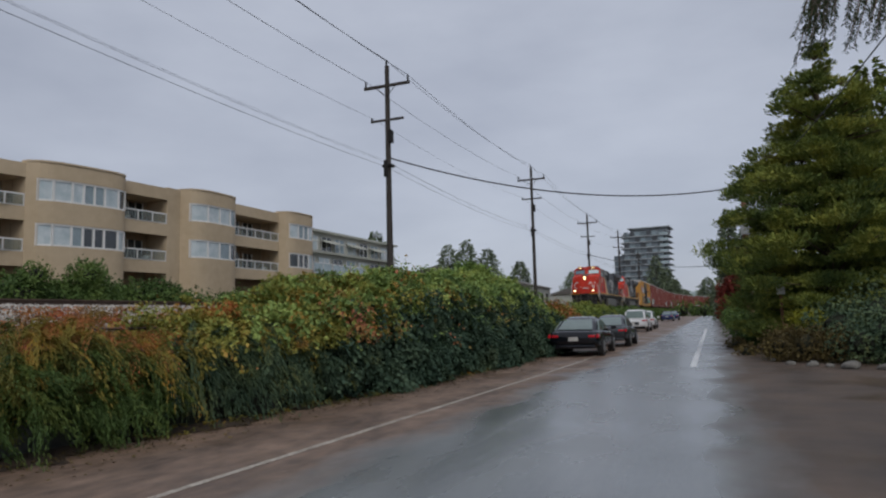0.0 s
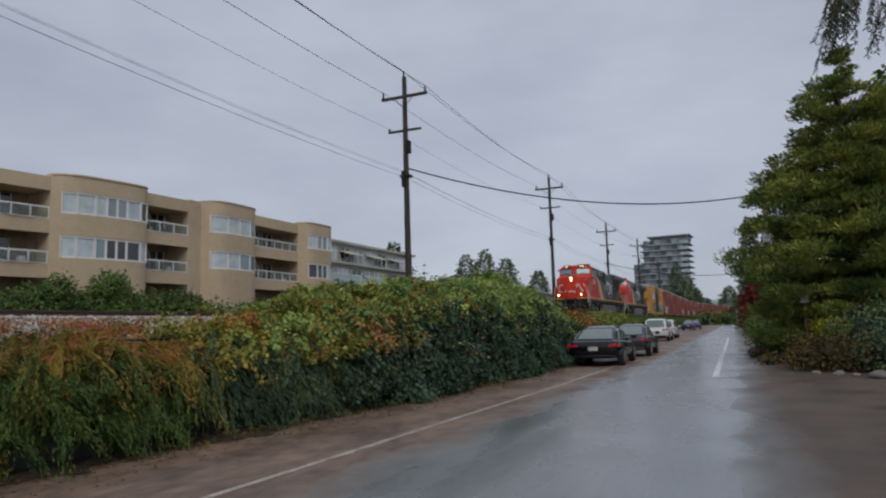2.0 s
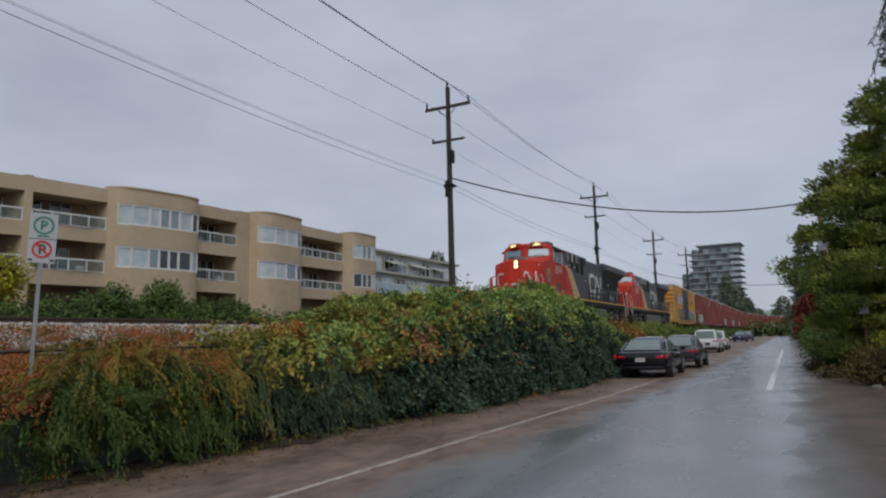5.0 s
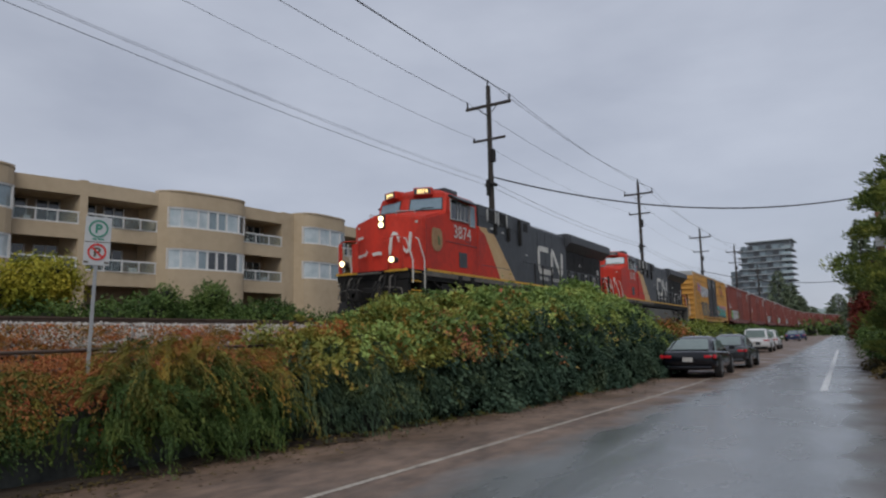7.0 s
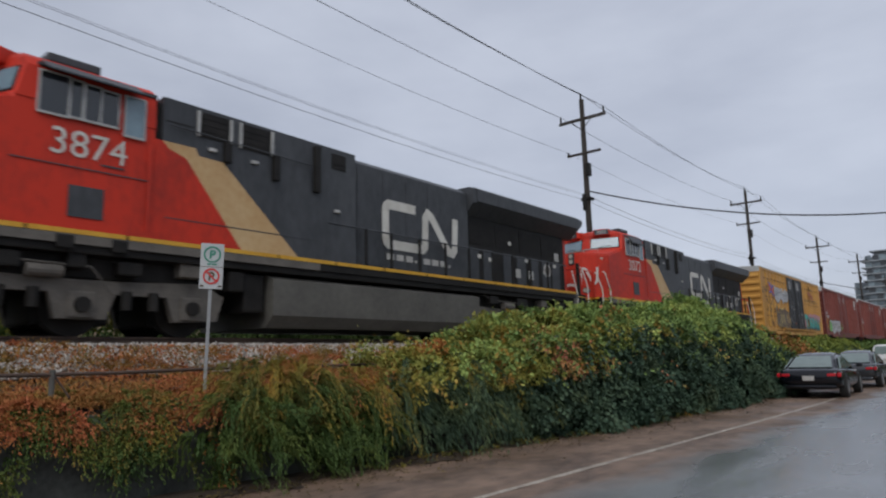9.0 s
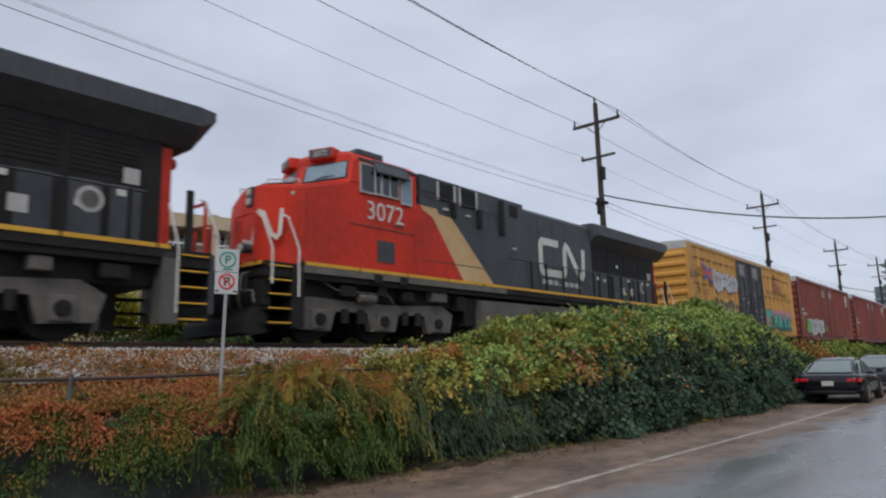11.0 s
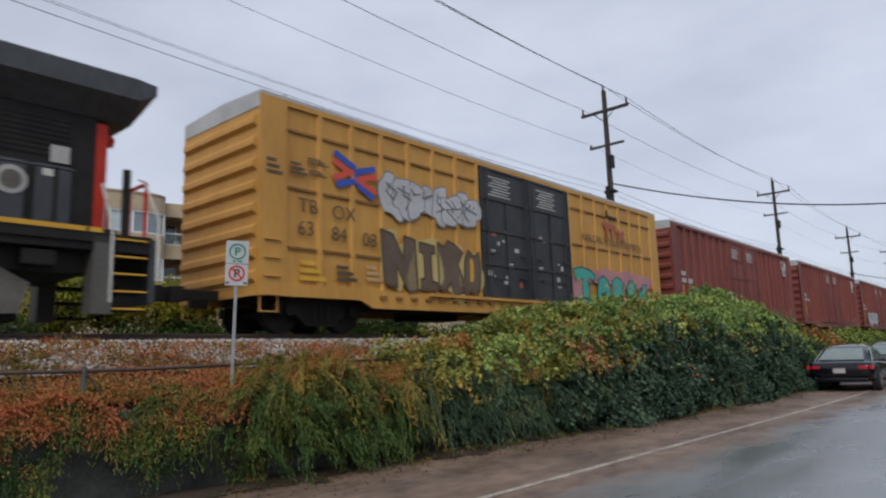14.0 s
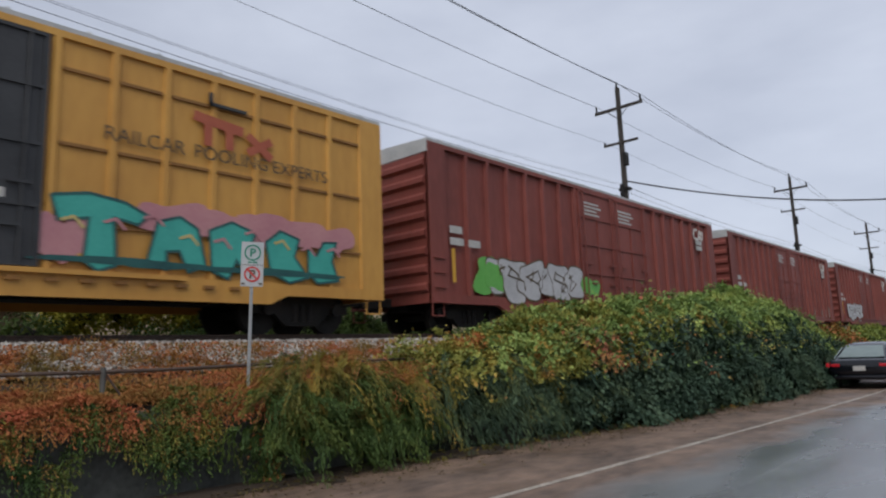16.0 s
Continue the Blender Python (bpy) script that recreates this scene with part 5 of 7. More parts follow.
    # engine hood and radiators
    part("engine_hood", loft([[(-1.3, y, 1.67), (1.3, y, 1.67), (1.3, y, 4.36), (1.12, y, 4.5), (-1.12, y, 4.5), (-1.3, y, 4.36)] for y in (10.74, 15.5)]), BLACK, L, "black engine hood")
    for k, yy in enumerate((11.7, 12.6, 13.5, 14.4)):
        part("hood_door", boxes([((1.3, yy - 0.75, 1.8), (1.312, yy + 0.05, 4.25))], 0.004), BLACK, L)
    part("exhaust", box((-0.4, 12.4, 4.48), (0.4, 13.3, 4.62), 0.02), STEEL, L)
    part("roof_hatch", box((-0.3, 11.2, 4.48), (0.5, 11.5, 4.56), 0.02), STEEL, L)
    meander(L, 11.94, 2.42, 2.92, 1.06, WHITE, 1.314, 0.25, "white winding band painted on the hood")
    for q in range(8):
        part("letter_bar", box((1.312, 11.98 + 0.36 * q, 2.02), (1.32, 11.98 + 0.36 * q + (0.27 if q % 4 != 3 else 0.08), 2.02 + (0.16 if q % 4 != 3 else 0.07))), PALEINK, L, "small white bar of lettering")
    part("radiator_cabin", box((-1.1, 15.5, 1.67), (1.1, 21.62, 3.9)), STEEL, L, "black radiator compartment")
    part("radiator_wing", loft([[(-1.12, y, 3.72), (1.12, y, 3.72), (1.5, y, 4.1), (1.5, y, 4.52), (1.36, y, 4.6), (-1.36, y, 4.6), (-1.5, y, 4.52), (-1.5, y, 4.1)] for y in (15.55, 15.75)] +
                               [[(-1.12, y, 3.78), (1.12, y, 3.78), (1.52, y, 4.16), (1.52, y, 4.54), (1.38, y, 4.62), (-1.38, y, 4.62), (-1.52, y, 4.54), (-1.52, y, 4.16)] for y in (15.75, 22.2)] +
                               [[(-1.1, 22.5, 4.3), (1.1, 22.5, 4.3), (1.5, 22.5, 4.34), (1.5, 22.5, 4.52), (1.36, 22.5, 4.58), (-1.36, 22.5, 4.58), (-1.5, 22.5, 4.52), (-1.5, 22.5, 4.34)]]), BLACK, L, "flared black radiator housing")
    for y0 in (15.8, 17.2, 18.6, 20.0):
        sc = part("radiator_screen", box((1.1, y0, 2.92), (1.106, y0 + 1.2, 3.68)), STEEL, L)
        for q in range(8):
            part("slat", box((1.106, y0, 2.95 + 0.09 * q), (1.118, y0 + 1.2, 3.0 + 0.09 * q)), STEEL, sc)
    for y0 in (15.7, 16.5, 17.6, 18.4, 19.2, 20.0, 20.7):
        part("cabin_door", boxes([((1.1, y0, 1.8), (1.125, y0 + 0.55, 2.8))], 0.006), BLACK, L)
    for y0, z0 in ((16.2, 2.5), (16.75, 2.45), (18.9, 2.62), (20.1, 2.3), (20.8, 2.6), (17.9, 3.1)):
        part("decal", box((1.125, y0, z0), (1.13, y0 + 0.17, z0 + 0.12)), WHITE, L, "small white notice")
    part("rear_end", box((-1.08, 21.62, 1.67), (1.08, 21.84, 3.72), 0.03), RED, L, "red rear end of the hood")
    part("bell", tube((0.8, 21.84, 3.5), (0.8, 22.02, 3.5), 0.17, 0.1, 12), RED, L)
    # fuel tank
    part("fuel_tank", prism([(-1.25, 0.2), (1.25, 0.2), (1.48, 0.45), (1.48, 1.22), (1.2, 1.32), (-1.2, 1.32), (-1.48, 1.22), (-1.48, 0.45)], "y", 8.35, 15.7), TANK, L, "dusty grey fuel tank")
    part("fuel_pipe", pipe([(1.3, 8.0, 1.4), (1.3, 15.9, 1.42)], 0.05), STEEL, L)
    part("air_tank", boxes([((0.6, 7.75, 0.5), (1.3, 8.25, 1.3))], 0.05), STEEL, L)
    axles = loco_truck(L, 2.6) + loco_truck(L, 15.95)
    rd = random.Random(31)
    for y0, w, z0, h in ((3.1, 0.5, 1.06, 0.26), (4.3, 0.3, 1.12, 0.34), (5.15, 0.42, 1.05, 0.24), (6.3, 0.6, 1.1, 0.26), (7.35, 0.34, 0.9, 0.4), (16.4, 0.45, 1.08, 0.25), (17.9, 0.6, 1.05, 0.28), (19.4, 0.35, 1.1, 0.24), (20.5, 0.5, 1.06, 0.26)):
        part("brake_fitting", box((1.12, y0, z0), (1.40, y0 + w, z0 + h), 0.03), STEEL if rd.random() < 0.6 else TRUCKGREY, L)
    for y0 in (2.5, 16.0):
        part("sand_pipe", pipe([(1.36, y0, 1.4), (1.34, y0 + 0.5, 1.2), (1.34, y0 + 2.2, 1.16), (1.32, y0 + 2.6, 0.7)], 0.02), TRUCKGREY, L)
        part("brake_cylinder", tube((1.3, y0 + 1.2, 1.05), (1.3, y0 + 1.75, 1.05), 0.11, n=12), TRUCKGREY, L)
    for y0 in (4.05, 4.95):
        part("jack_pad", box((1.50, y0, 1.42), (1.53, y0 + 0.28, 1.64), 0.01), STEEL, L)
    placard = part("placard", tube((1.125, 20.35, 2.45), (1.135, 20.35, 2.45), 0.24, n=24), PALEINK, L, "round white placard")
    part("placard_centre", tube((1.135, 20.35, 2.45), (1.139, 20.35, 2.45), 0.16, n=20), TRUCKGREY, placard)
    for y0, z0 in ((19.1, 2.05), (18.3, 2.05), (20.9, 2.85)):
        part("decal", box((1.125, y0, z0), (1.13, y0 + 0.3, z0 + 0.3)), PALEINK, L, "worn white notice")
    # pilot, steps, handrails
    part("plow", prism([(0.88, 0.14), (0.66, 0.18), (0.74, 0.42), (0.96, 0.74), (1.2, 0.74), (1.2, 0.2)], "x", -1.28, 1.28), STEEL, L, "dark snow plough")
    part("pilot", box((-1.38, 1.02, 0.75), (1.38, 1.2, 1.61), 0.02), STEEL, L)
    part("draft_pocket", box((-0.36, 0.82, 0.6), (0.36, 1.02, 1.12), 0.05), STEEL, L)
    for s in (-1, 1):
        part("sill_stripe", box((s * 1.0 - 0.45, 0.905, 1.60), (s * 1.0 + 0.45, 0.92, 1.68)), YELLOW, L, "yellow front sill edge")
        for q in range(4):
            x = s * (0.42 + 0.2 * q)
            part("hose", pipe([(x, 1.0, 1.5), (x, 0.84, 1.42), (x + 0.04 * s, 0.76, 1.15 - 0.05 * q), (x - 0.03, 0.8, 0.86), (x - 0.1 * s, 0.9, 0.74)], 0.028), STEEL if q % 2 else TRUCKGREY, L)
        part("lift_bar", pipe([(s * 0.2, 0.72, 1.02), (s * 0.7, 0.78, 1.12), (s * 1.25, 0.84, 1.05), (s * 1.3, 0.84, 0.8)], 0.02), TRUCKGREY, L)
    part("drop_step", box((-0.42, 0.72, 1.56), (0.42, 0.92, 1.60)), TRUCKGREY, L)
    part("rear_buffer_beam", box((-1.4, 22.51, 0.5), (1.4, 22.63, 1.66), 0.02), BLACK, L)
    for end, yy in ((1, 1.35), (-1, 22.15)):
        for s in (-1, 1):
            ya = yy + 0.30 if end > 0 else yy - 0.62
            part("step_side", box((s * 1.3 - 0.2, ya, 0.3), (s * 1.3 + 0.2, ya + 0.32, 1.62)), STEEL if end > 0 else TANK, L)
            for q in range(5):
                st = part("step", box((s * 1.28 - 0.2, yy - 0.3, 0.36 + 0.3 * q), (s * 1.28 + 0.2, yy + 0.3, 0.40 + 0.3 * q)), STEEL, L)
                part("step_edge", box((s * 1.49 - 0.012, yy - 0.28, 0.375 + 0.3 * q), (s * 1.49 + 0.012, yy + 0.28, 0.405 + 0.3 * q)), YELLOW, st)
            part("handrail", pipe([(s * 1.51, yy - 0.22, 1.2), (s * 1.51, yy - 0.22, 1.95), (s * 1.38, yy - 0.40, 2.62), (s * 1.1, yy - 0.44, 2.74)] if end > 0 else [(s * 1.49, yy - 0.33, 0.5), (s * 1.49, yy - 0.33, 1.75), (s * 1.4, yy - 0.5, 2.55)], 0.024), WHITE, L, "white corner handrail")
            part("handrail", pipe([(s * 1.52, yy + 0.46, 0.95), (s * 1.52, yy + 0.46, 2.0), (s * 1.46, yy + 0.2, 2.68), (s * 1.40, yy + 0.12, 2.72)], 0.024), WHITE, L, "white corner handrail")
    coupler(L, 0.0, 1.0)
    coupler(L, 23.4, -1.0)
    for s in (-1, 1):
        part("end_post", box((s * 1.44 - 0.05, 21.98, 1.67), (s * 1.44 + 0.05, 22.10, 2.85), 0.02), STEEL, L)
        part("end_rail", pipe([(s * 0.5, 22.5, 1.67), (s * 0.5, 22.5, 2.72), (s * 1.2, 22.5, 2.72), (s * 1.2, 22.5, 1.67)], 0.035), RED, L, "red end railing")
    for s in (-1, 1):
        for yy in (11.1, 12.0, 13.1, 14.2, 15.3, 16.5, 17.6, 18.7, 19.8, 20.9):
            part("rail_post", boxes([((s * 1.46 - 0.02, yy - 0.035, 1.66), (s * 1.46 + 0.02, yy + 0.035, 2.68))]), STEEL, L)
        part("handrail", pipe([(s * 1.46, 9.9, 2.66), (s * 1.46, 21.2, 2.66)], 0.022), BLACK, L)
    for x in (-0.7, -0.5, -0.35, 0.35, 0.5, 0.7):
        part("brake_hose", pipe([(x, 0.74, 1.3), (x, 0.55, 1.05), (x * 0.95, 0.5, 0.7), (x * 0.9, 0.6, 0.5)], 0.035), STEEL, L)
    return L, axles


def freight_bogie(parent, yc):
    for s in (-1, 1):
        x0, x1 = sorted((s * 0.95, s * 1.1))
        fr = part("bogie_frame", prism([(yc - 1.25, 0.42), (yc - 0.7, 0.42), (yc - 0.4, 0.16), (yc + 0.4, 0.16), (yc + 0.7, 0.42), (yc + 1.25, 0.42), (yc + 1.25, 0.62), (yc + 0.4, 0.86), (yc - 0.4, 0.86), (yc - 1.25, 0.62)], "x", x0, x1), STEEL, parent)
        for d in (-0.88, 0.88):
            part("axle_cap", tube((s * 1.1, yc + d, 0.5), (s * 1.2, yc + d, 0.5), 0.13, n=12), STEEL, fr)
        for d in (-0.2, 0, 0.2):
            part("spring", tube((s * 1.08, yc + d, 0.25), (s * 1.08, yc + d, 0.62), 0.085, n=8), STEEL, fr)
    return [wheelset(parent, yc + d, 0.46) for d in (-0.88, 0.88)]


def boxcar(label, paint, door_paint, panelled, roof):
    """A long high-cube boxcar. y runs back from its front end; the near side faces +x."""
    C = thing("boxcar", label, "boxcar", group="boxcars of the train")
    LEN, W, Z0, Z1 = 19.45, 1.6, 0.86, 5.02
    deep = 0.06 if panelled else 0.11
    part("body", box((-W + deep, 0.06, Z0), (W - deep, LEN - 0.06, Z1)), paint, C)
    part("roof", loft([[(-W, y, Z1 - 0.02), (W, y, Z1 - 0.02), (W, y, Z1 + 0.06), (0, y, Z1 + 0.14), (-W, y, Z1 + 0.06)] for y in (0.0, LEN)]), roof, C, "pale galvanised roof")
    part("roof_rib", boxes([((-W + 0.05, 0.6 + 1.22 * q, Z1 + 0.06), (W - 0.05, 0.66 + 1.22 * q, Z1 + 0.12)) for q in range(16)]), roof, C)
    for s in (-1, 1):
        xs = sorted((s * (W - deep), s * W))
        part("top_chord", box((xs[0], 0, Z1 - 0.14), (xs[1], LEN, Z1 - 0.02)), paint, C)
        part("side_sill", prism([(0.0, 0.74), (2.7, 0.74), (3.1, 0.56), (16.4, 0.56), (16.8, 0.74), (LEN, 0.74), (LEN, 0.98), (0.0, 0.98)], "x", *xs), paint, C)
        for y0 in (0.0, LEN - 0.62):
            part("corner_post", box((xs[0], y0, 0.98), (xs[1], y0 + 0.62, Z1 - 0.14)), paint, C)
        ribs = [0.62 + 0.945 * q for q in range(8)] + [12.35 + 0.93 * q for q in range(8)]
        for y in ribs:
            part("side_rib", prism([(s * (W - deep), y - 0.08), (s * (W - deep), y + 0.08), (s * W, y + 0.05), (s * W, y - 0.05)], "z", 0.98, Z1 - 0.14), paint, C)
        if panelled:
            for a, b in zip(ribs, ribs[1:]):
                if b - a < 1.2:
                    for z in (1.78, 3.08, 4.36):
                        # the darker brown paints each cross rib's shadow line, dirt included
                        part("cross_rib", box((xs[0], a + 0.09, z - 0.028), (xs[1] - 0.015 if s > 0 else xs[1], b - 0.09, z + 0.028)), LEDGESHADE, C)
        for y0, y1 in ((7.35, 9.74), (9.82, 12.22)):
            xo = sorted((s * (W - 0.06), s * (W - 0.005)))
            dr = part("door", box((xo[0], y0, 1.02), (xo[1], y1, 4.86)), door_paint, C)
            fx = sorted((s * (W - 0.005), s * (W + 0.035)))
            bars = [((fx[0], y0, z), (fx[1], y1, z + 0.06)) for z in (1.02, 1.95, 2.95, 3.9, 4.8)] + [((fx[0], y, 1.02), (fx[1], y + 0.07, 4.86)) for y in (y0, y1 - 0.07)]
            bars.append(((fx[0], (y0 + y1) / 2, 1.02), (fx[1], (y0 + y1) / 2 + 0.05, 3.9)))
            for lo, hi in bars:
                part("door_stiffener", box(lo, hi), door_paint, dr)
            for yr in ((y0 + 0.28, y1 - 0.2) if y0 < 8 else (y0 + 0.2, y1 - 0.28)):
                part("lock_rod", tube((s * (W + 0.05), yr, 1.02), (s * (W + 0.05), yr, 4.86), 0.022), door_paint, dr)
            for yr, zr in ((y0 + 0.55, 1.62), (y1 - 0.6, 1.62), (y0 + 0.3, 2.3), (y1 - 0.5, 2.3)):
                part("door_lever", box((min(s * (W + 0.03), s * (W + 0.07)), yr, zr), (max(s * (W + 0.03), s * (W + 0.07)), yr + 0.34, zr + 0.05)), door_paint, dr)
        part("door_track", box((min(s * W, s * (W + 0.09)), 5.0, 0.92), (max(s * W, s * (W + 0.09)), 14.6, 1.0)), paint, C)
        # row of dark dashes that paint the sill's bolts and their shadows
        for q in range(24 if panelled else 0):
            part("track_bracket", box((min(s * W, s * (W + 0.06)), 3.3 + 0.53 * q, 0.80), (max(s * W, s * (W + 0.06)), 3.5 + 0.53 * q, 0.86)), LEDGESHADE, C)
        part("ladder", boxes([((min(s * W, s * (W + 0.05)), 0.1, 0.75 + 0.38 * q), (max(s * W, s * (W + 0.05)), 0.5, 0.775 + 0.38 * q)) for q in range(4)]), paint, C)
        for y0 in (0.05, LEN - 0.5):
            part("stirrup", pipe([(s * (W - 0.05), y0, 0.75), (s * (W - 0.05), y0, 0.42), (s * (W - 0.05), y0 + 0.42, 0.42), (s * (W - 0.05), y0 + 0.42, 0.75)], 0.018), paint, C)
    for y0, d in ((0.0, 1), (LEN, -1)):
        part("end_wall", box((-W + 0.03, min(y0, y0 + d * 0.06), 0.75), (W - 0.03, max(y0, y0 + d * 0.06), Z1 - 0.3)), paint, C)
        part("end_cap", box((-W + 0.02, min(y0 - d * 0.02, y0 + d * 0.06), Z1 - 0.3), (W - 0.02, max(y0 - d * 0.02, y0 + d * 0.06), Z1)), roof, C, "pale roof end")
        for q in range(8):
            z = 1.0 + 0.47 * q
            part("end_rib", prism([(y0, z), (y0 - d * 0.09, z + 0.08), (y0 - d * 0.09, z + 0.2), (y0, z + 0.28)], "x", -W + 0.12, W - 0.12), paint, C)
        coupler(C, y0 - d * 1.12, d * 1.4)
        part("brake_gear", boxes([((-0.5, min(y0 - d * 0.4, y0), 0.6), (-0.35, max(y0 - d * 0.4, y0), 1.0))]), STEEL, C)
    part("underframe", boxes([((-0.35, 0.3, 0.62), (0.35, LEN - 0.3, 0.88)), ((-1.2, 6.5, 0.45), (-0.4, 8.5, 0.8)), ((0.3, 9.5, 0.4), (1.1, 11.0, 0.8))]), STEEL, C)
    axles = freight_bogie(C, 1.95) + freight_bogie(C, LEN - 1.95)
    return C, axles


lead, lead_axles = locomotive("red and black diesel locomotive with lit headlights", "3874", True)
second, second_axles = locomotive("red and black diesel locomotive with unlit headlights", "3072", False)
yellow, yellow_axles = boxcar("faded yellow boxcar with black doors and spray paint", BOXYELLOW, DOORBLACK, True, GALV)
red_one, red_axles = boxcar("oxide red boxcar with spray paint and worn lower side", BOXRED, BOXRED, False, GALV)

SX = 1.603
# lettering and spray paint on the yellow car
for txt, y, z in (("TB", 0.95, 2.58), ("OX", 1.88, 2.55), ("63", 0.93, 2.08), ("84", 1.86, 2.05), ("08", 2.78, 2.02)):
    lettering("car_mark", txt, 0.46, INK, yellow, y, z, SX, "faded black reporting mark")
for txt, y in (("RAILCAR", 13.1), ("POOLING", 14.72), ("EXPERTS", 16.42)):
    lettering("slogan_word", txt, 0.365, INK, yellow, y, 3.28, SX, "faded black slogan")
for n_, pts, mt in (("logo_bar", [(1.95, 4.12), (2.6, 3.84)], BLUEPAINT), ("logo_bar", [(1.92, 3.93), (2.42, 3.72), (1.92, 3.5)], REDPAINT), ("logo_bar", [(2.6, 3.84), (2.62, 3.55), (2.0, 3.36)], BLUEPAINT),
                    ("logo_bar", [(2.66, 3.78), (3.22, 3.94)], BLUEPAINT), ("logo_bar", [(3.26, 3.76), (2.68, 3.58), (3.24, 3.34)], REDPAINT), ("logo_bar", [(2.66, 3.46), (3.16, 3.2)], BLUEPAINT)):
    part(n_, ribbon(pts, 0.15, SX), mt, yellow, "blue and red painted cross emblem")
part("logo_bar", ribbon([(14.7, 4.1), (15.75, 3.98)], 0.2, SX), OLDRED, yellow, "worn red emblem")
for y in (15.0, 15.45):
    part("logo_bar", ribbon([(y, 4.05), (y, 3.55)], 0.17, SX), OLDRED, yellow, "worn red emblem")
part("logo_bar", ribbon([(15.85, 3.95), (16.4, 3.55)], 0.17, SX), OLDRED, yellow, "worn red emblem")
part("logo_bar", ribbon([(16.4, 3.92), (15.85, 3.58)], 0.17, SX + 0.004), OLDRED, yellow, "worn red emblem")
part("notch", boxes([((SX, 15.0, 4.36), (SX + 0.05, 15.8, 4.42)), ((SX, 15.0, 4.36), (SX + 0.05, 15.06, 4.62))]), DOORBLACK, yellow)


def lobes(parent, y0, y1, z0, z1, n, fill, edge, x, seed, label, edge_w=0.045):
    """Overlapping bulging shapes of spray paint with a darker outline."""
    rd = random.Random(seed)
    w = (y1 - y0) / n
    for i in range(n):
        cy, cz = y0 + w * (i + 0.5), (z0 + z1) / 2 + rd.uniform(-0.05, 0.05) * (z1 - z0)
        ry, rz, sd = w * rd.uniform(0.62, 0.95), (z1 - z0) / 2 * rd.uniform(0.7, 1.05), rd.randint(0, 999)
        dx = 0.0045 * (i % 3)
        if edge is not None:
            part("spray_outline", patch(cy, cz, ry + edge_w, rz + edge_w, x, 0.003 + dx, sd, 0.18, 30), edge, parent)
        part("spray_paint", patch(cy, cz, ry, rz, x, 0.006 + dx, sd, 0.18, 30), fill, parent, label)
        if edge is not None:
            for q in range(2):
                pts = [(cy + rd.uniform(-0.7, 0.7) * ry, cz + rz * (0.65 - 0.42 * j) + rd.uniform(-0.15, 0.15) * rz) for j in range(rd.choice((2, 3, 4)))]
                part("spray_stroke", ribbon(pts, rd.uniform(0.03, 0.07), x + 0.016 + 0.0006 * q, 0.004), edge, parent)


def blocks(parent, y0, y1, z0, z1, shapes, fill, edge, x, label, edge_w=0.06):
    """Angular spray-painted blocks with a drawn outline; each shape's corners run from 0 to 1 across the painted field."""
    for i, sh in enumerate(shapes):
        pts = [(y0 + u * (y1 - y0), z0 + v * (z1 - z0)) for u, v in sh]
        dx = 0.003 * (i % 2)
        part("spray_paint", prism(pts, "x", x, x + 0.004 + dx), fill, parent, label)
        part("spray_stroke", ribbon(pts + pts[:1], edge_w, x + 0.007 + dx, 0.003), edge, parent)


ANGULAR = [[(0.00, 0.98), (0.11, 0.92), (0.20, 0.55), (0.21, 0.92), (0.31, 0.88), (0.33, 0.05), (0.25, 0.0), (0.13, 0.42), (0.14, 0.08), (0.03, 0.12)],
           [(0.35, 0.86), (0.50, 0.82), (0.50, 0.70), (0.46, 0.68), (0.47, 0.22), (0.52, 0.20), (0.52, 0.06), (0.36, 0.08), (0.36, 0.24), (0.40, 0.26), (0.39, 0.68), (0.35, 0.70)],
           [(0.53, 0.90), (0.60, 0.84), (0.64, 0.96), (0.72, 0.90), (0.80, 0.78), (0.74, 0.56), (0.79, 0.34), (0.80, 0.08), (0.70, 0.0), (0.66, 0.22), (0.60, 0.06), (0.54, 0.14)],
           [(0.82, 0.66), (0.86, 0.84), (0.93, 0.74), (0.98, 0.82), (1.00, 0.50), (0.99, 0.20), (0.94, 0.05), (0.88, 0.12), (0.82, 0.02), (0.81, 0.35)]]
CURLY = [[(0.00, 0.92), (0.10, 1.00), (0.20, 0.94), (0.27, 0.80), (0.24, 0.66), (0.17, 0.72), (0.18, 0.10), (0.13, 0.02), (0.09, 0.14), (0.10, 0.68), (0.02, 0.62)],
         [(0.27, 0.20), (0.30, 0.74), (0.37, 0.84), (0.43, 0.70), (0.46, 0.18), (0.40, 0.08), (0.37, 0.36), (0.33, 0.34), (0.33, 0.10)],
         [(0.48, 0.12), (0.47, 0.70), (0.55, 0.86), (0.64, 0.74), (0.62, 0.50), (0.68, 0.14), (0.62, 0.02), (0.57, 0.30), (0.54, 0.02)],
         [(0.68, 0.62), (0.74, 0.82), (0.82, 0.72), (0.80, 0.44), (0.86, 0.12), (0.78, 0.02), (0.70, 0.16)],
         [(0.86, 0.60), (0.90, 0.50), (0.93, 0.72), (0.99, 0.74), (0.97, 0.42), (1.00, 0.10), (0.90, 0.04), (0.86, 0.22)]]
lobes(yellow, 3.5, 7.15, 2.85, 3.85, 8, SILVERPAINT, SILVEREDGE, SX, 11, "silver spray-painted shapes", 0.03)
lobes(yellow, 3.4, 7.1, 1.0, 2.4, 6, HALOPAINT, None, SX - 0.002, 15, "pale yellow overspray")
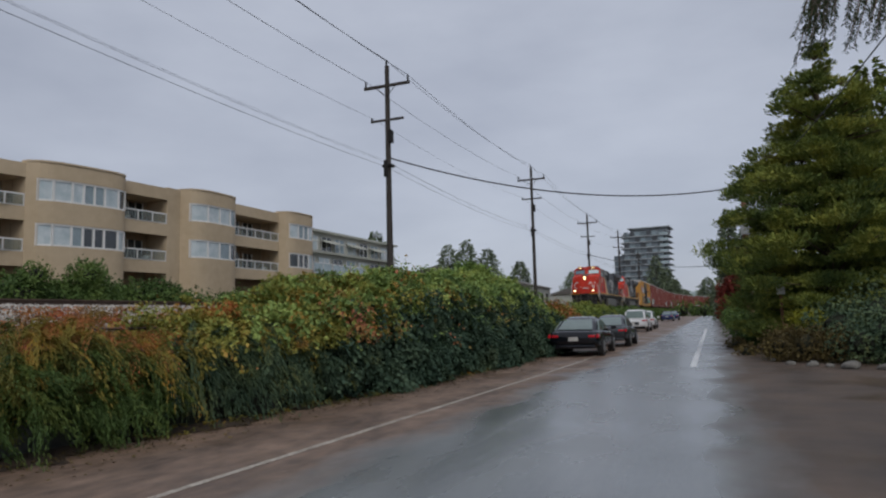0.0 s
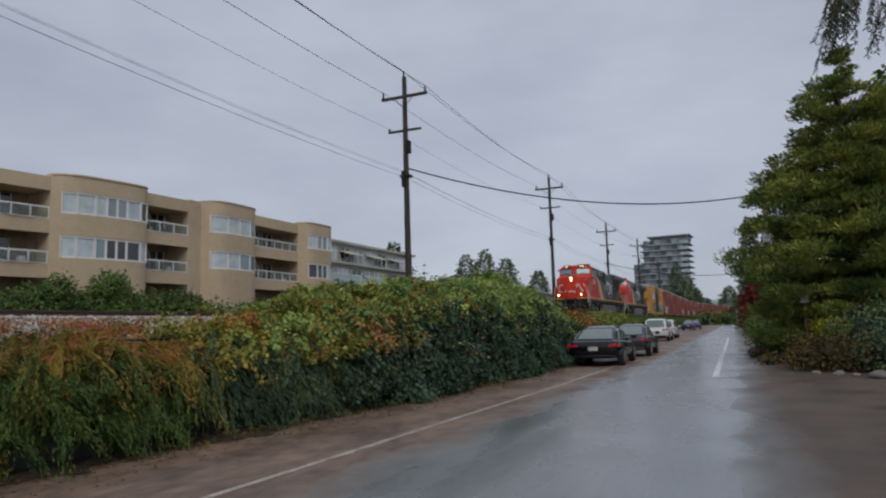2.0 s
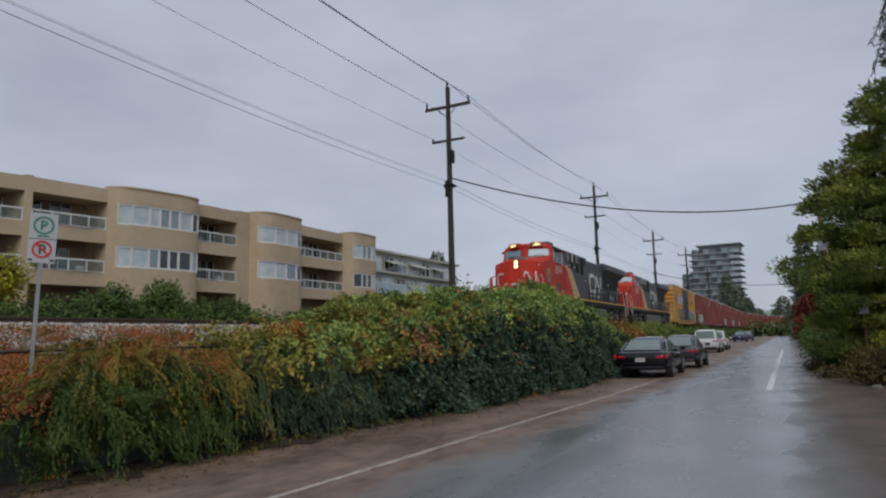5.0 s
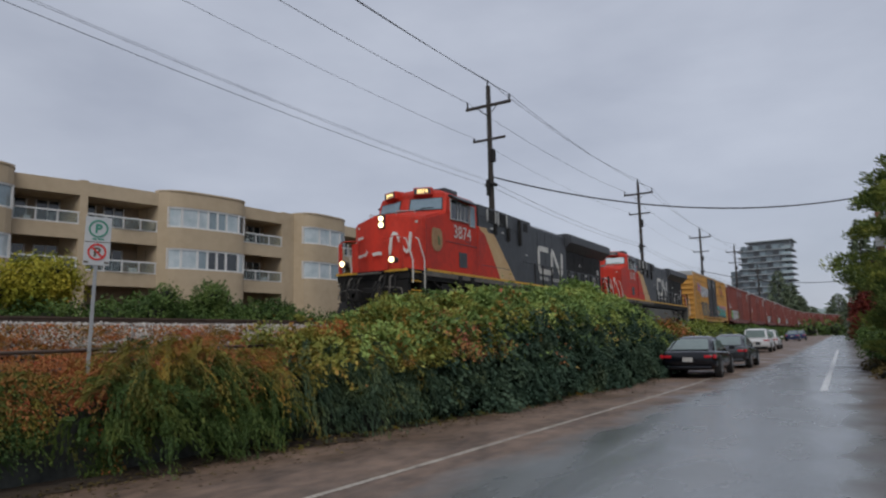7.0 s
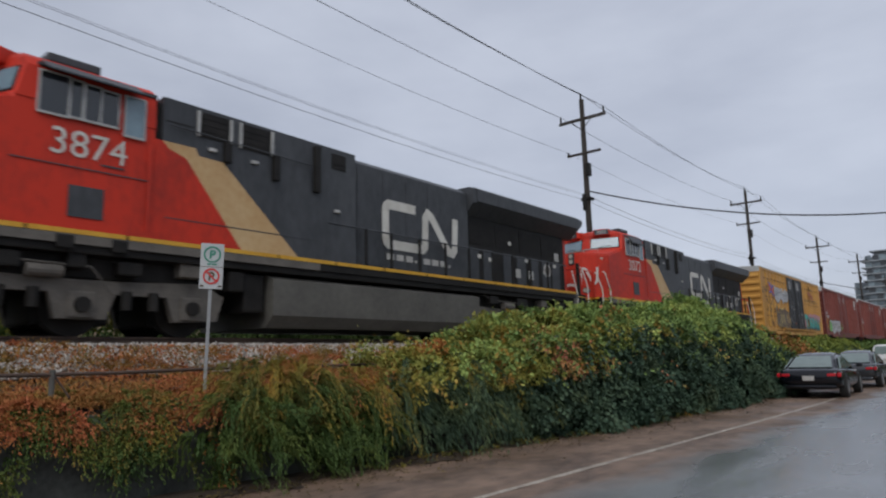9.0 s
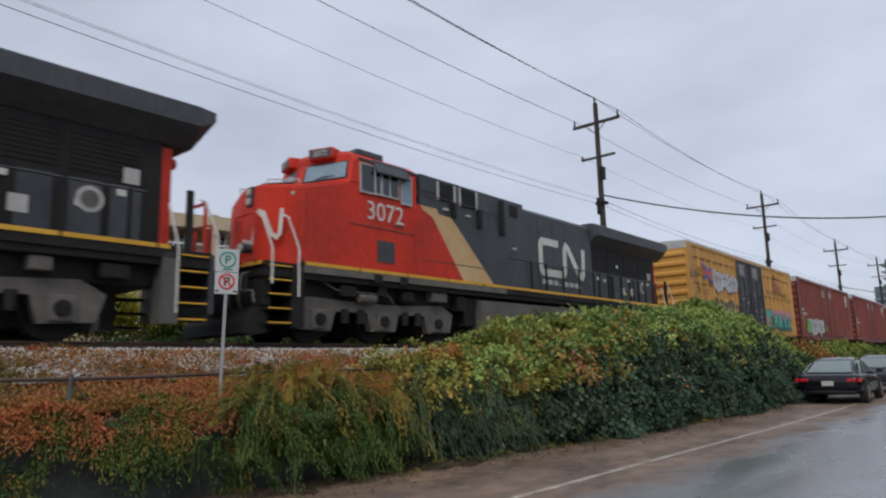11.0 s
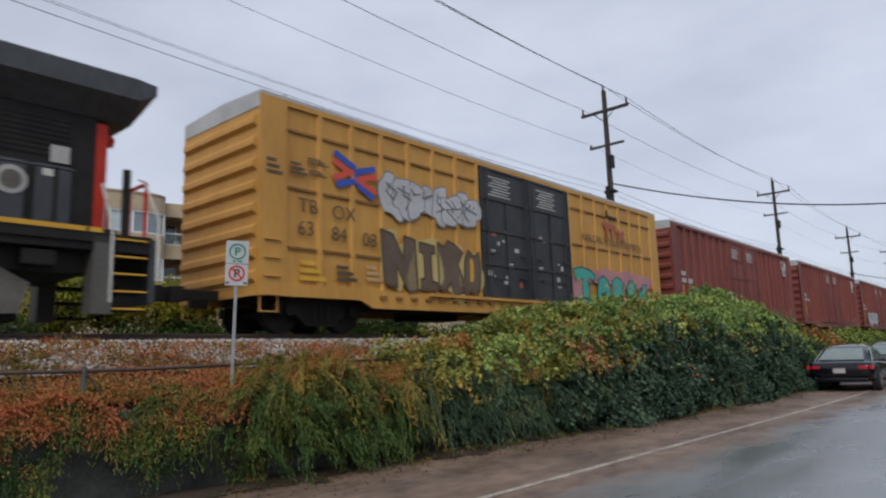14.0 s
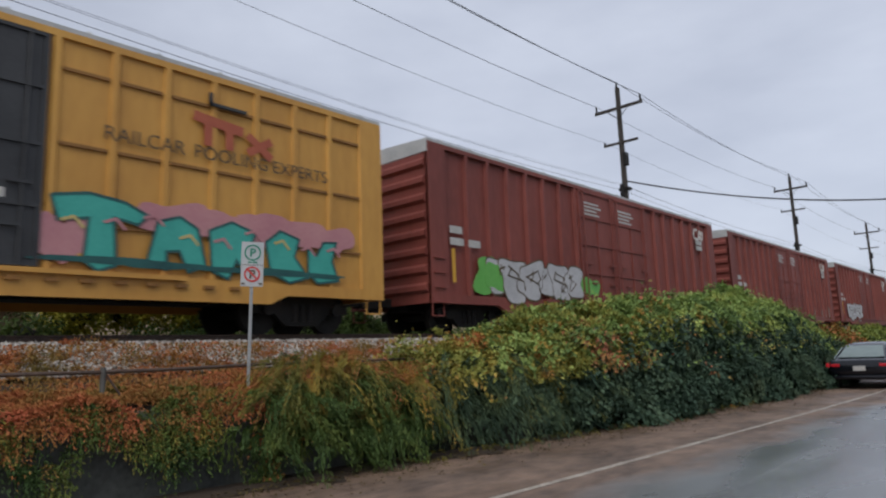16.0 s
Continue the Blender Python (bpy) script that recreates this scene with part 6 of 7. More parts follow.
blocks(yellow, 3.35, 7.2, 0.98, 2.52, ANGULAR, BROWNPAINT, INK, SX + 0.009, "brown spray-painted shapes")
part("spray_paint", patch(6.8, 1.72, 0.09, 0.3, SX + 0.018, 0.004, 77, 0.12), YELLOW, yellow, "yellow spray paint")
lobes(yellow, 12.3, 12.9, 1.1, 1.9, 2, PINKPAINT, None, SX - 0.003, 13, "pink overspray")
lobes(yellow, 14.0, 18.2, 1.75, 2.35, 6, PINKPAINT, None, SX - 0.003, 17, "pink overspray")
blocks(yellow, 12.35, 18.1, 0.98, 2.30, CURLY, TEALPAINT, DARKTEAL, SX + 0.010, "teal spray-painted shapes", 0.05)
lobes(yellow, 12.6, 17.9, 1.12, 1.26, 5, DARKTEAL, None, SX + 0.012, 19, "dark teal shading")
rd = random.Random(61)
for q in range(9):
    y_, z_ = 12.5 + q * 0.66, rd.uniform(1.5, 2.1)
    part("spray_stroke", ribbon([(y_, z_), (y_ + 0.2, z_ + 0.08), (y_ + 0.36, z_ - 0.1)], 0.05, SX + 0.024, 0.003), HALOPAINT if q % 3 == 0 else PINKPAINT, yellow)
for y0, z0, w, h, mt in ((1.0, 1.1, 0.7, 0.5, YELLOW), (2.0, 1.15, 0.6, 0.4, INK), (2.9, 1.2, 0.5, 0.42, STRIPE), (0.75, 3.4, 0.45, 0.3, INK), (1.2, 3.7, 0.6, 0.16, INK), (1.25, 3.45, 0.5, 0.14, INK), (0.15, 3.3, 0.4, 0.4, INK), (6.9, 1.2, 0.22, 0.5, YELLOW), (12.7, 1.2, 0.3, 0.5, YELLOW), (17.6, 1.2, 0.4, 0.5, YELLOW)):
    for q in range(3):
        part("stencil_bar", box((SX, y0, z0 + h * q / 3), (SX + 0.004, y0 + w * (1 - 0.2 * q), z0 + h * q / 3 + h * 0.2)), mt, yellow)
for dy in (7.75, 10.3):
    for q in range(7):
        part("stencil_bar", box((SX - 0.006, dy + 0.1 * (q % 3), 4.05 + 0.09 * q), (SX - 0.002, dy + 1.1 - 0.12 * (q % 2), 4.09 + 0.09 * q)), PALEINK, yellow)
rd = random.Random(8)
for q in range(20):
    y0, z0 = rd.uniform(7.5, 11.8), rd.uniform(1.15, 3.0)
    if abs(y0 - 9.75) > 0.3:
        part("stencil_bar", box((SX - 0.006, y0, z0), (SX - 0.002, y0 + rd.uniform(0.1, 0.35), z0 + rd.uniform(0.04, 0.16))), PALEINK if q % 5 else OLDRED, yellow)
# the red car's markings
lobes(red_one, 1.9, 3.1, 1.05, 2.1, 2, GREENPAINT, None, SX, 21, "green spray paint")
lobes(red_one, 2.3, 7.2, 1.0, 2.15, 6, SILVERPAINT, INK, SX + 0.004, 22, "silver and black spray-painted shapes")
lobes(red_one, 7.2, 8.3, 1.2, 1.8, 2, GREENPAINT, None, SX, 23, "green spray paint")
for y0 in (7.7, 10.15):
    for q in range(5):
        part("stencil_bar", box((SX, y0 + 0.05 * (q % 2), 3.9 + 0.13 * q), (SX + 0.003, y0 + 1.2 - 0.15 * (q % 3), 3.97 + 0.13 * q)), PALEINK, red_one)
for y0, z0, w in ((0.75, 2.62, 0.5), (0.75, 2.3, 0.55), (1.5, 2.3, 0.5), (0.8, 1.3, 0.12), (17.3, 3.9, 0.7), (17.3, 3.65, 0.7)):
    part("stencil_bar", box((SX, y0, z0), (SX + 0.004, y0 + w, z0 + (0.2 if w > 0.2 else 0.9))), PALEINK if w > 0.2 else YELLOW, red_one)
meander(red_one, 17.2, 4.15, 1.0, 0.42, WHITE, SX, 0.11, "white winding band painted on the side")
rd = random.Random(5)
for q in range(26):
    y0 = rd.uniform(8.3, 19.2)
    part("worn_patch", patch(y0, 1.2, rd.uniform(0.08, 0.2), rd.uniform(0.2, 0.55), SX - 0.11 + 0.002, 0.003, q, 0.25, 10), WASTE, red_one, "paint worn to grey")

FIRST = 8.2
CONSIST = [(lead, 0.0), (second, 22.75), (yellow, 47.4), (red_one, 68.5)]
for k in range(1, 12):
    ob = copy_thing(red_one, Matrix())
    for ch in list(ob.children_recursive):
        if ch.name.split(".")[0] in ("spray_paint", "spray_stroke", "spray_outline") and k != 3:
            if ch.get("label", "").startswith("green") or k % 2:
                bpy.data.objects.remove(ch)
    tagged(ob, "oxide red boxcar with a worn grey lower side")
    CONSIST.append((ob, 68.5 + 21.55 * k))

# ---- utility poles and wires ----
POLES = [(-16.05, -0.2, 15.6), (-16.0, 32.15, 15.5), (-16.0, 64.0, 16.1), (-15.95, 95.7, 15.6), (-15.9, 129.5, 17.0), (-15.6, 163.0, 16.0)]


def utility_pole(x, y, h):
    T = thing("utility_pole", "dark wooden utility pole with two crossarms", "utility pole", Matrix.Translation((x, y, 0)), "utility poles along the railway")
    part("pole", tube((0, 0, 1.0), (0, 0, h), 0.19, 0.125, 12), POLEWOOD, T)
    za, zb = h - 1.15, h - 3.1
    part("crossarm", box((-1.4, -0.13, za - 0.08), (1.4, -0.02, za + 0.08), 0.01), POLEWOOD, T)
    part("crossarm", box((-1.0, -0.13, zb - 0.06), (1.0, -0.02, zb + 0.06), 0.01), POLEWOOD, T)
    for s in (-1, 1):
        part("brace", tube((s * 0.62, -0.14, za - 0.06), (0, -0.14, za - 0.65), 0.022, n=5), STEEL, T)
    for px, pz in ((-1.3, za), (1.3, za), (0.0, h - 0.1), (-0.95, zb)):
        part("insulator", tube((px, -0.07, pz + 0.06), (px, -0.07, pz + 0.42 if pz > zb else pz + 0.22), 0.06, 0.045, 8), STEEL, T)
    for lo, hi in (((-0.3, -0.2, 9.75), (0.3, 0.2, 9.9)), ((-0.16, -0.3, 9.2), (0.05, -0.1, 10.1)), ((0.1, -0.22, h - 4.4), (0.3, 0.1, h - 3.7))):
        part("cable_bracket", box(lo, hi, 0.02), STEEL, T)
    return T


for p in POLES:
    utility_pole(*p)


def wire(a, b, sag, r, label="black overhead wire between the poles", name="overhead_wire"):
    a, b = Vector(a), Vector(b)
    pts = []
    for i in range(25):
        t = i / 24
        p = a.lerp(b, t)
        p.z -= 4 * sag * t * (1 - t)
        pts.append(p)
    rings = []
    for i, p in enumerate(pts):
        q = (pts[min(i + 1, 24)] - pts[max(i - 1, 0)]).to_track_quat("Z", "Y")
        rings.append([p + q @ Vector((r * math.cos(1.2566 * j), r * math.sin(1.2566 * j), 0)) for j in range(5)])
    bm = loft(rings)
    return solid(name, bm, WIRE, label, "cable", "overhead wires")


for (x0, y0, h0), (x1, y1, h1) in zip(POLES, POLES[1:]):
    k = 1.0 + 0.002 * max(0, y0)
    for dx, d0, r in ((-1.3, -0.73, 0.014), (1.3, -0.73, 0.016), (0.0, 0.32, 0.016), (-0.95, -2.88, 0.008)):
        wire((x0 + dx, y0 - 0.07, h0 + d0), (x1 + dx, y1 - 0.07, h1 + d0), 0.42 if dx < 0 else 0.55, r * k if y0 < 10 else 0.8 * r)
    for dx, z, r in ((0.12, 9.95, 0.006), (-0.12, 9.8, 0.009), (-0.25, 10.2, 0.005)):
        wire((x0 + dx, y0, z), (x1 + dx, y1, z), 0.35, r * k, "black telephone cable between the poles")
wire((-15.85, 32.15, 10.25), (1.9, 46.0, 9.3), 1.2, 0.042, "thick black service cable across the road")
wire((-15.8, 95.7, 9.8), (2.5, 110.0, 8.5), 1.0, 0.04, "thick black service cable across the road")
wire((2.2, 46.0, 9.2), (3.6, 6.0, 6.4), 0.7, 0.016, "black wire to the roadside pole")

R = thing("roadside_pole", "brown wooden pole beside the road", "utility pole", Matrix.Translation((2.2, 46.0, 0)))
part("pole", tube((0, 0, -0.02), (0.05, 0, 9.4), 0.2, 0.15, 12), POLEBROWN, R)
part("equipment_box", boxes([((-0.25, -0.45, 6.2), (0.25, -0.18, 7.2))], 0.04), ZINC, R)
R = thing("roadside_pole", "thin brown wooden pole farther along the road", "utility pole", Matrix.Translation((2.9, 80.0, 0)))
part("pole", tube((0, 0, -0.02), (0, 0, 8.4), 0.2, 0.15, 10), POLEBROWN, R)

# ---- fence and parking sign ----
F = thing("pipe_fence", "low rusty pipe fence half grown over", "fence", kind="structure")
pts = [(-8.35 - 0.02 * math.sin(y), y, 1.455 + 0.012 * math.sin(y * 1.3)) for y in np.arange(-6, 12.6, 0.75)]
part("top_rail", pipe(pts, 0.024, 8), RUST, F)
for y in (-2.9, 0.1, 3.13, 6.2, 9.2, 12.2):
    part("post", tube((-8.35, y, 0.9), (-8.35, y, 1.50), 0.034, n=8), TANK, F)
for y in (0.1, 3.13, 6.2):
    part("brace", tube((-8.35, y + 0.03, 1.42), (-8.3, y + 0.2, 1.15), 0.014, n=6), RUST, F)

S = thing("parking_sign", "white parking sign with green and red rings on a leaning post", "sign", Matrix.Translation((-8.12, 4.9, 0.9)) @ pose(0, 0, 0, 0, 1.5, 62))
part("post", box((-0.022, -0.03, 0.0), (0.022, 0.0, 2.22), 0.006), ZINC, S)
plate = part("plate", boxes([((-0.15, -0.045, 1.62), (0.15, -0.035, 2.24))], 0.003), SIGNWHITE, S)


def ring(parent, z, r0, r1, mat, y=-0.052):
    bm = bmesh.new()
    n = 28
    vs = [[bm.verts.new((r * math.cos(2 * math.pi * i / n), yy, z + r * math.sin(2 * math.pi * i / n))) for i in range(n)] for r, yy in ((r0, y), (r1, y), (r1, y + 0.006), (r0, y + 0.006))]
    for a, b in ((0, 1), (1, 2), (2, 3), (3, 0)):
        for i in range(n):
            bm.faces.new((vs[a][i], vs[a][(i + 1) % n], vs[b][(i + 1) % n], vs[b][i]))
    return part("ring", bm, mat, parent)


def letter_p(parent, z, mat, s=0.16):
    c = bpy.data.curves.new("letter", "FONT")
    c.body, c.size, c.extrude, c.align_x, c.offset = "P", s, 0.002, "CENTER", 0.004
    tmp = bpy.data.objects.new("letter", c)
    scene.collection.objects.link(tmp)
    me = bpy.data.meshes.new_from_object(tmp.evaluated_get(bpy.context.evaluated_depsgraph_get()))
    bpy.data.objects.remove(tmp)
    me.materials.append(mat)
    ob = new("letter", me)
    ob.parent = parent
    ob.matrix_basis = pose(0, -0.049, z, 90)


ring(plate, 2.09, 0.092, 0.112, SIGNGREEN)
letter_p(plate, 2.035, SIGNGREEN)
part("text_bars", boxes([((-0.06, -0.049, 1.945), (-0.01, -0.044, 1.965)), ((0.0, -0.049, 1.945), (0.07, -0.044, 1.965))]), SIGNGREEN, plate)
part("divider", box((-0.145, -0.049, 1.915), (0.145, -0.044, 1.922)), INK, plate)
ring(plate, 1.79, 0.085, 0.108, SIGNRED)
letter_p(plate, 1.735, INK)
bm = box((-0.11, -0.056, 1.78), (0.11, -0.050, 1.80))
bmesh.ops.rotate(bm, verts=bm.verts, cent=(0, 0, 1.79), matrix=Matrix.Rotation(radians(45), 3, "Y"))
part("slash", bm, SIGNRED, plate)
part("arrow", boxes([((-0.14, -0.049, 1.645), (-0.09, -0.044, 1.67)), ((0.09, -0.049, 1.645), (0.14, -0.044, 1.67))]), INK, plate)

# ---- the apartment building behind the railway ----
FX = -40.0
B = thing("apartment_building", "beige stucco apartment building with curved bays and white balconies", "building")


def arc(y0, y1, bulge, n=14, x=FX):
    """A facade line from y0 to y1 that swells out towards the railway."""
    out = []
    for i in range(n + 1):
        t = i / n
        out.append((x + bulge * (1 - (2 * t - 1) ** 4) ** 0.6 if bulge else x, y0 + (y1 - y0) * t))
    return out


def band(pts, depth, z0, z1):
    bm = bmesh.new()
    add_prism(bm, [(x, y) for x, y in pts] + [(x - depth, y) for x, y in reversed(pts)], "z", z0, z1)
    return bm


ROOF, U1, U0, M1, M0, LOW = 12.45, 11.35, 9.85, 8.35, 6.85, 1.0


def bay(y0, y1, bulge, lites):
    pts = arc(y0, y1, bulge, 18)
    for z0, z1 in ((U1, ROOF), (M1, U0), (LOW, M0)):
        part("wall", band(pts, 2.2, z0, z1), STUCCO, B)
    part("coping", band([(x + 0.06, y) for x, y in pts], 0.5, ROOF, ROOF + 0.12), STUCCO, B)
    n = len(pts) - 1
    edge = 1 if y1 - y0 > 6 else 2
    for z0, z1 in ((U0, U1), (M0, M1)):
        for a, b in ((0, edge), (n - edge if y1 - y0 < 6 else n - 1, n)):
            part("pier", band(pts[a:b + 1], 2.2, z0, z1), STUCCO, B)
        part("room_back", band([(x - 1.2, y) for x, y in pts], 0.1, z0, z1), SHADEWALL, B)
        w0, w1 = edge, n - (edge if y1 - y0 < 6 else 1)
        ks = [w0 + round((w1 - w0) * q / lites) for q in range(lites + 1)]
        for q, (a, b) in enumerate(zip(ks, ks[1:])):
            seg = [(x - 0.10, y) for x, y in pts[a:b + 1]]
            # mixed panes; the pale ones carry a painted sky reflection
            mat = (SKYPANE, SKYPANE, PANE, SKYPANE, PANEDARK, PANE, SKYPANE)[(q * 3 + int(y0) + (2 if z0 < 8 else 0)) % 7] if z0 > 8 else (SKYPANE, PANEDARK, SKYPANE, PANEDARK, PANE, SKYPANE, PANEDARK)[(q * 2 + int(y0)) % 7]
            w = part("window", band(seg, 0.03, z0 + 0.05, z1 - 0.05), mat, B)
            fr = bmesh.new()
            for zz0, zz1 in ((z0, z0 + 0.12), (z1 - 0.12, z1)):
                add_prism(fr, [(x - 0.03, y) for x, y in pts[a:b + 1]] + [(x - 0.16, y) for x, y in reversed(pts[a:b + 1])], "z", zz0, zz1)
            for i in ((a, b) if b == ks[-1] else (a,)):
                x, y = pts[i]
                add_box(fr, (x - 0.17, y - 0.075, z0), (x - 0.02, y + 0.075, z1))
            part("frame", fr, FRAMEWHITE, w)


def recess(y0, y1, depth=2.2):
    """Two storeys of open balconies between the bays."""
    pts = [(FX, y0), (FX, y1)]
    part("wall", band(pts, depth + 0.3, U1 + 0.05, ROOF - 0.1), STUCCO, B)
    # darkened stucco here paints the shade at the back of the balcony
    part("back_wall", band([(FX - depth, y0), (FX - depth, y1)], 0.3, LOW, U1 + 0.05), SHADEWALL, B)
    for z0, z1 in ((8.5, 9.45), (5.5, 6.45)):
        part("balcony_front", band(pts, 0.25, z0, z1), STUCCO, B)
        part("balcony_floor", band([(FX - 0.25, y0), (FX - 0.25, y1)], depth, z1 - 0.45, z1 - 0.25), STUCCO, B)
        zt = z1 + 0.85
        rl = part("railing", boxes([((FX - 0.13, y0, zt - 0.1), (FX - 0.03, y1, zt)), ((FX - 0.12, y0, z1 + 0.02), (FX - 0.04, y1, z1 + 0.09))]), FRAMEWHITE, B, "white balcony railing")
        k = max(2, round((y1 - y0) / 1.3))
        for q in range(k + 1):
            y = y0 + 0.04 + (y1 - y0 - 0.08) * q / k
            part("post", box((FX - 0.11, y - 0.035, z1), (FX - 0.05, y + 0.035, zt - 0.07)), FRAMEWHITE, rl)
        for q in range(k):
            ya, yb = y0 + (y1 - y0) * q / k + 0.1, y0 + (y1 - y0) * (q + 1) / k - 0.1
            part("pane", box((FX - 0.09, ya, z1 + 0.08), (FX - 0.075, yb, zt - 0.12)), CLEARGLASS, rl)
        d0 = y0 + 0.35
        while d0 + 1.4 < y1:
            w = part("patio_door", box((FX - depth, d0, z1 - 0.25), (FX - depth + 0.04, d0 + 1.5, z1 + 1.75)), PANEDARK, B)
            part("frame", boxes([((FX - depth + 0.04, d0 + q, z1 - 0.25), (FX - depth + 0.08, d0 + q + 0.07, z1 + 1.75)) for q in (0, 0.72, 1.43)]), FRAMEWHITE, w)
            d0 += 2.0
    part("balcony_chair", boxes([((FX - 1.2, y0 + 1.0, 9.2), (FX - 0.8, y0 + 1.4, 9.9)), ((FX - 1.2, y1 - 1.3, 6.2), (FX - 0.8, y1 - 0.9, 6.9))], 0.05), WHITE, B)


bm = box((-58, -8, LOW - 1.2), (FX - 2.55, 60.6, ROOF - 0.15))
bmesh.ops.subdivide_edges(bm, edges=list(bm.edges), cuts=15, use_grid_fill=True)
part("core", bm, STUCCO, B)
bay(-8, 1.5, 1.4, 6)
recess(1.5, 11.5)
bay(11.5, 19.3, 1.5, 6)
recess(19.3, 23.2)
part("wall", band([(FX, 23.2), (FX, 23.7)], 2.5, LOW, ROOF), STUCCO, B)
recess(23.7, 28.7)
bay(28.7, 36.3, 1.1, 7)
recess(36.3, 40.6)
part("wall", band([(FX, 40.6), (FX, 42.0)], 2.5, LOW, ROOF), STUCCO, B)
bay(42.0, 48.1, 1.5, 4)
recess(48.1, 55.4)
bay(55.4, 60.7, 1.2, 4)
part("roof_vents", boxes([((-43, 40.2, ROOF - 0.2), (-42.6, 40.6, ROOF + 0.5)), ((-43, 41.2, ROOF - 0.2), (-42.7, 41.5, ROOF + 0.4))], 0.03), GALV, B)

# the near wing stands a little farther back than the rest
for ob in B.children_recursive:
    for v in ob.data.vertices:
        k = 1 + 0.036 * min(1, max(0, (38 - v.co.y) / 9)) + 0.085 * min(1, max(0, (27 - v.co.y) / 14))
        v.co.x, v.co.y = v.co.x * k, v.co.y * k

G = thing("terraced_building", "pale grey apartment block with bluish glass balconies", "building")
for k, (x, z0, z1, y1) in enumerate(((-40.2, 0.0, 6.4, 76), (-41.6, 6.4, 9.2, 84), (-43.2, 9.2, 12.0, 88))):
    part("wall", box((-58, 61.0, z0), (x, y1, z1)), GREYWALL, G)
    part("cornice", box((-58, 61.0, z1 - 0.02), (x + 0.5, y1 + 0.3, z1 + 0.25)), GREYWALL, G)
    y = 62.0
    i = 0
    while y + 2.2 < y1 and k:
        w = part("window", box((x, y, z0 + 0.45), (x + 0.05, y + 2.3, z1 - 0.5)), (PANE, SKYPANE, PANEDARK)[i % 3], G)
        part("frame", boxes([((x + 0.05, y + q, z0 + 0.45), (x + 0.1, y + q + 0.08, z1 - 0.5)) for q in (0, 1.1, 2.22)]), FRAMEWHITE, w)
        y += 3.1
        i += 1
for y0 in (61.2, 65.2, 69.2):
    for z0 in (3.6, 6.65):
        gl = part("balcony_glass", box((-39.75, y0, z0), (-39.7, y0 + 3.8, z0 + 1.1)), BALCONYGLASS, G, "bluish glass balcony front")
        part("rail", boxes([((-39.78, y0, z0 + 1.1), (-39.68, y0 + 3.85, z0 + 1.18))] + [((-39.78, y0 + q, z0), (-39.68, y0 + q + 0.08, z0 + 1.1)) for q in (0, 1.9, 3.75)]), FRAMEWHITE, gl)
for y0 in (62, 68, 74, 80):
    part("awning", prism([(-43.2, 11.2), (-41.6, 10.6), (-41.6, 10.5), (-43.2, 11.05)], "y", y0, y0 + 3.6), GREYWALL, G, "sloping pale awning")

for (x0, y0, x1, y1, h, lab) in ((-46, 96, -34, 110, 9.5, "low grey house behind the trees"), (-40, 118, -30, 132, 8.2, "low pale house beyond the hedge"), (-34, 150, -24, 168, 7.5, "low pale house beside the railway")):
    H = thing("house", lab, "house")
    part("wall", box((x0, y0, 0), (x1, y1, h - 1.5)), GREYWALL, H)
    part("roof", prism([(x0 - 0.5, h - 1.5), (x1 + 0.5, h - 1.5), ((x0 + x1) / 2, h)], "y", y0 - 0.4, y1 + 0.4), TRUCKGREY, H)
    for q in range(3):
        part("window", box((x1, y0 + 2 + 4 * q, h - 4.2), (x1 + 0.06, y0 + 3.8 + 4 * q, h - 2.6)), PANEDARK, H)

# ---- the far tower ----
T = thing("apartment_tower", "grey-blue glass apartment tower far down the line", "building", Matrix.Translation((-29.5, 352, 0)) @ pose(0, 0, 0, 0, 0, -4))
FL = 14
part("core", box((-9.6, -8, 0), (9.6, 8, 41)), TOWERGLASS, T)
for k in range(FL):
    z = 2.0 + k * 2.85
    bulge = [(-11.2, -9.0), (11.6, -9.0), (12.4, -6.5), (12.4, 8.5), (-11.2, 8.5)]
    sl = part("floor_slab", prism(bulge, "z", z, z + 0.42), TOWERSLAB, T)
    for q in range(7):
        part("pane", box((-9.4 + q * 2.75, -8.06, z + 0.6), (-9.4 + q * 2.75 + 2.3, -8.0, z + 2.7)), (PANE, TOWERGLASS, PANEDARK)[(q + k) % 3], sl)
    part("balcony_glass", box((8.0, -9.0, z + 0.42), (12.2, -8.9, z + 1.5)), BALCONYGLASS, T)
part("penthouse", box((-6, -6.5, 41), (11.5, 7, 43.2)), TOWERSLAB, T)
part("roof_slab", box((-7.5, -8.5, 43.2), (12.8, 8.5, 43.7)), TOWERSLAB, T)
part("low_wing", box((-15.5, -4, 0), (-9.6, 6, 30.5)), TOWERGLASS, T)
for k in range(10):
    part("floor_slab", box((-15.9, -4.4, 2 + k * 2.85), (-9.6, 6.4, 2.42 + k * 2.85)), TOWERSLAB, T)

# ---- trees ----


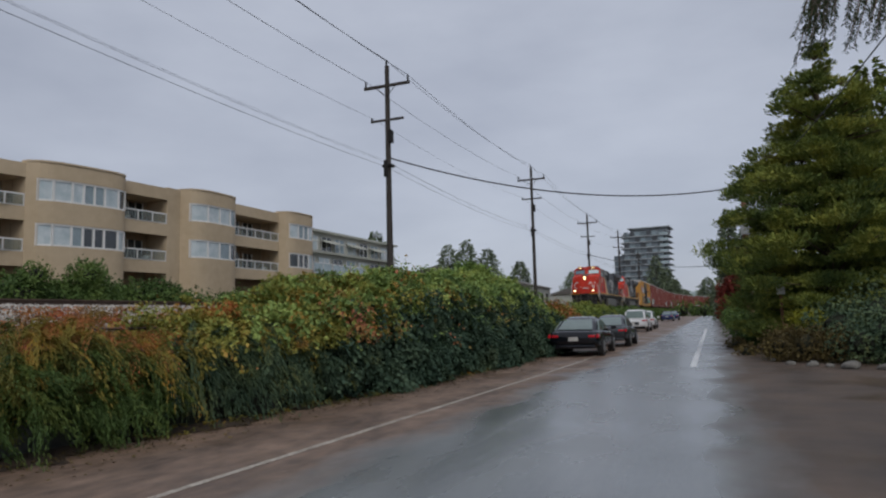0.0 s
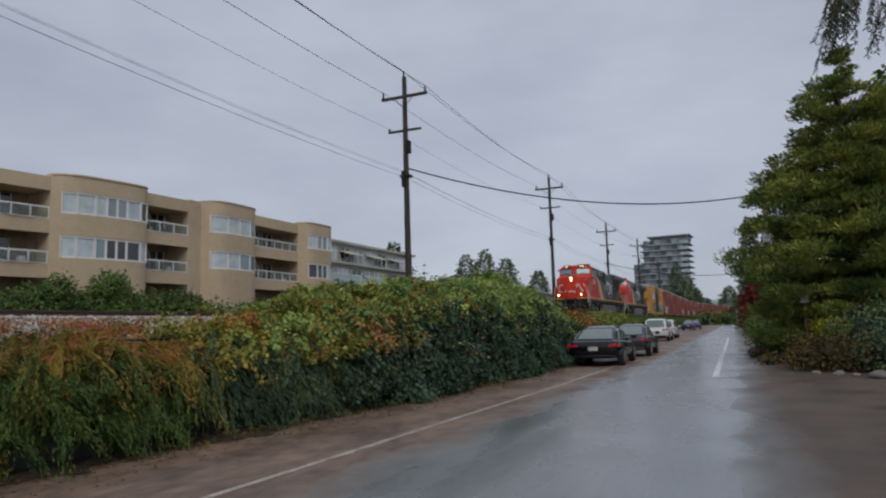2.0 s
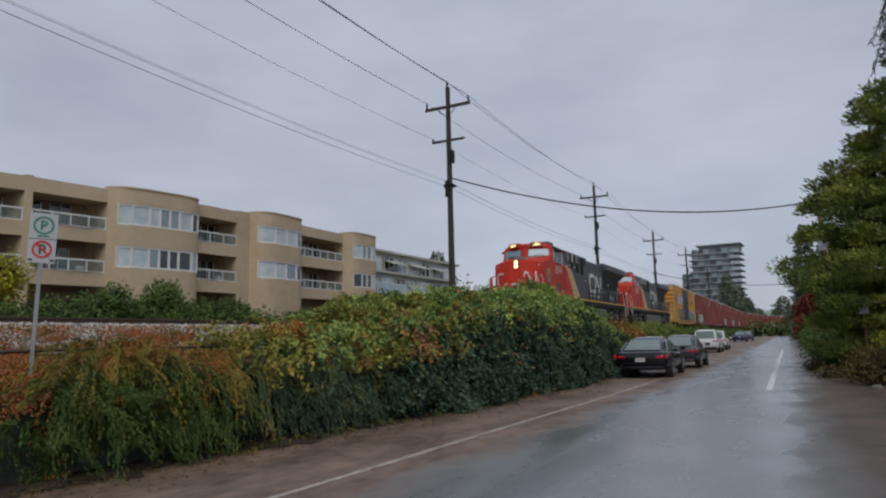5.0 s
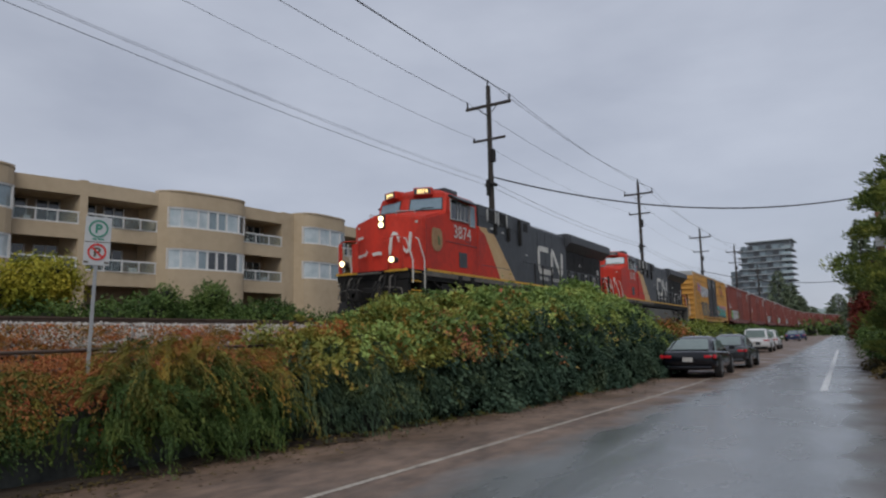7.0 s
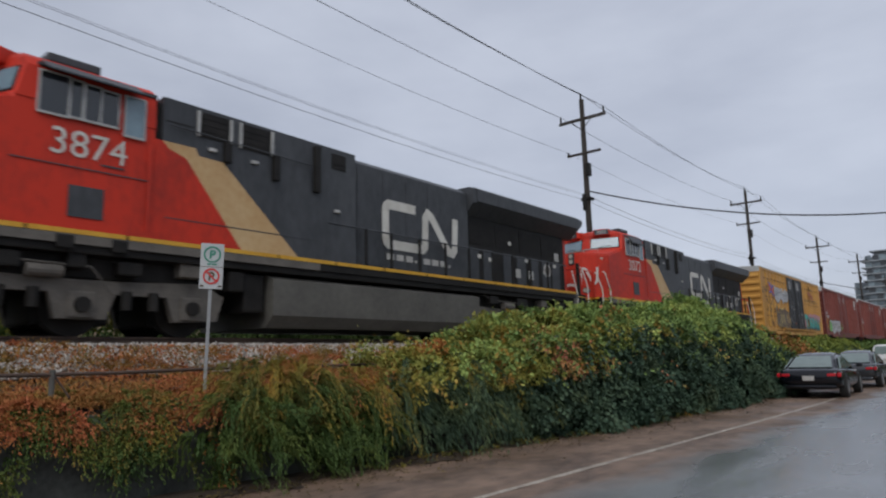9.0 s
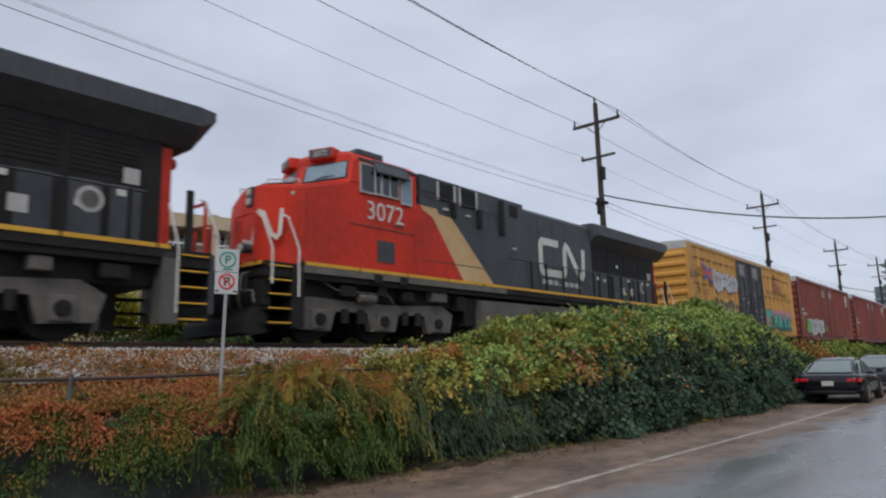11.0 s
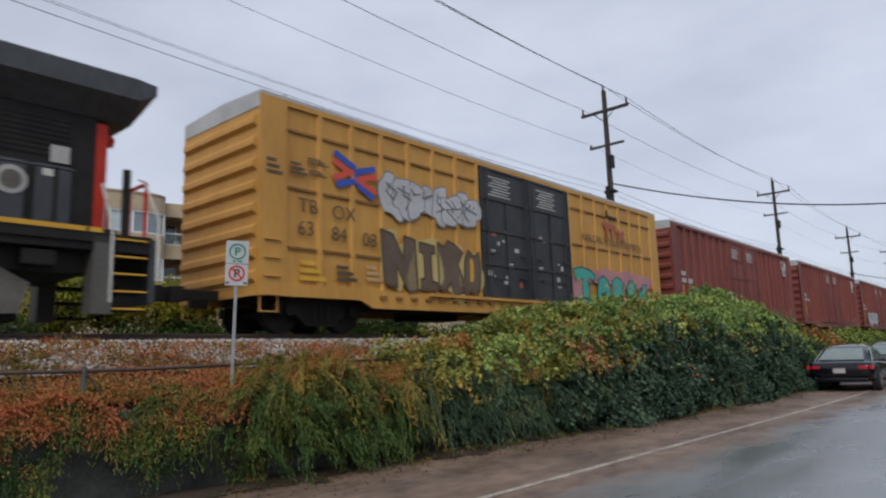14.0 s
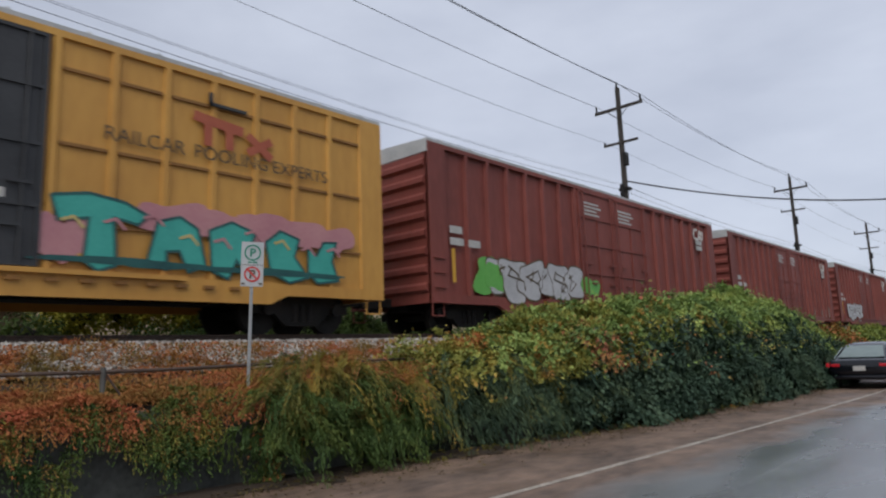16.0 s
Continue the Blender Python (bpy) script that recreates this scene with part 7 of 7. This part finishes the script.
def conifer(x, y, h, r, label, mat=HAZENEEDLE, n=2600, size=0.45, seed=1, base=0.4):
    """A spire of drooping whorls: trunk, limbs and many small sprays of needles."""
    Tn = thing("conifer", label, "tree", Matrix.Translation((x, y, 0)))
    part("trunk", tube((0, 0, -0.05), (0, 0, h * 0.96), 0.018 * h + 0.06, 0.03, 8), BARK, Tn)
    rd = np.random.default_rng(seed)
    t = 1 - rd.uniform(0, 1, n) ** 0.62 * 0.98
    t = base / h + (1 - base / h) * t
    a = rd.uniform(0, 2 * math.pi, n)
    lobe = 1 + 0.3 * np.sin(a * 5 + t * 23) + 0.2 * np.sin(t * h * 4.2 + a)
    rr = (r * (1 - t) ** 0.7 + 0.15) * lobe * np.sqrt(rd.uniform(0.1, 1, n))
    P = np.stack([rr * np.cos(a), rr * np.sin(a), t * h - 0.18 * rr + rd.normal(0, 0.1, n)], -1)
    out = np.stack([np.cos(a), np.sin(a), -0.35 + 0 * a], -1)
    L = size * rd.uniform(0.6, 1.4, n)
    ob = leaves("crown", mat, P, out + unit(n) * 0.5, unit(n) + np.array([0, 0, 1.0]), L, L * 0.5, "", "")
    del ob["kind"]
    ob.parent = Tn
    limbs = bmesh.new()
    for q in range(26):
        tt = base / h + 0.9 * q / 26
        aa = q * 2.4
        add_tube(limbs, (0, 0, tt * h), (0.7 * r * (1 - tt) * math.cos(aa), 0.7 * r * (1 - tt) * math.sin(aa), tt * h - 0.1), 0.03 + 0.003 * h * (1 - tt), 0.01, 5)
    part("branchwork", limbs, BARK, Tn)
    return Tn


def big_pine(x, y, h, radius):
    """The large tree beside the road: forked limbs in tiers, each carrying flat, ragged pads of needles."""
    Tn = thing("pine_tree", "large dense green pine beside the road", "tree", Matrix.Translation((x, y, 0)))
    part("trunk", loft([[(0.42 * k * math.cos(2 * math.pi * i / 12) + 0.1 * math.sin(z), 0.42 * k * math.sin(2 * math.pi * i / 12), z) for i in range(12)] for z, k in ((-0.05, 1.25), (0.5, 0.95), (3, 0.8), (6, 0.55), (h - 0.5, 0.1))]), BARK, Tn, "brown bark trunk", True)
    rd = np.random.default_rng(21)
    P, D = [], []
    limbs = bmesh.new()
    tiers = 17
    for tier in range(tiers):
        t = 0.05 + 0.94 * tier / (tiers - 1)
        prof = np.interp(t, [0, 0.12, 0.35, 0.6, 0.85, 1.0], [0.86, 0.97, 1.0, 0.76, 0.40, 0.06])
        count = max(3, int(13 * prof))
        for q in range(count):
            a = 2 * math.pi * (q + rd.uniform(-0.3, 0.3)) / count + tier * 1.9
            ln = radius * prof * rd.uniform(0.66, 1.1)
            z0 = t * h + rd.normal(0, 0.16)
            rise = rd.uniform(-0.12, 0.22)
            tip = np.array([ln * math.cos(a), ln * math.sin(a), z0 + rise * ln])
            add_tube(limbs, (0, 0, z0 - 0.25), tuple(tip * np.array([0.9, 0.9, 1]) - np.array([0, 0, 0.08])), 0.055, 0.015, 5)
            pads = 5 if ln > 1.6 else 3
            for p in range(pads):
                f = 0.25 + 0.75 * (p + rd.uniform(0.2, 0.8)) / pads
                side = rd.normal(0, 0.15) * ln
                c = np.array([tip[0] * f - side * math.sin(a), tip[1] * f + side * math.cos(a), z0 + rise * ln * f + rd.normal(0, 0.05)])
                rp = rd.uniform(0.34, 0.74) * (0.55 + 0.45 * ln / radius)
                m = int(560 * rp * rp / 0.4)
                u = unit(m)
                k = rp * (1 + 0.25 * np.sin(7 * u[:, 0] + 5 * u[:, 1])) * rd.uniform(0.55, 1.05, m)
                P.append(c + u * k[:, None] * np.array([1.0, 1.0, 0.40])); D.append(u * np.array([1, 1, 0.4]) + np.array([math.cos(a) * 0.5, math.sin(a) * 0.5, 0.75]))
    P, D = np.concatenate(P), np.concatenate(D)
    k = len(P)
    L = rd.uniform(0.09, 0.19, k)
    ob = leaves("crown", NEEDLE, P, D + unit(k) * 0.5, unit(k), L, L * 0.32, "", "")
    del ob["kind"]
    ob.parent = Tn
    part("branchwork", limbs, BARK, Tn)
    return Tn


big_pine(4.05, 27.0, 10.9, 3.9)
conifer(7.5, 36, 13, 4.0, "dark conifer behind the large pine", NEEDLE, 9000, 0.4, 31)
conifer(2.4, 92, 14.5, 1.9, "tall dark conifer beside the road", HAZENEEDLE, 8000, 0.4, 2)
conifer(4.6, 84, 13, 2.4, "dark conifer along the road", HAZENEEDLE, 8000, 0.4, 3)
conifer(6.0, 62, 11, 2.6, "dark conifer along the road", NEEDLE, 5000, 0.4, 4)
# the far crowns carry painted haze in their needle colour
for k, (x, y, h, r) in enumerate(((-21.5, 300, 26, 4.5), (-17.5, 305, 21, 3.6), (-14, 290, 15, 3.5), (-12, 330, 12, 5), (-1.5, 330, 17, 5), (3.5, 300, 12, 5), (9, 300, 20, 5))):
    conifer(x, y, h, r * 1.5, "far dark conifer beyond the railway bend", HAZENEEDLE, 4200, 1.0, 40 + k)
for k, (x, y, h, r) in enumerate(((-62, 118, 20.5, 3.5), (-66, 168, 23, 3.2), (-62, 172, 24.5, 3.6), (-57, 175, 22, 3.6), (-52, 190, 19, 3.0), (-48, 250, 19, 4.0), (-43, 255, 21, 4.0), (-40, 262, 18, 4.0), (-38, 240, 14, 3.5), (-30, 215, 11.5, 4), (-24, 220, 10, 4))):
    conifer(x, y, h * 0.93, r * 2.1, "far conifer behind the houses", HAZENEEDLE, 5200, 0.8, 60 + k, 1.0)
mound("red_maple", MAPLE, [(1.9, 74, 2.2, 1.2), (1.7, 74.5, 3.4, 1.1), (2.4, 73.5, 4.2, 0.9), (1.6, 74, 1.2, 1.0)], 3500, 0.28, "dark red maple beside the road", "tree")

# the garden bed and verge under the pine
mound("bed_shrub", SHRUB, [(1.75, 21.6, 0.35, 0.55), (2.4, 21.2, 0.45, 0.65), (3.1, 21.0, 0.4, 0.6), (2.0, 22.6, 0.5, 0.6)], 6500, 0.07, "low brownish-red shrub in the garden bed", "shrub")
mound("bed_shrub", DROOP, [(3.6, 20.6, 0.5, 0.7), (4.3, 20.8, 0.7, 0.9), (5.2, 20.6, 0.6, 0.9), (6.2, 20.6, 0.7, 0.9), (3.4, 22.6, 0.9, 0.9), (4.6, 23.0, 1.2, 1.1)], 10000, 0.09, "dark green shrubs below the pine", "shrub")
mound("yellow_shrub", GOLD, [(2.75, 23.6, 1.15, 0.4), (2.95, 23.4, 0.85, 0.42)], 1800, 0.08, "yellow-green shrub in the garden bed", "shrub")
mound("bed_shrub", BUSH, [(1.3, 31.5, 0.3, 0.5), (1.9, 30.8, 0.6, 0.8), (1.7, 33, 0.7, 0.8), (1.6, 36, 0.6, 0.9), (1.7, 40, 0.7, 0.9), (1.9, 44, 0.6, 0.8), (1.8, 50, 0.8, 1.0), (1.8, 56, 0.8, 1.0), (1.6, 62, 0.8, 1.0), (1.8, 68, 1, 1.1)], 9000, 0.13, "green verge shrubs along the road", "shrub")
mound("grass_tuft", SHRUB, [(0.95, 24.2, 0.08, 0.35), (1.1, 25.2, 0.08, 0.3), (0.8, 28.5, 0.08, 0.4), (0.9, 30, 0.05, 0.35)], 1200, 0.09, "flat weeds along the verge", "weeds")
rd = random.Random(4)
for x, y, s in ((1.85, 20.2, 0.16), (2.3, 19.6, 0.2), (3.05, 18.9, 0.3), (3.7, 18.6, 0.24), (4.4, 18.3, 0.3), (5.3, 18.2, 0.26), (1.5, 21.4, 0.14), (2.65, 19.3, 0.14)):
    bm = bmesh.new()
    s *= 0.72
    bmesh.ops.create_icosphere(bm, subdivisions=3, radius=s)
    for v in bm.verts:
        v.co *= 1 + 0.35 * noise.noise(v.co * (2.0 / s * 0.35) + Vector((x, y, 0)))
        v.co.z *= 0.62
    solid("boulder", bm, BOULDER, "rounded grey boulder at the edge of the garden bed", "boulder", "boulders round the bed", m=Matrix.Translation((x, y, s * 0.3)) @ pose(0, 0, 0, 0, 0, rd.uniform(0, 360)), smooth=True)
Q = thing("back_of_sign", "grey back of a road sign on a wooden post", "sign", Matrix.Translation((2.2, 25.5, 0)))
part("post", box((-0.04, -0.04, -0.02), (0.04, 0.04, 2.3), 0.01), POLEBROWN, Q)
part("plate", box((-0.13, -0.07, 1.98), (0.13, -0.055, 2.3), 0.004), GALV, Q)
mound("garden_stump", BOULDER, [(2.55, 24.5, 0.3, 0.35)], 10, 0.05, "pale weathered stump", "stump")

# fronds of a near tree that hang into the view from above
n_ = 95
P, D = [], []
twigs = bmesh.new()
for q in range(n_):
    x0, y0, z0 = rng.uniform(0.9, 2.2), 6.0 + rng.uniform(-0.3, 0.4), 4.02 + rng.uniform(-0.1, 0.25)
    ln = rng.uniform(0.3, 0.62) * (0.6 + 0.4 * min(1, (x0 - 0.7)))
    tipx = -0.25 + rng.normal(0, 0.08)
    add_tube(twigs, (x0, y0, z0), (x0 + tipx * ln, y0, z0 - ln * 0.9), 0.006, 0.002, 4)
    for s in np.linspace(0, 1, 60):
        P.append((x0 + tipx * ln * s, y0, z0 - ln * 0.9 * s)); D.append((tipx + rng.choice([-0.7, 0.7]), rng.normal(0, 0.4), -0.8))
P = np.array(P) + rng.normal(0, 0.006, (len(P), 3)); k = len(P)
FR = thing("cedar_bough", "dark drooping cedar fronds of a near tree", "tree", Matrix())
ob = leaves("fronds", FRONDDARK, P, np.array(D) + unit(k) * 0.25, unit(k) + np.array([0, -1.0, 0]), rng.uniform(0.025, 0.055, k), rng.uniform(0.006, 0.012, k), "", "")
del ob["kind"]
ob.parent = FR
part("twig_spray", twigs, BARK, FR)
part("bough", pipe([(0.95, 6.0, 4.32), (1.6, 6.05, 4.36), (3.0, 6.4, 4.7), (4.4, 7.2, 5.2)], 0.03), BARK, FR)
part("trunk", tube((4.5, 7.25, -0.05), (4.4, 7.2, 7.5), 0.35, 0.2, 12), BARK, FR)

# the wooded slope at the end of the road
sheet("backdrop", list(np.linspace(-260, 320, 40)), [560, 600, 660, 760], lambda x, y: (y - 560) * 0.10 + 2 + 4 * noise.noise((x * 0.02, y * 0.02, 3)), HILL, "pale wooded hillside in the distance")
mound("far_thicket", BUSH, [(x, 208 + 3 * math.sin(x), 1.5, 3.2) for x in range(-8, 26, 3)], 3500, 0.7, "green shrubs at the end of the road", "shrub")

# ---- parked cars ----


def car(label, paint, length, width, height, m, hatch=False, plate=True):
    """A car with wheel arches, glasshouse, lamps and wheels. y runs from its tail (0) to its front."""
    C = thing("car", label, "car", m, "parked cars")
    w = width / 2
    hb = 0.64 * height if not hatch else 0.58 * height
    st = [(0.0, 0.50, hb - 0.2, 0.80), (0.04, 0.40, hb - 0.07, 0.87), (0.14, 0.31, hb + (0.0 if not hatch else -0.02), 0.93), (0.32, 0.27, hb + (0.03 if not hatch else 0.0), 0.97), (0.75, 0.22, hb + 0.03, 1.0), (length * 0.5, 0.2, hb - 0.02, 1.0), (length * 0.72, 0.2, hb - 0.06, 1.0), (length - 0.5, 0.24, hb - 0.2, 0.96), (length - 0.08, 0.32, hb - 0.32, 0.86), (length, 0.42, hb - 0.42, 0.78)]
    secs = []
    for y, z0, z1, k in st:
        ww = w * k
        secs.append([(-ww * 0.9, y, z0), (ww * 0.9, y, z0), (ww, y, z0 + 0.14), (ww, y, (z0 + z1) / 2 + 0.08), (ww * 0.95, y, z1 - 0.03), (ww * 0.86, y, z1), (-ww * 0.86, y, z1), (-ww * 0.95, y, z1 - 0.03), (-ww, y, (z0 + z1) / 2 + 0.08), (-ww, y, z0 + 0.14)])
    shell = part("body", loft(secs), paint, C, smooth=True)
    rounding = shell.modifiers.new("rounding", "SUBSURF")
    rounding.levels, rounding.render_levels = 2, 2
    if hatch:
        roof = [(0.10, hb - 0.02, 0.86), (0.42, height - 0.06, 0.74), (0.9, height, 0.74), (length * 0.56, height - 0.03, 0.74), (length * 0.76, hb - 0.05, 0.84)]
    else:
        roof = [(0.30, hb - 0.02, 0.80), (1.35, height - 0.08, 0.62), (2.0, height, 0.60), (length * 0.55, height - 0.03, 0.63), (length * 0.75, hb - 0.06, 0.80)]
    cab = []
    for y, z, k in roof:
        ww = w * k
        zb = hb - 0.06
        t = max(0.02, z - zb)
        wb = w * (0.86 if hatch else 0.83)
        cab.append([(-wb, y, zb), (wb, y, zb), (ww + (w * 0.86 - ww) * 0.12, y, zb + t * 0.9), (ww * 0.9, y, zb + t), (ww * 0.5, y, zb + t * 1.03), (-ww * 0.5, y, zb + t * 1.03), (-ww * 0.9, y, zb + t), (-ww - (w * 0.86 - ww) * 0.12, y, zb + t * 0.9)])
    bm = loft(cab)
    bmesh.ops.bevel(bm, geom=list(bm.edges), offset=0.06, segments=3, affect="EDGES")
    part("roof", bm, paint, C, smooth=True)

    def pane(pts, name, push):
        bm = bmesh.new()
        vs = [bm.verts.new(Vector(p) + Vector(push)) for p in pts]
        back = [bm.verts.new(Vector(p) - Vector(push) * 0.5) for p in pts]
        bm.faces.new(vs)
        bm.faces.new(back[::-1])
        for i in range(len(pts)):
            bm.faces.new((vs[i], vs[(i + 1) % len(pts)], back[(i + 1) % len(pts)], back[i]))
        part(name, bm, CARGLASS, C)

    (ya, za, ka), (yb, zb_, kb) = roof[0], roof[1]
    def mixp(u, s, k):
        return (s * w * (ka + (kb - ka) * u) * k, ya + (yb - ya) * u, za + (zb_ - za) * u)
    pane([mixp(0.15, -1, 0.86), mixp(0.15, 1, 0.86), mixp(0.92, 1, 0.84), mixp(0.92, -1, 0.84)], "rear_window", (0, -0.02, 0.02))
    (ya, za, ka), (yb, zb_, kb) = roof[4], roof[3]
    pane([mixp(0.1, -1, 0.86), mixp(0.1, 1, 0.86), mixp(0.92, 1, 0.86), mixp(0.92, -1, 0.86)], "windshield", (0, 0.02, 0.02))
    for s in (-1, 1):
        zt = height - 0.14
        z0 = hb + 0.02
        ys_ = [roof[0][0] + 0.45, roof[1][0] + 0.15, roof[2][0] + 0.6, roof[3][0] - 0.1, roof[4][0] - 0.35]
        def sx(z):
            return s * w * (0.86 - (0.10 if hatch else 0.20) * (z - hb) / (height - hb)) 
        pane([(sx(z0), ys_[0], z0), (sx(z0), (ys_[0] + ys_[4]) / 2, z0), (sx(zt), (ys_[0] + ys_[4]) / 2, zt), (sx(zt), ys_[1], zt)], "side_window", (s * 0.03, 0, 0))
        pane([(sx(z0), (ys_[0] + ys_[4]) / 2 + 0.08, z0), (sx(z0), ys_[4], z0), (sx(zt), ys_[3] - 0.1, zt), (sx(zt), (ys_[0] + ys_[4]) / 2 + 0.08, zt)], "side_window", (s * 0.03, 0, 0))
        zl = hb - (0.17 if not hatch else 0.12)
        part("tail_lamp", boxes([((min(s * w * 0.56, s * w * 0.82), -0.012, zl - 0.035), (max(s * w * 0.56, s * w * 0.82), 0.09, zl + 0.05)), ((min(s * w * 0.86, s * w * 0.965), 0.0, zl - 0.05), (max(s * w * 0.86, s * w * 0.965), 0.22, zl + 0.07))], 0.02), TAILRED, C)
        part("mirror", boxes([((min(s * w, s * (w + 0.2)), length * 0.66, hb), (max(s * w, s * (w + 0.2)), length * 0.66 + 0.14, hb + 0.14))], 0.03), paint, C)
        part("headlamp", boxes([((min(s * w * 0.5, s * w * 0.86), length - 0.2, hb - 0.42), (max(s * w * 0.5, s * w * 0.86), length - 0.02, hb - 0.3))], 0.03), LAMPOFF, C)
    part("bumper", boxes([((-w * 0.80, -0.025, 0.30), (w * 0.80, 0.14, 0.42))], 0.05), paint if not hatch else STEEL, C)
    if plate:
        part("number_plate", box((-0.16, -0.022, hb - 0.33), (0.16, -0.004, hb - 0.19), 0.004), PALEINK, C)
    for yy in (0.92, length - 0.92):
        for s in (-1, 1):
            arch = part("wheel_arch", tube((s * (w - 0.18), yy, 0.34), (s * (w + 0.004), yy, 0.34), 0.385, n=24), TYRE, C)
            wh = part("wheel", tube((s * (w - 0.2), yy, 0.33), (s * (w + 0.015), yy, 0.33), 0.33, n=24), TYRE, C)
            part("rim", tube((s * (w + 0.015), yy, 0.33), (s * (w + 0.025), yy, 0.33), 0.22, 0.2, 16), RIM, wh)
    return C


car("black sedan parked half on the verge", CARBLACK, 4.7, 1.84, 1.38, Matrix.Translation((-4.56, 23.3, 0)) @ pose(0, 0, 0, 0, 0, 1.0))
car("dark grey sedan parked behind the black one", CARGREY, 4.5, 1.74, 1.4, Matrix.Translation((-4.35, 29.9, 0)))
car("white crossover parked along the hedge", CARWHITE, 4.6, 1.88, 1.68, Matrix.Translation((-5.55, 52.5, 0)), True)
car("white car parked ahead of the crossover", CARWHITE, 4.5, 1.8, 1.6, Matrix.Translation((-5.62, 60.5, 0)), True)
car("dark blue car parked far down the road", CARBLUE, 4.5, 1.85, 1.5, Matrix.Translation((-6.6, 108, 0)), False)
car("dark blue car parked far down the road", CARBLUE, 4.5, 1.85, 1.5, Matrix.Translation((-6.2, 118, 0)), False)

# a crossing signal with a red light at the end of the road
X = thing("crossing_signal", "railway crossing signal with a red light", "signal", Matrix.Translation((0.6, 185, 0)))
part("post", tube((0, 0, -0.02), (0, 0, 4.2), 0.09, n=8), ZINC, X)
part("arm", tube((-1.0, 0, 3.4), (1.0, 0, 3.4), 0.06, n=6), STEEL, X)
for s in (-1, 1):
    hd = part("lamp_hood", tube((s * 0.75, -0.2, 3.4), (s * 0.75, 0.1, 3.4), 0.3, n=12), STEEL, X)
    part("lens", tube((s * 0.75, -0.23, 3.4), (s * 0.75, -0.2, 3.4), 0.22, n=12), TAILRED, hd)

# ---- what moves ----
# seconds and where the front coupler is along the track
RUN = [(0.0, 73.6), (3.5, 45.0), (6.0, 24.6), (8.0, 8.2), (8.7, 2.6), (11.0, -15.75), (12.0, -23.7), (14.3, -42.3), (15.5, -52.2), (16.0, -56.35)]


def place(s, length):
    """A car whose ends both lie on the track's middle."""
    x0, y0, _ = track_at(s)
    x1, y1, _ = track_at(s + length)
    return pose(x0, y0, RAIL_TOP, 0, 0, -math.degrees(math.atan2(x1 - x0, y1 - y0)))


def motions():
    for ob, back in CONSIST:
        ln = 22.0 if back < 40 else 19.45
        walk(ob, [(float(t), place(interp(RUN, t) + back, ln)) for t in range(17)])
    step = 0.08
    for axles, r in ((lead_axles, 0.53), (second_axles, 0.53), (yellow_axles, 0.46), (red_axles, 0.46)):
        for a in axles:
            x, y, z = a.location
            rows = []
            for k in range(int(16 / step) + 1):
                t = k * step
                rows.append((t, pose(x, y, z, math.degrees((RUN[0][1] - interp(RUN, t)) / r) % 360)))
            walk(a, rows)


motions()
